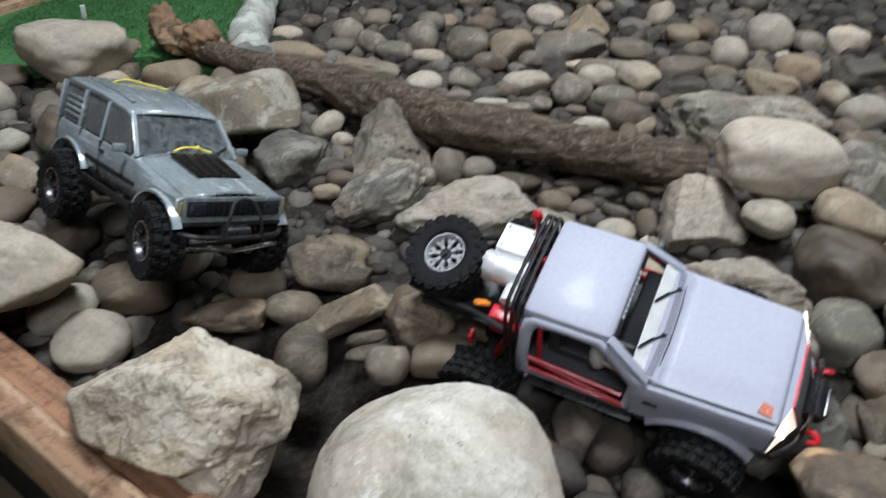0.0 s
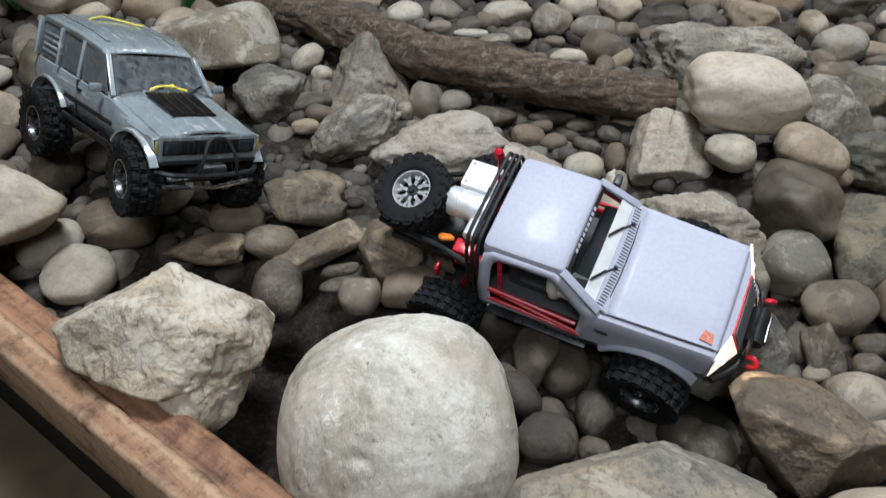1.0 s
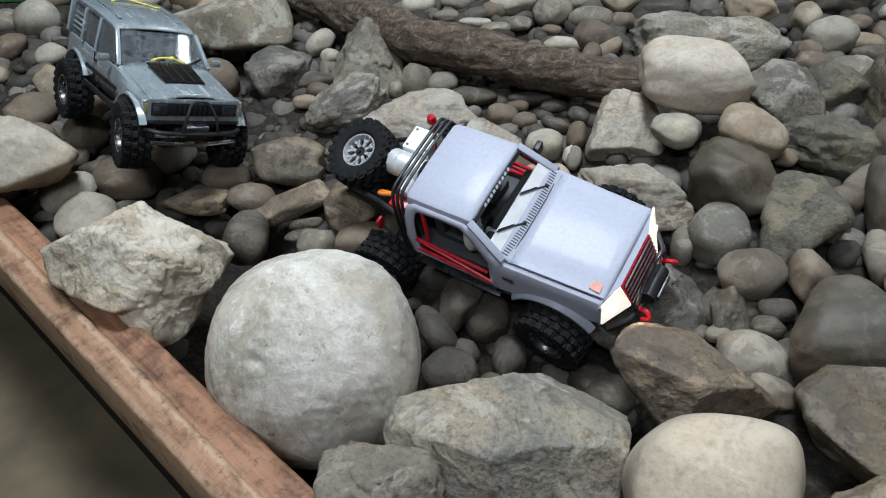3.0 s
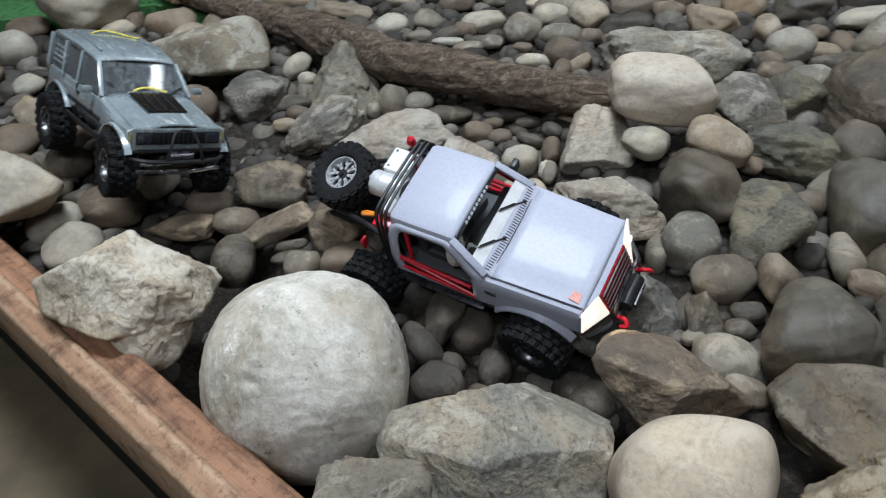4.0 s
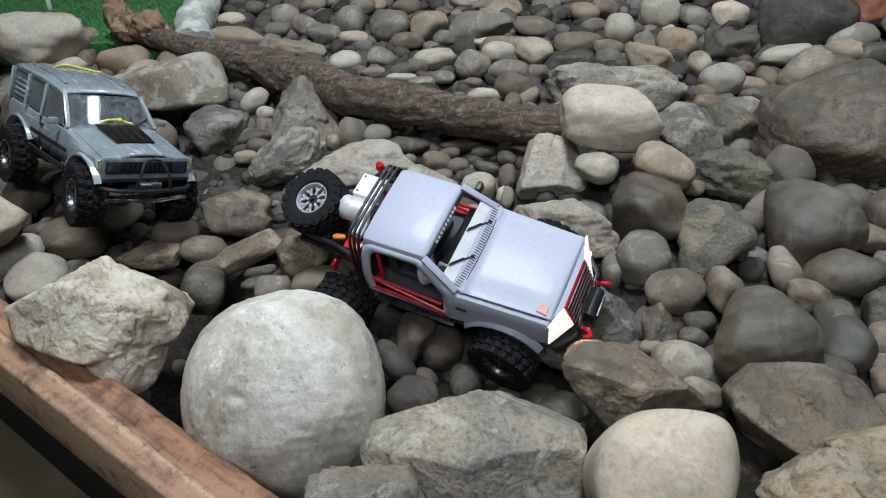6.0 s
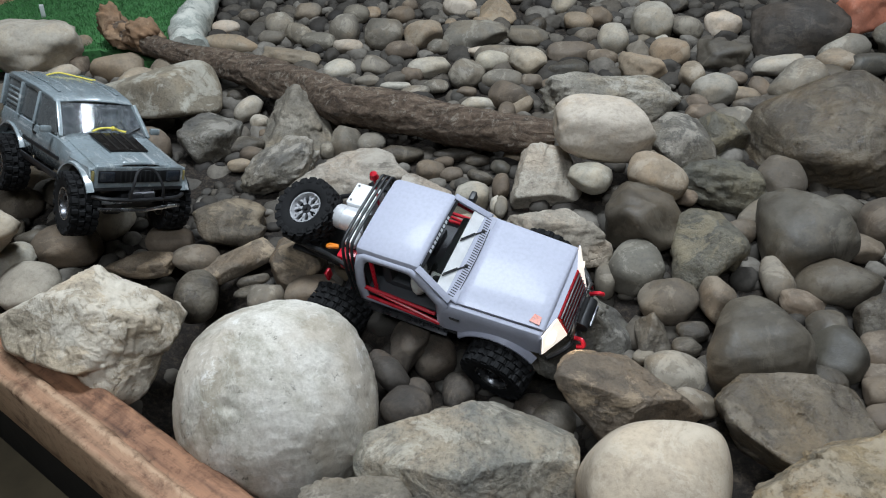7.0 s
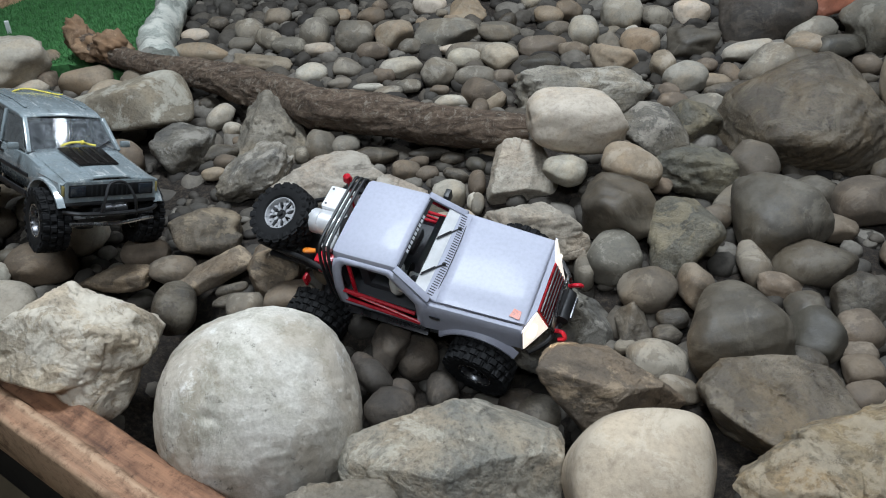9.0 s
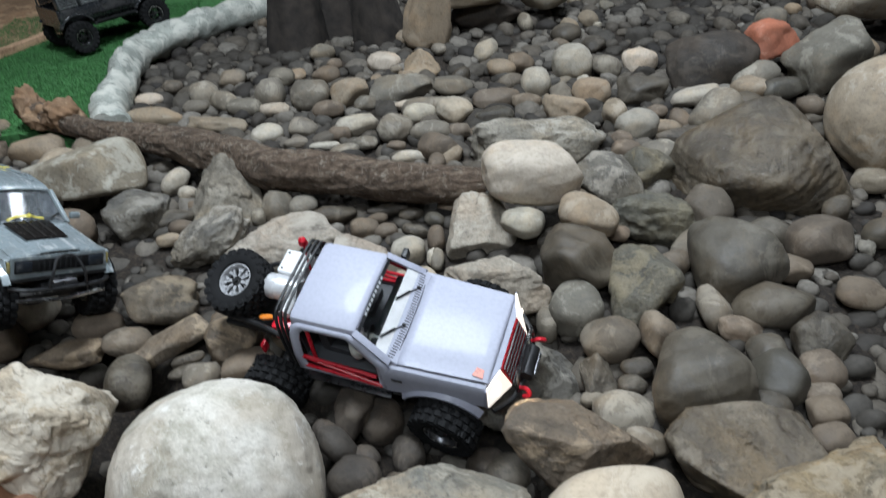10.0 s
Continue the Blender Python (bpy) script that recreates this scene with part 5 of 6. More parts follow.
stone(0.335, 1.442, -0.027, 0.041, 0.037, 0.029, -0, 8, -4, "c", "pale", 3, 1537)
stone(0.390, 1.400, -0.028, 0.015, 0.028, 0.022, -0, 8, -4, "c", "grey", 3, 1597)
stone(-0.272, 1.304, -0.029, 0.048, 0.037, 0.029, 0, -0, 3, "c", "brown", 4, 920)
stone(-0.201, 1.240, -0.030, 0.046, 0.033, 0.027, 0, -0, 3, "c", "brown", 3, 980)
stone(-0.565, 1.232, -0.027, 0.058, 0.042, 0.033, -1, -11, 13, "c", "pale", 4, 590)
stone(-0.296, 1.226, -0.031, 0.074, 0.031, 0.025, 0, -0, 3, "a", "umber", 4, 875)
stone(-0.039, 1.121, -0.030, 0.034, 0.034, 0.027, 0, -0, 3, "c", "grey", 3, 1140)
stone(0.235, 1.402, -0.020, 0.066, 0.052, 0.048, 4, 8, -28, "a", "palerock", 4, 1702)
stone(0.345, 1.322, -0.030, 0.046, 0.030, 0.030, 0, 4, -12, "a", "pale", 4, 1711)
# One more gap stone with that shadow put into its tone.
stone(0.427, 0.941, -0.136, 0.037, 0.035, 0.028, 0, -0, 7, "c", "coal_and_shade", 4, 1510)

# ---- model trucks: shared pieces ----
def arch(x, centre, hub_z, r, low):
    """Lower edge of a wing: the wheel arch, or the sill."""
    d = abs(x - centre)
    return max(low, hub_z + math.sqrt(r * r - d * d)) if d < r else low


def spaced(x0, x1, n, extra=()):
    return sorted({round(x0 + (x1 - x0) * i / n, 5) for i in range(n + 1)} | set(extra))


def strut(p, q, w, t, bm=None):
    """A flat bar from p to q, w wide and t thick."""
    bm = bm or bmesh.new()
    p, q = Vector(p), Vector(q)
    d = (q - p).normalized()
    side = d.cross(Vector((0, 0, 1)))
    side = side.normalized() if side.length > 0.05 else Vector((0, 1, 0))
    turn = Matrix((d, side, d.cross(side))).transposed().to_4x4()
    return box((p + q) / 2, ((q - p).length, t, w), min(w, t) * 0.3, bm, turn)


def axle(parent, x, z0, z1, half=0.095, red=False):
    bm = tube([(x, -half, z0), (x, half, z1)], 0.009, 10)
    box((x, -0.025, (z0 + z1) / 2), (0.036, 0.034, 0.034), 0.009, bm)
    part("axle", bm, M["red_metal"] if red else M["black"], parent, "red axle with diff housing" if red else "")


def flare(parent, x, y, z, r, mat, s, out=0.008):
    pts = [(x + r * math.cos(a), y + s * 0.004, z + r * math.sin(a)) for a in (math.pi * (0.17 + 0.66 * k / 14) for k in range(15))]
    bm = bmesh.new()
    rows = [[(px + (px - x) * 0.0, y - s * 0.008, pz), (px + (px - x) * 0.04, y + s * out, pz + (pz - z) * 0.03), (px + (px - x) * 0.10, y + s * out, pz + (pz - z) * 0.08),
             (px + (px - x) * 0.18, y - s * 0.004, pz + (pz - z) * 0.14)] for px, _, pz in pts]
    loft(rows, bm, True)
    for e in (0, -1):
        bm.faces.new([v for v in bm.verts if any((v.co - Vector(q)).length < 1e-6 for q in rows[e])])
    return part("wheel_flare", bm, mat, parent)


# ---- the grey four-door truck ----
def grey_truck(name, label, at, paint, rope=True):
    top = base(name, label, "toy truck", at, "model trucks")
    xs = spaced(-0.212, 0.2, 44)
    hub = 0.07

    def side(s, x):
        t = min(max((x - 0.062) / 0.138, 0), 1)
        w = 0.088 + (0.0 if x < 0.06 else -0.003 * t)
        low = max(arch(x, 0.147, hub, 0.068, 0.103), arch(x, -0.155, hub, 0.068, 0.103))
        ztop = 0.170 - 0.020 * t
        k = min(low, 0.143)
        return [(x, s * (w - 0.002), k), (x, s * (w + 0.003), max(k + 0.004, 0.128)), (x, s * (w + 0.004), 0.147), (x, s * w, ztop - 0.006), (x, s * (w - 0.009), ztop)]

    for s in (-1, 1):
        shell("body_side", loft([side(s, x) for x in xs]), paint, top)
        for cx in (0.147, -0.155):
            flare(top, cx, s * 0.089, hub, 0.067, paint, s, 0.0065)
    hood = [[(x, y, 0.1705 - 0.020 * ((x - 0.06) / 0.14) + 0.006 * (1 - (y / 0.08) ** 2) + (0.003 if abs(y) < 0.034 else 0)) for y in (-0.079, -0.075, -0.06, -0.036, -0.033, -0.015, 0, 0.015, 0.033, 0.036, 0.06, 0.075, 0.079)]
            for x in spaced(0.058, 0.2, 8)]
    hood.append([(0.204, y * 0.995, z - 0.004) for x, y, z in hood[-1]])
    shell("hood", loft(hood), paint, top)
    part("hood_vent", slab([(0.074, -0.040, 0.1788), (0.158, -0.036, 0.1668), (0.158, 0.036, 0.1668), (0.074, 0.040, 0.1788)], 0.003, None, 0.001), M["vent_black"], top, "glossy black vent panel on the hood")
    for y in (-0.018, 0.0, 0.018):
        part("vent_rib", strut((0.078, y, 0.1803), (0.155, y, 0.1690), 0.002, 0.004), M["panel_dark"], top)
    # rear and cabin floor
    part("tailgate", slab([(-0.212, -0.088, 0.103), (-0.212, 0.088, 0.103), (-0.214, 0.086, 0.17), (-0.214, -0.086, 0.17)], 0.004), paint, top)
    part("cabin_floor", box((-0.075, 0, 0.135), (0.265, 0.165, 0.03), 0.004), M["interior"], top)
    for x in (-0.02, -0.11):
        for y in (-0.04, 0.04):
            part("seat", box((x - 0.02, y, 0.175), (0.014, 0.05, 0.06), 0.005), M["interior"], top)
    # roof
    roof = []
    for x in spaced(-0.212, 0.014, 12):
        e = 0.004 if -0.2 < x < 0.006 else 0.0
        zr = 0.2235 + 0.010 * min(1, (0.014 - x) / 0.09) + e
        roof.append([(x, y * (0.074 + 0.006 * min(1, (0.014 - x) / 0.1)), zr + dz) for y, dz in ((-1.0, -0.012), (-0.985, -0.004), (-0.94, 0), (-0.5, 0.003), (0, 0.004), (0.5, 0.003), (0.94, 0), (0.985, -0.004), (1.0, -0.012))])
    shell("roof", loft(roof), paint, top, 0.003)
    for y in (-0.055, -0.03, 0.03, 0.055):
        part("roof_rib", strut((-0.078, y, 0.2408), (-0.022, y, 0.2350), 0.0016, 0.006, strut((-0.19, y, 0.2408), (-0.076, y, 0.2408), 0.0016, 0.006)), paint, top)
    # pillars
    def pt(x, s, k):
        """A point on the glasshouse side: k 0 at the waist, 1 at the roof."""
        return (x, s * (0.088 + (-0.010 - 0.004 * max(0, (x + 0.1) / 0.11)) * k), 0.168 + (0.055 + 0.006 * min(1, (0.014 - x) / 0.09)) * k)
    for s in (-1, 1):
        part("front_pillar", strut((0.062, s * 0.083, 0.168), (0.013, s * 0.0715, 0.222), 0.009, 0.008), paint, top)
        for x0, x1, w in ((-0.045, -0.05, 0.010), (-0.122, -0.126, 0.014), (-0.206, -0.21, 0.016)):
            part("door_pillar", strut(pt(x0, s, 0), pt(x1, s, 1), w, 0.006), paint, top)
        for x0, x1, x2, x3 in ((-0.04, 0.05, 0.008, -0.045), (-0.116, -0.051, -0.055, -0.119), (-0.199, -0.129, -0.133, -0.202)):
            pane = part("side_window", slab([pt(x0, s * 0.985, 0.03), pt(x1, s * 0.985, 0.03), pt(x2, s * 0.985, 0.95), pt(x3, s * 0.985, 0.95)], 0.0015), M["glass_smoke"], top, "smoky scratched side window")
        for k in range(4):
            z = 0.2 + 0.16 * k
            a, b = pt(-0.195, s * 1.0, z), pt(-0.134, s * 1.0, z)
            part("window_louvre", strut(a, b, 0.0045, 0.003), paint, top)
        part("door_line", strut((-0.046, s * 0.0915, 0.108), (-0.046, s * 0.0905, 0.166), 0.0018, 0.002), M["black"], top)
        part("side_moulding", strut((-0.088, s * 0.0925, 0.131), (0.078, s * 0.0925, 0.131), 0.007, 0.003), M["black"], top)
        part("rock_slider", tube([(-0.09, s * 0.088, 0.092), (0.085, s * 0.088, 0.092)], 0.005), M["black"], top)
        part("step_bar", strut((-0.085, s * 0.096, 0.1), (0.08, s * 0.096, 0.1), 0.008, 0.004), M["black"], top)
        part("wing_mirror", box((0.046, s * 0.104, 0.178), (0.011, 0.019, 0.013), 0.004), paint, top)
        part("marker_lamp", box((0.2025, s * 0.0845, 0.134), (0.005, 0.004, 0.018), 0.0012), M["amber"], top, "dull yellowish corner marker lamp")
        part("door_handle", box((-0.035, s * 0.0925, 0.152), (0.014, 0.003, 0.004), 0.001), M["black"], top)
    part("windshield", slab([(0.0605, -0.0775, 0.1705), (0.0605, 0.0775, 0.1705), (0.0135, 0.066, 0.221), (0.0135, -0.066, 0.221)], 0.0015), M["glass_dark"], top, "scratched smoky windshield")
    part("windshield_surround", strut((0.0625, -0.08, 0.169), (0.0625, 0.08, 0.169), 0.005, 0.003), M["black"], top)
    for y in (-0.03, 0.035):
        part("wiper", tube([(0.066, y, 0.1725), (0.05, y + 0.036, 0.186)], 0.0012, 6), M["black"], top)
    # nose
    part("nose", slab([(0.201, -0.085, 0.112), (0.201, 0.085, 0.112), (0.203, 0.081, 0.151), (0.203, -0.081, 0.151)], 0.006, None, 0.0015), paint, top)
    part("grille_recess", box((0.2055, 0, 0.1335), (0.003, 0.152, 0.022), 0.001), M["rubber"], top, "black grille recess")
    for k in range(9):
        part("grille_slat", box((0.2075, -0.036 + 0.009 * k, 0.1335), (0.003, 0.0035, 0.021), 0.0008), M["rubber"], top)
    for s in (-1, 1):
        lamp = part("headlight", box((0.2072, s * 0.061, 0.1335), (0.004, 0.026, 0.018), 0.002), M["lens"], top, "square clear headlight, off")
    part("front_valance", box((0.200, 0, 0.110), (0.012, 0.17, 0.006), 0.002), M["black"], top)
    hoop = bent([(0.232, -0.032, 0.098), (0.236, -0.027, 0.125), (0.226, -0.014, 0.15), (0.224, 0.014, 0.15), (0.236, 0.027, 0.125), (0.232, 0.032, 0.098)], 0.0026)
    part("bumper_hoop", hoop, M["black"], top, "black bent tube hoop")
    part("bumper_bar", bent([(0.205, -0.085, 0.098), (0.226, -0.06, 0.098), (0.234, 0, 0.098), (0.226, 0.06, 0.098), (0.205, 0.085, 0.098)], 0.0038), M["black"], top)
    part("winch", lathe([(0.011, -0.02), (0.011, 0.02)], 14, "y", None, (0.215, 0, 0.1)), M["chrome_dark"], top)
    # running gear
    part("chassis", box((0, 0, 0.088), (0.4, 0.062, 0.024), 0.006), M["black"], top)
    axle(top, 0.147, 0.064, 0.064)
    axle(top, -0.155, 0.06, 0.06)
    part("steering_link", tube([(0.216, -0.078, 0.078), (0.222, 0.0, 0.074), (0.216, 0.074, 0.080)], 0.0034), M["steel"], top, "polished steering link")
    part("drag_link", tube([(0.212, -0.070, 0.088), (0.214, -0.015, 0.090)], 0.0032), M["steel"], top, "polished drag link")
    for x in (0.135, -0.14):
        for s in (-1, 1):
            part("shock_absorber", tube([(x, s * 0.06, 0.07), (x - 0.012, s * 0.05, 0.14)], 0.0065), M["chrome_dark"], top)
    for x, z, track in ((0.152, 0.069, 0.088), (-0.155, 0.060, 0.094)):
        for s in (-1, 1):
            wheel(top, pose(x, s * track, z, 0, 0, -7 if x > 0 else 0), False, "beadlock wheel with muddy block-tread tyre")
    if rope:
        part("roof_rope", bent([(-0.15, -0.03, 0.242), (-0.165, 0.0, 0.246), (-0.15, 0.03, 0.2435), (-0.13, 0.05, 0.242), (-0.14, 0.062, 0.241)], 0.0016), M["yellow"], top, "yellow rope lying on the roof")
        part("hood_rope", bent([(0.07, -0.03, 0.1815), (0.064, -0.012, 0.186), (0.066, 0.01, 0.187), (0.064, 0.022, 0.183), (0.07, 0.034, 0.1815)], 0.002), M["yellow"], top, "yellow rope at the foot of the windshield")
        part("rope_knot", lathe([(0.001, -0.004), (0.0042, -0.002), (0.0042, 0.002), (0.001, 0.004)], 8, "y", None, (0.066, 0.01, 0.187)), M["yellow"], top)
    return top


GREY_AT = frame_pose((-0.446, 1.350, 0.014), (0.735, -0.675, 0.058), (0.640, 0.662, -0.391))
grey_truck("grey_truck", "dusty blue-grey four-door model truck with a black hood vent", GREY_AT, M["grey_paint"])

# ---- the white cab truck with a tube frame back ----
def white_truck(at):
    top = base("white_truck", "glossy white two-door model truck with red tube doors", "toy truck", at, "model trucks")
    P = M["white_paint"]

    def lerp(a, b, t):
        return a + (b - a) * t

    def wing(s, x):
        t = min(max((x - 0.035) / 0.168, 0), 1)
        w, z = lerp(0.0965, 0.0895, t), lerp(0.1765, 0.170, t)
        low = arch(x, 0.128, 0.056, 0.070, lerp(0.098, 0.113, t))
        low = min(low, 0.140)
        return [(x, s * (w - 0.004), low), (x, s * (w + 0.001), low + 0.004), (x, s * (w + 0.001), z - 0.022), (x, s * w, z - 0.008), (x, s * (w - 0.004), z - 0.002), (x, s * (w - 0.010), z - 0.0005), (x, s * (w - 0.015), z - 0.0025)]

    for s in (-1, 1):
        shell("front_wing", loft([wing(s, x) for x in spaced(0.035, 0.203, 28)]), P, top)
        flare(top, 0.128, s * 0.0935, 0.056, 0.068, P, s)
    ys = (-1, -0.985, -0.93, -0.72, -0.68, -0.35, 0, 0.35, 0.68, 0.72, 0.93, 0.985, 1)
    hood = []
    for x in spaced(0.062, 0.2, 10):
        t = (x - 0.05) / 0.15
        hood.append([(x, k * lerp(0.0855, 0.0785, t), lerp(0.1785, 0.1735, t) + 0.0035 * (1 - k * k) + (0.0007 if abs(k) < 0.7 else 0) - (0.003 if abs(k) == 1 else 0)) for k in ys])
    hood.append([(0.2055, y * 0.99, z - 0.0018) for x, y, z in hood[-1]])
    shell("hood", loft(hood), P, top, 0.0025)
    part("hood_gap", strut((0.062, -0.0858, 0.1762), (0.2, -0.0792, 0.1704), 0.0004, 0.0007), M["panel_dark"], top)
    part("hood_rear_gap", tube([(0.0612 - 0.004 * (y / 0.08) ** 2, y, 0.1822 - 0.0028 * (y / 0.08) ** 2) for y in (-0.082, -0.06, -0.03, 0, 0.03, 0.06, 0.082)], 0.0007, 6), M["panel_dark"], top)
    # cowl with its row of slots
    part("cowl", slab([(0.062, -0.0858, 0.1775), (0.062, 0.0858, 0.1775), (0.0425, 0.0815, 0.1860), (0.0425, -0.0815, 0.1860)], 0.004, None, 0.001), P, top)
    slot = mesh_of(box((0, 0, 0), (0.0095, 0.0015, 0.0016)), M["black"], 0)
    for k in range(34):
        y = -0.078 + 0.156 * k / 33
        ob = new("vent_slot", slot)
        ob.parent = top
        x = 0.0545 - 0.004 * (y / 0.078) ** 2
        ob.matrix_basis = pose(x, y, 0.1775 + 0.436 * (0.062 - x) + 0.0019, 0, 23.6, 0)
    # white plate added for the dash seen through the lower glass, under two wipers
    part("windshield_base", slab([(0.0432, -0.0818, 0.1858), (0.0432, 0.0818, 0.1858), (0.0268, 0.0774, 0.2005), (0.0268, -0.0774, 0.2005)], 0.0024, None, 0.0008), M["white_plain"], top, "bright white plate over the foot of the windshield, for the dash")
    for y0, y1 in ((-0.020, -0.058), (0.052, 0.012)):
        arm = part("wiper", tube([(0.052, y0, 0.1845), (0.042, y0 + 0.35 * (y1 - y0), 0.1895), (0.029, y1, 0.2012)], 0.0015, 6), M["black"], top, "black wiper arm")
        part("wiper_blade", strut((0.042, y0 + 0.4 * (y1 - y0) + 0.004, 0.1905), (0.0295, y1 + 0.003, 0.2018), 0.0015, 0.002), M["rubber"], arm)
        part("wiper_pivot", lathe([(0.0032, 0.0), (0.0032, 0.004), (0.001, 0.006)], 10, "z", None, (0.052, y0, 0.1825)), M["black"], top)
    # roof and pillars
    roof = []
    for x, w, dz in ((-0.114, 0.069, -0.006), (-0.112, 0.0735, -0.002), (-0.106, 0.076, 0), (-0.06, 0.0765, 0.001), (-0.012, 0.0755, 0.001), (-0.004, 0.0745, -0.001), (0.0, 0.0735, -0.004)):
        roof.append([(x, k * w, 0.2305 + dz + d) for k, d in ((-1.02, -0.018), (-1.0, -0.007), (-0.965, -0.002), (-0.9, 0), (-0.45, 0.0018), (0, 0.0024), (0.45, 0.0018), (0.9, 0), (0.965, -0.002), (1.0, -0.007), (1.02, -0.018))])
    shell("roof", loft(roof), P, top, 0.003)
    for s in (-1, 1):
        # moulded cab side round the open doorway, leaning in above the waist
        def skin(x, z):
            return (x, s * (0.0960 - 0.0185 * min(max((z - 0.174) / 0.050, 0), 1)), z)
        outer = ((-0.117, 0.103), (-0.116, 0.150), (-0.114, 0.195), (-0.110, 0.216), (-0.098, 0.2225), (-0.060, 0.2235), (-0.012, 0.2230), (0.006, 0.2130), (0.030, 0.1930), (0.052, 0.1765), (0.047, 0.150), (0.043, 0.103))
        inner = ((-0.099, 0.113), (-0.099, 0.150), (-0.098, 0.190), (-0.096, 0.204), (-0.090, 0.2105), (-0.060, 0.2125), (-0.018, 0.2120), (-0.004, 0.2020), (0.014, 0.1870), (0.031, 0.1735), (0.030, 0.150), (0.027, 0.113))
        middle = [((a + c) / 2, (b + d) / 2) for (a, b), (c, d) in zip(outer, inner)]
        rows = [[skin(x, z) for x, z in outer], [(x, y + s * 0.0018, z) for x, y, z in (skin(*q) for q in middle)], [skin(x, z) for x, z in inner]]
        part("front_pillar", strut((0.051, s * 0.0858, 0.1795), (-0.004, s * 0.0735, 0.2265), 0.006, 0.012), P, top)
        shell("cab_side", loft(rows, None, True), P, top, 0.004)
        part("door_sill", strut((-0.112, s * 0.094, 0.106), (0.04, s * 0.0955, 0.101), 0.006, 0.006), M["black"], top)
        # red tube door
        part("door_tube", tube([(-0.101, s * 0.094, 0.147), (0.026, s * 0.0955, 0.138)], 0.0032), M["red"], top, "red door tube")
        part("door_tube", tube([(-0.103, s * 0.0945, 0.117), (0.032, s * 0.0965, 0.112)], 0.0032), M["red"], top, "red door tube")
        part("door_tube", tube([(-0.101, s * 0.0943, 0.145), (0.030, s * 0.0963, 0.114)], 0.0028), M["red"], top, "red diagonal door tube")
        part("cage_tube", tube([(-0.092, s * 0.070, 0.222), (-0.089, s * 0.083, 0.12)], 0.0035), M["red"], top, "red roll cage upright")
        part("cage_tube", tube([(-0.092, s * 0.070, 0.222), (-0.008, s * 0.068, 0.222), (0.028, s * 0.082, 0.18)], 0.0032), M["red"], top, "red roll cage rail")
        part("rock_slider", tube([(-0.115, s * 0.09, 0.088), (0.06, s * 0.09, 0.088)], 0.005), M["black"], top)
        part("side_guard", slab([(-0.105, s * 0.086, 0.088), (0.055, s * 0.086, 0.088), (0.045, s * 0.066, 0.056), (-0.095, s * 0.066, 0.056)], 0.003, None, 0.0008), M["black"], top, "dark guard plate below the door")
        part("slider_plate", box((-0.03, s * 0.098, 0.091), (0.15, 0.014, 0.003), 0.001), M["chrome_dark"], top)
    part("wing_mirror", box((0.012, 0.103, 0.193), (0.010, 0.018, 0.020), 0.003), M["black"], top)
    part("badge", box((0.062, -0.0985, 0.148), (0.018, 0.0015, 0.006), 0.0005), M["chrome_dark"], top)
    part("windshield", slab([(0.0272, -0.0774, 0.2002), (0.0272, 0.0774, 0.2002), (-0.004, 0.070, 0.2275), (-0.004, -0.070, 0.2275)], 0.0012), M["glass"], top, "clear windshield with sky reflection")
    part("windshield_band", slab([(0.0036, -0.0713, 0.2224), (0.0036, 0.0713, 0.2224), (-0.0022, 0.0695, 0.2276), (-0.0022, -0.0695, 0.2276)], 0.0012), M["black"], top, "black lettering band")
    for k in range(9):
        y = -0.040 + 0.0085 * k
        part("lettering", slab([(0.0032, y, 0.2236), (0.0032, y + 0.0055, 0.2236), (0.0002, y + 0.0065, 0.2263), (0.0002, y + 0.001, 0.2263)], 0.0006), M["print_grey"], top, "pale bar on the band")
    # nose
    for s in (-1, 1):
        panel = part("headlight_panel", slab([(0.2045, s * 0.0885, 0.1705), (0.2140, s * 0.048, 0.168), (0.2310, s * 0.046, 0.122), (0.2050, s * 0.0905, 0.117)][::s], 0.003, None, 0.0008), M["lamp_shell"], top, "lit warm-white headlight corner")
        part("lamp_lens", lathe([(0.010, 0), (0.0105, 0.001), (0.009, 0.0025), (0.004, 0.0035)], 20, "x", None, (0.2155, s * 0.068, 0.142)), M["lamp"], panel)
        part("corner_panel", slab([(0.2025, s * 0.0902, 0.1690), (0.2050, s * 0.0890, 0.1695), (0.2045, s * 0.0902, 0.116), (0.2015, s * 0.0902, 0.114)], 0.003, None, 0.0006), P, top)
        part("tow_hook", bent([(0.240, s * 0.043, 0.112), (0.254, s * 0.045, 0.118), (0.260, s * 0.05, 0.110), (0.250, s * 0.052, 0.104)], 0.0036), M["red"], top, "red tow hook")
    part("nose_panel", slab([(0.2045, -0.0785, 0.1712), (0.2045, 0.0785, 0.1712), (0.2145, 0.047, 0.1685), (0.2145, -0.047, 0.1685)], 0.002), P, top)
    part("grille", slab([(0.2150, -0.046, 0.1675), (0.2150, 0.046, 0.1675), (0.2305, 0.045, 0.122), (0.2305, -0.045, 0.122)], 0.004, None, 0.001), M["red_metal"], top, "red grille plate")
    for k in range(5):
        part("grille_bar", box((0.2322 - 0.0031 * k, 0, 0.126 + 0.009 * k), (0.003, 0.088, 0.0018), 0.0006), M["black"], top)
    part("bumper_hoop", bent([(0.240, -0.05, 0.115), (0.240, -0.04, 0.146), (0.238, 0, 0.154), (0.240, 0.04, 0.146), (0.240, 0.05, 0.115)], 0.003), M["chrome_dark"], top)
    part("bumper_bar", bent([(0.212, -0.09, 0.108), (0.238, -0.055, 0.106), (0.246, 0, 0.106), (0.238, 0.055, 0.106), (0.212, 0.09, 0.108)], 0.0045), M["black"], top)
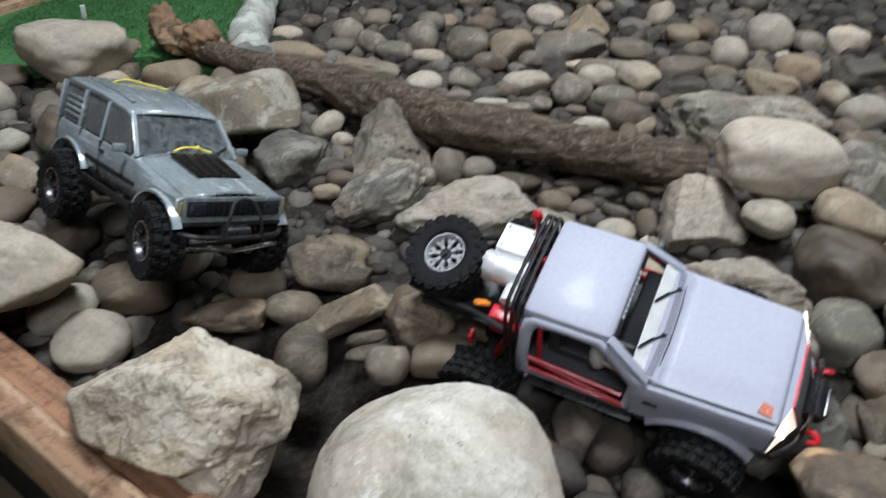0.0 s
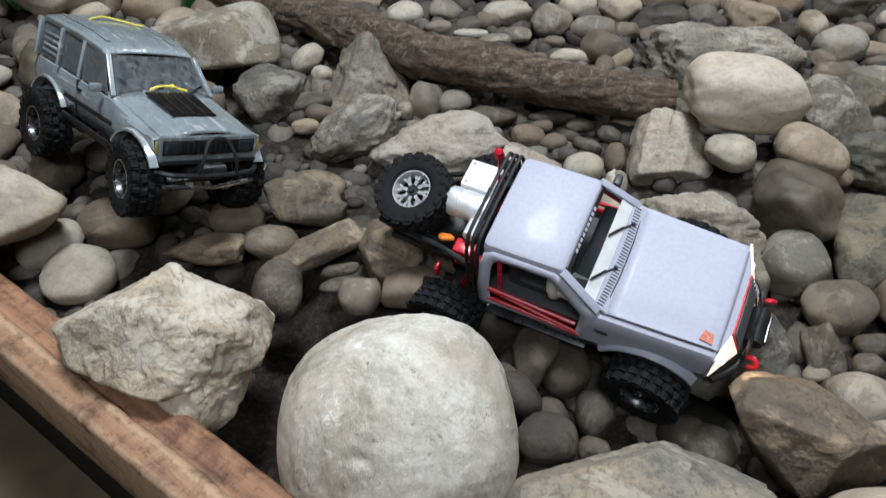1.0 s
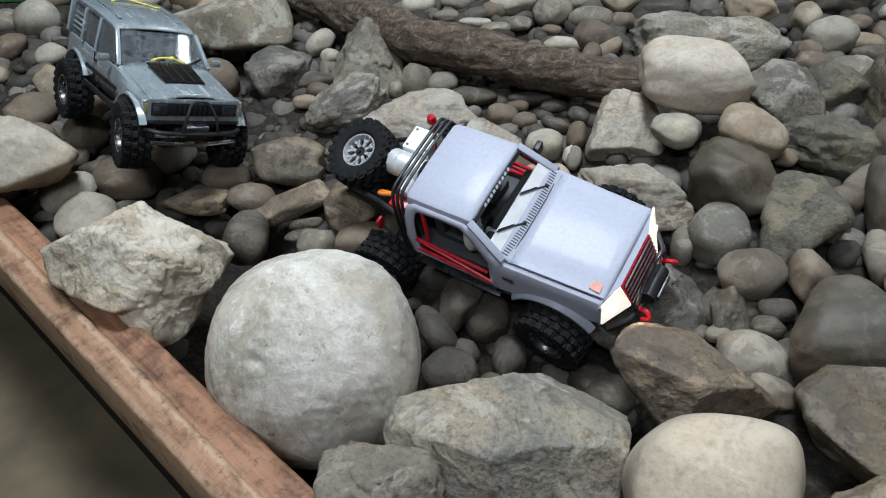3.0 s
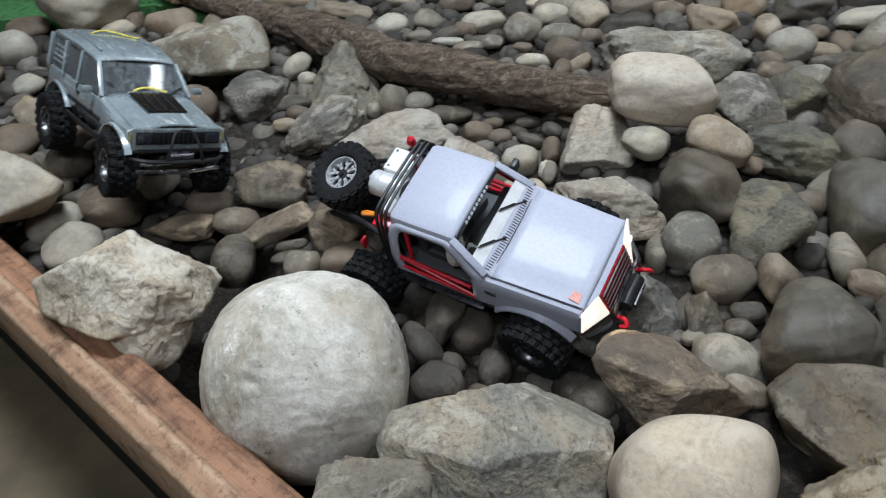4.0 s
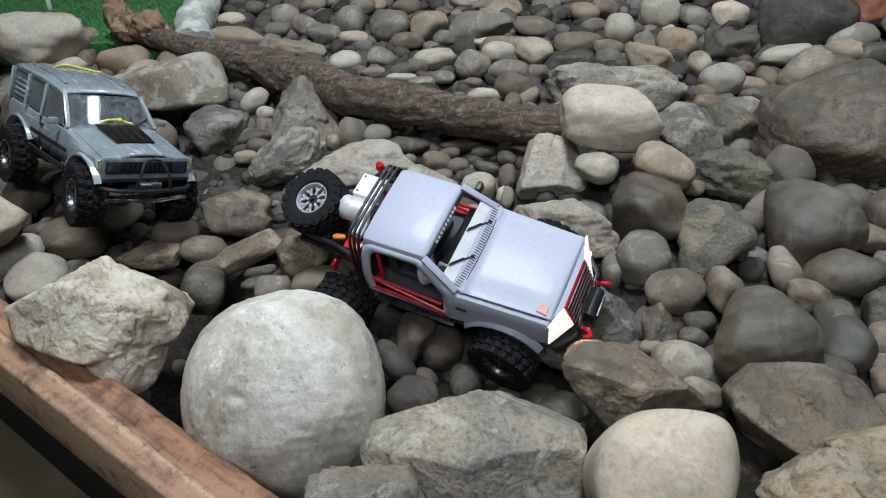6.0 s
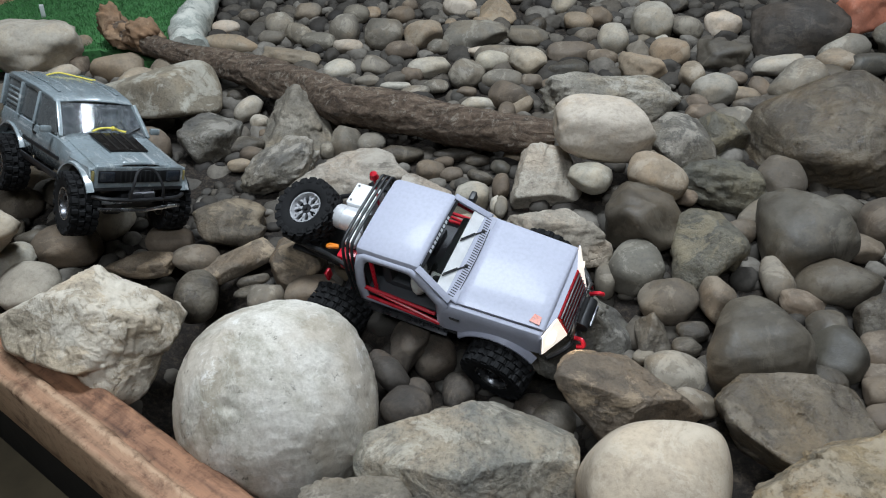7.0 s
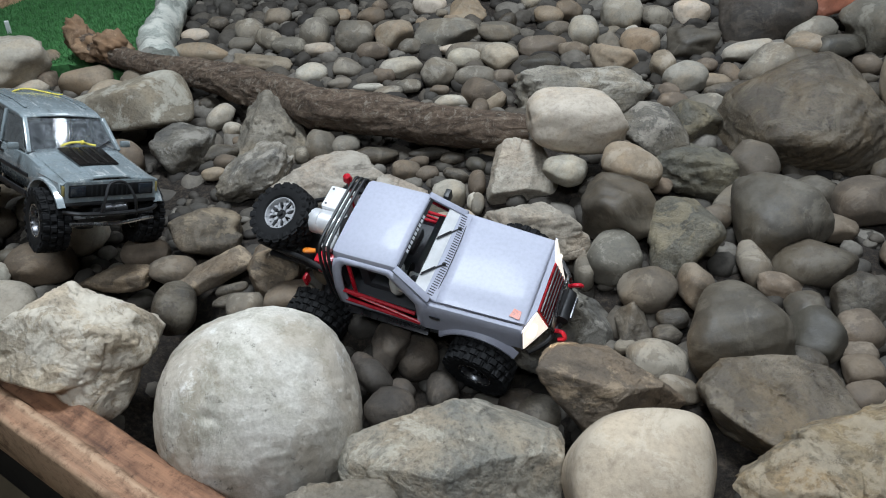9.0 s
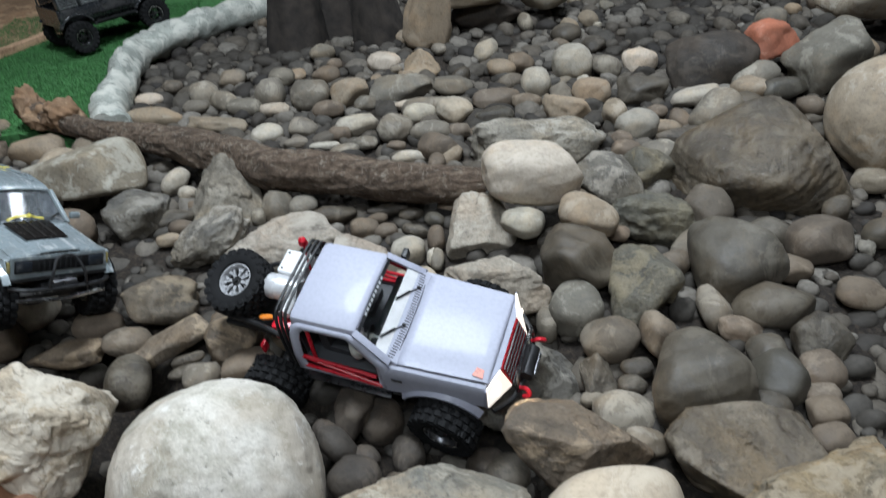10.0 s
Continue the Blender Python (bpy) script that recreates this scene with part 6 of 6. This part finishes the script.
    part("winch", lathe([(0.012, -0.026), (0.012, 0.026)], 16, "y", None, (0.246, 0, 0.120)), M["black"], top)
    part("fairlead", box((0.260, 0, 0.118), (0.004, 0.04, 0.012), 0.002), M["chrome_dark"], top)
    part("hood_sticker", slab([(0.178, -0.072, 0.1768), (0.195, -0.074, 0.1758), (0.194, -0.060, 0.1766), (0.182, -0.058, 0.1776)], 0.0008), M["sticker"], top, "small torn reddish sticker")
    # cab inside
    part("cab_tub", box((-0.035, 0, 0.113), (0.145, 0.165, 0.02), 0.004), M["interior"], top)
    part("dash", box((0.022, 0, 0.158), (0.034, 0.15, 0.036), 0.006), M["interior"], top)
    part("bulkhead", box((-0.108, 0, 0.15), (0.004, 0.15, 0.09), 0.001), M["interior"], top)
    for y in (-0.038, 0.04):
        part("seat", box((-0.075, y, 0.158), (0.018, 0.052, 0.075), 0.006), M["interior"], top)
        part("seat_base", box((-0.05, y, 0.128), (0.05, 0.052, 0.02), 0.005), M["interior"], top)
    part("steering_wheel", lathe([(0.013, -0.0015), (0.016, 0), (0.013, 0.0015)], 18, "x", None, (0.0, -0.04, 0.168)), M["black"], top)
    # tube back
    for k, x in enumerate((-0.119, -0.127, -0.135)):
        part("roll_hoop", bent([(x, -0.088, 0.10), (x, -0.086, 0.17), (x, -0.076, 0.222), (x, -0.05, 0.235), (x, 0.05, 0.235), (x, 0.076, 0.222), (x, 0.086, 0.17), (x, 0.088, 0.10)], 0.0027), M["black"], top, "black roll hoop")
    part("tie_knob", lathe([(0.002, 0), (0.008, 0.004), (0.006, 0.014), (0.001, 0.018)], 12, "z", None, (-0.148, 0.062, 0.226)), M["red"], top, "red tie-down knob")
    part("tie_strap", tube([(-0.148, 0.062, 0.23), (-0.145, 0.05, 0.17)], 0.002, 6), M["red"], top)
    for s in (-1, 1):
        part("bed_rail", bent([(-0.135, s * 0.08, 0.165), (-0.19, s * 0.066, 0.160), (-0.262, s * 0.05, 0.135), (-0.3, s * 0.04, 0.125)], 0.0042), M["black"], top)
        part("bed_stay", tube([(-0.25, s * 0.053, 0.138), (-0.19, s * 0.045, 0.09)], 0.0035), M["black"], top)
        part("tail_lamp", box((-0.19, s * 0.078, 0.110), (0.006, 0.014, 0.022), 0.002), M["red"], top, "red tail lamp block")
    part("rear_crossbar", tube([(-0.3, -0.042, 0.125), (-0.3, 0.042, 0.125)], 0.0042), M["black"], top)
    part("bed_floor", box((-0.2, 0, 0.104), (0.165, 0.1, 0.006), 0.002), M["black"], top)
    part("air_tank", lathe([(0.004, -0.205), (0.018, -0.204), (0.0215, -0.199), (0.0215, -0.186), (0.0205, -0.185), (0.0205, -0.182), (0.0215, -0.181), (0.0215, -0.15), (0.019, -0.141), (0.004, -0.14)], 26, "x", None, (0, 0.004, 0.172)), M["alloy"], top, "bright metal air tank")
    box_part = part("equipment_box", box((-0.172, 0.052, 0.165), (0.05, 0.046, 0.034), 0.003), M["white_plain"], top, "white equipment box with screws")
    for dx in (-0.018, 0.018):
        for dy in (-0.016, 0.016):
            part("screw", lathe([(0.0022, 0), (0.0022, 0.0012)], 8, "z", None, (-0.172 + dx, 0.052 + dy, 0.182)), M["chrome_dark"], box_part)
    part("servo_box", box((-0.152, -0.056, 0.145), (0.032, 0.022, 0.04), 0.004), M["red"], top, "red servo box")
    part("yellow_loop", bent([(-0.172, -0.05, 0.165), (-0.186, -0.058, 0.170), (-0.192, -0.048, 0.158), (-0.18, -0.042, 0.152)], 0.0034), M["orange"], top, "orange cable loop")
    part("white_bottle", lathe([(0.003, -0.014), (0.010, -0.013), (0.010, 0.012), (0.004, 0.016)], 16, "y", None, (-0.15, -0.032, 0.175)), M["white_plain"], top)
    # running gear
    part("chassis", box((0.0, 0, 0.088), (0.38, 0.06, 0.022), 0.005), M["black"], top)
    part("skid_plate", box((0, 0, 0.07), (0.1, 0.07, 0.016), 0.006), M["chrome_dark"], top)
    axle(top, 0.138, 0.06, 0.06)
    axle(top, -0.172, 0.046, 0.068)
    for x, xt in ((0.14, 0.12), (-0.158, -0.13)):
        for s in (-1, 1):
            part("shock_absorber", tube([(x, s * 0.062, 0.06), (xt, s * 0.058, 0.145)], 0.007), M["red_metal"], top, "red coil-over shock")
    for x, y, z, a in ((0.138, -0.116, 0.064, -6), (0.138, 0.113, 0.060, -6), (-0.172, -0.108, 0.043, 0), (-0.172, 0.108, 0.072, 0)):
        wheel(top, pose(x, y, z, 0, 0, a), False, "black-rimmed wheel with chunky block-tread tyre")
    wheel(top, frame_pose((-0.254, -0.004, 0.168), (0.98, 0.0, 0.15), (-0.12, -0.22, 0.97)), True, "spare wheel with pale spoked rim lying on the tube back", "spare_wheel")
    return top


WHITE_AT = frame_pose((0.292, 1.145, -0.068), (0.912, -0.402, -0.085), (0.405, 0.850, 0.335))
white_truck(WHITE_AT)


def headlight_beam(y):
    """Warm light thrown by a headlight that is on."""
    data = bpy.data.lights.new("headlight_beam", "SPOT")
    data.energy, data.color, data.spot_size, data.spot_blend, data.shadow_soft_size = 0.28, (1.0, 0.84, 0.60), radians(80), 0.9, 0.012
    ob = new("headlight_beam", data)
    ob.matrix_basis = WHITE_AT @ pose(0.236, y, 0.142, 0, -68, 0)


for y_ in (-0.068, 0.068):
    headlight_beam(y_)


def driver():
    """Plain seated doll."""
    bm = bmesh.new()
    for c, s in (((0, 0, 0.03), (0.022, 0.034, 0.05)), ((0.004, 0, 0.072), (0.021, 0.02, 0.026)), ((0.028, 0.014, 0.036), (0.045, 0.011, 0.012)), ((0.028, -0.014, 0.036), (0.045, 0.011, 0.012))):
        bmesh.ops.create_uvsphere(bm, u_segments=14, v_segments=9, radius=0.62, matrix=Matrix.Translation(c) @ Matrix.Diagonal((*s, 1)))
    return thing("driver_doll", bm, M["figure"], "small pale plain seated driver doll in the white truck cab", "doll", WHITE_AT @ pose(-0.014, -0.060, 0.133), "", "", 60)


driver()

# ---- log, lawn and far edge ----
def log():
    path = [(0.519, 1.599, 0.03), (0.429, 1.612, 0.03), (0.302, 1.665, 0.03), (0.167, 1.725, 0.03), (0.024, 1.789, 0.03), (-0.141, 1.922, 0.03), (-0.319, 2.046, 0.03), (-0.509, 2.152, 0.03), (-0.63, 2.244, 0.03), (-0.737, 2.326, 0.032)]
    girth = [0.034, 0.041, 0.046, 0.050, 0.053, 0.051, 0.042, 0.030, 0.034, 0.038]
    p = [Vector(q) for q in path]
    fine = []
    for i in range(len(p) - 1):
        for k in range(34):
            fine.append(p[i].lerp(p[i + 1], k / 34))
    fine.append(p[-1])
    n, rows, up = 72, [], Vector((0, 0, 1))
    for i, q in enumerate(fine):
        d = (fine[min(i + 8, len(fine) - 1)] - fine[max(i - 8, 0)]).normalized()
        side = d.cross(up).normalized()
        u2 = side.cross(d)
        t = i / (len(fine) - 1)
        j = min(int(t * 9), 8)
        r0 = girth[j] + (girth[j + 1] - girth[j]) * (t * 9 - j)
        row = []
        for k in range(n):
            a = 2 * math.pi * k / n
            w = side * math.cos(a) + u2 * math.sin(a)
            r = r0 * (1 + 0.17 * noise.noise(q * 6 + w * 0.8) + 0.10 * noise.noise(q * 18 + w * 2.6) + 0.05 * noise.noise(q * 50 + w * 7) + 0.05 * abs(noise.noise(q * 30 + w * 6)) + 0.03 * noise.noise(q * 110 + w * 14))
            row.append(q + w * r)
        rows.append(row)
    bm = loft(rows, None, True)
    for e in (0, -1):
        c = bm.verts.new(sum((Vector(q) for q in rows[e]), Vector()) / n)
        bm.verts.ensure_lookup_table()
        ring = [bm.verts[(0 if e == 0 else len(rows) - 1) * n + k] for k in range(n)]
        for k in range(n):
            bm.faces.new((ring[k], ring[(k + 1) % n], c))
    ob = thing("log", bm, M["bark"], "long dark driftwood log with flaking bark lying across the stones", "log", None, "", "", 60)
    rng = np.random.default_rng(8)
    for x, y, z, sx, sy, sz, s in ((-0.755, 2.335, 0.055, 0.040, 0.036, 0.055, 1), (-0.625, 2.245, 0.050, 0.052, 0.045, 0.042, 2), (-0.69, 2.29, 0.035, 0.06, 0.045, 0.036, 3)):
        v, f = ICO[4]
        r = 1 + 0.22 * lumps(v, rng, 3, 2.4) + 0.13 * lumps(v, rng, 4, 7.0) + 0.06 * lumps(v, rng, 3, 19.0)
        kn = new("root_knob", mesh_from(v * r[:, None] * (sx, sy, sz) + (x, y, z), f, M["root"]))
        kn.parent = ob
        tagged(kn, "knobbly orange-brown root end")


log()


EDGE = [(-0.491, 2.202), (-0.544, 2.369), (-0.559, 2.527), (-0.575, 2.68), (-0.60, 2.80), (-0.595, 2.93), (-0.535, 3.07), (-0.44, 3.2), (-0.32, 3.32), (-0.17, 3.42)]


def edge_x(y):
    """Border between turf and stones."""
    return np.interp(y, [q[1] for q in EDGE], [q[0] for q in EDGE])


def lawn():
    bm = bmesh.new()
    pts = EDGE + [(0.2, 3.75), (0.2, 5.2), (-2.2, 5.2), (-2.9, 3.0), (-2.2, 2.2), (-1.2, 2.22), (-0.8, 2.30), (-0.65, 2.20)]
    up = [bm.verts.new((x, y, -0.012)) for x, y in pts]
    lo = [bm.verts.new((x, y, -0.05)) for x, y in pts]
    bm.faces.new(up)
    for i in range(len(pts)):
        j = (i + 1) % len(pts)
        bm.faces.new((up[i], lo[i], lo[j], up[j]))
    structure("lawn", bm, M["turf"], "bright green artificial turf patch", "turf", None, 0)
    rng = np.random.default_rng(6)
    n = 40000
    x, y = rng.uniform(-1.35, -0.5, n), rng.uniform(2.2, 3.7, n)
    ok = (x < edge_x(y)) & (y > 2.3 - 0.15 * (x + 0.8))
    x, y = x[ok], y[ok]
    h, a, b = rng.uniform(0.007, 0.016, len(x)), rng.uniform(0, 6.28, len(x)), rng.uniform(-0.008, 0.008, (2, len(x)))
    w = 0.0013
    z = np.full(len(x), -0.013)
    v = np.stack([np.stack([x - w * np.cos(a), y - w * np.sin(a), z], 1), np.stack([x + w * np.cos(a), y + w * np.sin(a), z], 1), np.stack([x + b[0], y + b[1], z + h], 1)], 1).reshape(-1, 3)
    me = bpy.data.meshes.new("grass")
    me.from_pydata(v.tolist(), [], [[3 * i, 3 * i + 1, 3 * i + 2] for i in range(len(x))])
    me.materials.append(M["turf"])
    tagged(new("grass_blades", me), "short green artificial grass blades", "grass", "", "stuff")


lawn()


def edging():
    """Pale rough log-shaped lawn edging."""
    path = [(x, y, 0.008) for x, y in EDGE]
    p = [Vector(q) for q in path]
    fine = [p[i].lerp(p[i + 1], k / 10) for i in range(len(p) - 1) for k in range(10)] + [p[-1]]
    rows, n = [], 24
    for i, q in enumerate(fine):
        d = (fine[min(i + 3, len(fine) - 1)] - fine[max(i - 3, 0)]).normalized()
        side = d.cross(Vector((0, 0, 1))).normalized()
        rows.append([q + (side * math.cos(a) * 0.048 + Vector((0, 0, 1)) * math.sin(a) * 0.056) * (1 + 0.30 * noise.noise(q * 8 + side * math.cos(a) * 1.5) + 0.25 * abs(noise.noise(q * 21 + Vector((0, 0, a * 1.2)))) + 0.10 * noise.noise(q * 60 + Vector((0, 0, a * 2))))
                     for a in (2 * math.pi * k / n for k in range(n))])
    bm = loft(rows, None, True)
    bm.verts.ensure_lookup_table()
    bm.faces.new([bm.verts[k] for k in range(n)])
    bm.faces.new([bm.verts[(len(rows) - 1) * n + k] for k in range(n)])
    thing("lawn_edging", bm, M["edging"], "pale bluish-white rough curved edging round the turf", "edging", None, "", "", 60)


edging()
# peg on the turf, far kerb strip and brown floor beyond
thing("turf_peg", box((0, 0, 0.02), (0.014, 0.008, 0.05), 0.002), M["white_plain"], "small white plastic peg stuck in the turf", "peg", pose(-1.12, 2.62, -0.012, 8, 6, 20))
strip_turn = Matrix.Translation((-1.12, 3.22, 0)) @ Matrix.Rotation(math.atan2(0.24, 0.13), 4, "Z")
structure("far_strip", rough_timber(2.2, 0.03, 0.05, 9, 30), M["timber_pale"], "pale timber strip behind the turf", "timber", strip_turn @ pose(0, 0, 0.02))
structure("brown_path", box((-0.1, 0.55, -0.03), (2.4, 1.0, 0.04), 0.003), M["root"], "brown matting beyond the timber strip", "matting", strip_turn)
grey_truck("black_truck", "black model truck parked on the green turf", frame_pose((-0.765, 3.20, 0.0), (0.72, 0.69, 0), (-0.69, 0.72, 0)), M["black_paint"], False)


def stump(x, y, r, h, seed, lean):
    """Dark weathered stump with ridged sides."""
    rows, n = [], 40
    for j in range(16):
        t = j / 15
        q = Vector((x + lean * t * h, y, -0.06 + t * (h + 0.06)))
        row = []
        for k in range(n):
            a = 2 * math.pi * k / n
            w = Vector((math.cos(a), math.sin(a), 0))
            rr = r * (1.25 - 0.35 * min(1, t * 2)) * (1 + 0.14 * noise.noise(w * 2.6 + Vector((seed, 0, t * 0.8))) + 0.07 * noise.noise(w * 8 + Vector((seed, 0, t * 2))))
            row.append(q + w * rr)
        rows.append(row)
    bm = loft(rows, None, True)
    bm.verts.ensure_lookup_table()
    bm.faces.new([bm.verts[15 * n + k] for k in range(n)])
    bm.faces.new([bm.verts[k] for k in range(n)])
    thing("stump", bm, M["stump"], "dark weathered tree stump at the back of the bed", "stump", None, "stumps at the back", "", 60)


stump(-0.02, 3.02, 0.10, 0.42, 2, 0.05)
stump(0.30, 2.98, 0.085, 0.4, 5, -0.08)
stump(0.12, 3.2, 0.13, 0.5, 8, 0.0)
# rocks of the far edge
stone(0.455, 2.86, 0.06, 0.075, 0.07, 0.13, 5, 8, 20, "a", "tan", 4, 801)
stone(0.66, 2.98, 0.10, 0.17, 0.10, 0.07, -8, 4, 10, "a", "buff", 4, 802)
# Near-black rock added under the ledge for the dark opening there.
stone(0.70, 3.05, -0.01, 0.15, 0.10, 0.06, 0, 0, 0, "a", "coal_and_shade", 4, 803)
stone(0.95, 3.05, 0.05, 0.10, 0.09, 0.08, 0, 10, 40, "c", "pale", 4, 804)
stone(1.47, 2.3, 0.05, 0.085, 0.075, 0.06, 0, 6, 15, "a", "red", 4, 805)
stone(1.6, 2.14, 0.03, 0.13, 0.1, 0.1, 12, -14, 20, "a", "grey", 4, 806)
stone(1.50, 1.66, 0.05, 0.16, 0.15, 0.15, 0, 0, 30, "c", "buff", 5, 807)
stone(1.98, 2.5, 0.10, 0.22, 0.16, 0.12, 0, 10, 20, "a", "cream", 4, 808)
stone(1.40, 1.28, 0.0, 0.12, 0.10, 0.08, 0, 10, 50, "c", "grey", 4, 809)
stone(1.52, 1.40, 0.0, 0.10, 0.09, 0.08, 0, 10, 80, "c", "slate", 4, 810)

# ---- stones that fill the rest of the bed ----
def in_bed(x, y, gap=0.05):
    side = (Vector((x, y, 0)) - KERB).dot(-OUT)
    return side > gap and not (y > 2.2 and x < edge_x(y) + 0.05)


def near_edge(x, y):
    """Distance from the kerb, beside the deep gaps between the large rocks."""
    return (Vector((x, y, 0)) - KERB).dot(-OUT) + (0.5 if x < -0.27 else 0.0) - (0.22 if x > 0.8 and y < 1.45 else 0.0)


def fill_stones(count, low, high, seed, near, area=(-1.2, 2.4, 0.4, 4.0), tones=("grey", "grey", "brown", "brown", "pale", "buff", "dark", "slate", "tan")):
    rng = random.Random(seed)
    made = tries = 0
    while made < count and tries < 40000:
        tries += 1
        x, y, r = rng.uniform(area[0], area[1]), rng.uniform(area[2], area[3]), rng.uniform(low, high)
        if near_edge(x, y) < 0.48 or not in_bed(x, y, r + 0.05) or math.hypot(x - 0.44, y - 0.98) < 0.13:
            continue
        if any((x - a) ** 2 + (y - b) ** 2 < (near * (r + c)) ** 2 for a, b, c in PLACED):
            continue
        sz = r * rng.uniform(0.5, 0.8)
        stone(x, y, ground_height(x, y) + 0.5 * sz, r, r * rng.uniform(0.65, 0.95), sz, rng.uniform(-18, 18), rng.uniform(-18, 18), rng.uniform(0, 180),
              rng.choice("ccccca"), rng.choice(tones), 3, 3000 + made)
        made += 1


fill_stones(30, 0.042, 0.075, 18, 0.74, (-1.25, -0.42, 1.1, 2.26), ("brown", "brown", "tan", "buff", "grey", "pale"))
fill_stones(50, 0.036, 0.056, 8, 0.76)
fill_stones(46, 0.030, 0.052, 19, 0.70, (0.7, 1.7, 0.95, 2.0), ("dark", "brown", "slate", "grey", "brown"))
fill_stones(90, 0.024, 0.036, 9, 0.72)


def pebbles(count, seed):
    """Small stones between the large ones, past counting."""
    rng = np.random.default_rng(seed)
    shapes = [stone_shape("c", 2, 9000 + k) for k in range(12)]
    vs, fs, off, made = [], [], 0, 0
    near = np.array(PLACED)
    while made < count:
        x, y, r = rng.uniform(-1.2, 2.5), rng.uniform(0.4, 4.2), 0.012 + 0.024 * rng.uniform(0, 1) ** 1.3
        if not in_bed(x, y, r + 0.01):
            continue
        if near_edge(x, y) < 0.46 and rng.uniform() < 0.93:
            made += 0.02
            continue
        gap = np.hypot(near[:, 0] - x, near[:, 1] - y) - 0.62 * near[:, 2]
        if gap.min() < 0.1 * r:
            continue
        v, f = shapes[int(rng.integers(12))]
        turn = np.array(Euler(rng.uniform(-0.4, 0.4, 2).tolist() + [float(rng.uniform(0, 6.28))]).to_matrix())
        vs.append((v * (r, r * rng.uniform(0.6, 0.95), r * rng.uniform(0.5, 0.8))) @ turn.T + (x, y, ground_height(x, y) + rng.uniform(-0.8, -0.1) * r))
        fs += [[i + off for i in q] for q in f]
        off += len(v)
        made += 1
    me = mesh_from(np.concatenate(vs), fs, SHADED_PEBBLE)
    return tagged(new("pebbles", me), "small mixed grey and brown pebbles filling the gaps", "pebbles", "", "stuff")


def under_stones(count, seed):
    """The lower layer of river stones that shows through the gaps, past counting."""
    rng = np.random.default_rng(seed)
    shapes = [stone_shape("c", 3, 9500 + k) for k in range(16)]
    vs, fs, off, made, spots = [], [], 0, 0, []
    while made < count:
        x, y, r = rng.uniform(-1.2, 1.9), rng.uniform(0.5, 3.4), rng.uniform(0.026, 0.052)
        if near_edge(x, y) < 0.50 or not in_bed(x, y, r + 0.01) or any((x - a) ** 2 + (y - b) ** 2 < (0.75 * (r + c)) ** 2 for a, b, c in spots):
            made += 0.02
            continue
        spots.append((x, y, r))
        v, f = shapes[int(rng.integers(16))]
        turn = np.array(Euler(rng.uniform(-0.4, 0.4, 2).tolist() + [float(rng.uniform(0, 6.28))]).to_matrix())
        vs.append((v * (r, r * rng.uniform(0.65, 0.95), r * rng.uniform(0.5, 0.75))) @ turn.T + (x, y, ground_height(x, y) + (0.5 * min(1.0, max(0.0, (y - 1.6) / 0.5)) - 0.65) * r))
        fs += [[i + off for i in q] for q in f]
        off += len(v)
        made += 1
    me = mesh_from(np.concatenate(vs), fs, SHADED_PEBBLE)
    return tagged(new("under_stones", me), "lower layer of brown and grey river stones", "stones", "", "stuff")


def shaded_pebble_material():
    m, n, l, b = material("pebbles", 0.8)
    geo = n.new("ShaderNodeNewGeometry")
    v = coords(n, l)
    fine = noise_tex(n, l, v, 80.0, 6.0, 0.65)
    # Grey and brown tones, darkened so the colour carries the shade of the gaps.
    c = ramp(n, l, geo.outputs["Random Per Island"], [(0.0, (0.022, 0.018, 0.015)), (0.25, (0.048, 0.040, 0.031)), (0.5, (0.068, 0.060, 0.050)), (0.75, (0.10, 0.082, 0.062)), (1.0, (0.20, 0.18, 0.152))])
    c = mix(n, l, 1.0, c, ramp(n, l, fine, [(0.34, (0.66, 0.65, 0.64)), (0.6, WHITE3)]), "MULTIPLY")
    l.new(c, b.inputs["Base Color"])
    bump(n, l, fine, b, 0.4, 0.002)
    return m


SHADED_PEBBLE = shaded_pebble_material()
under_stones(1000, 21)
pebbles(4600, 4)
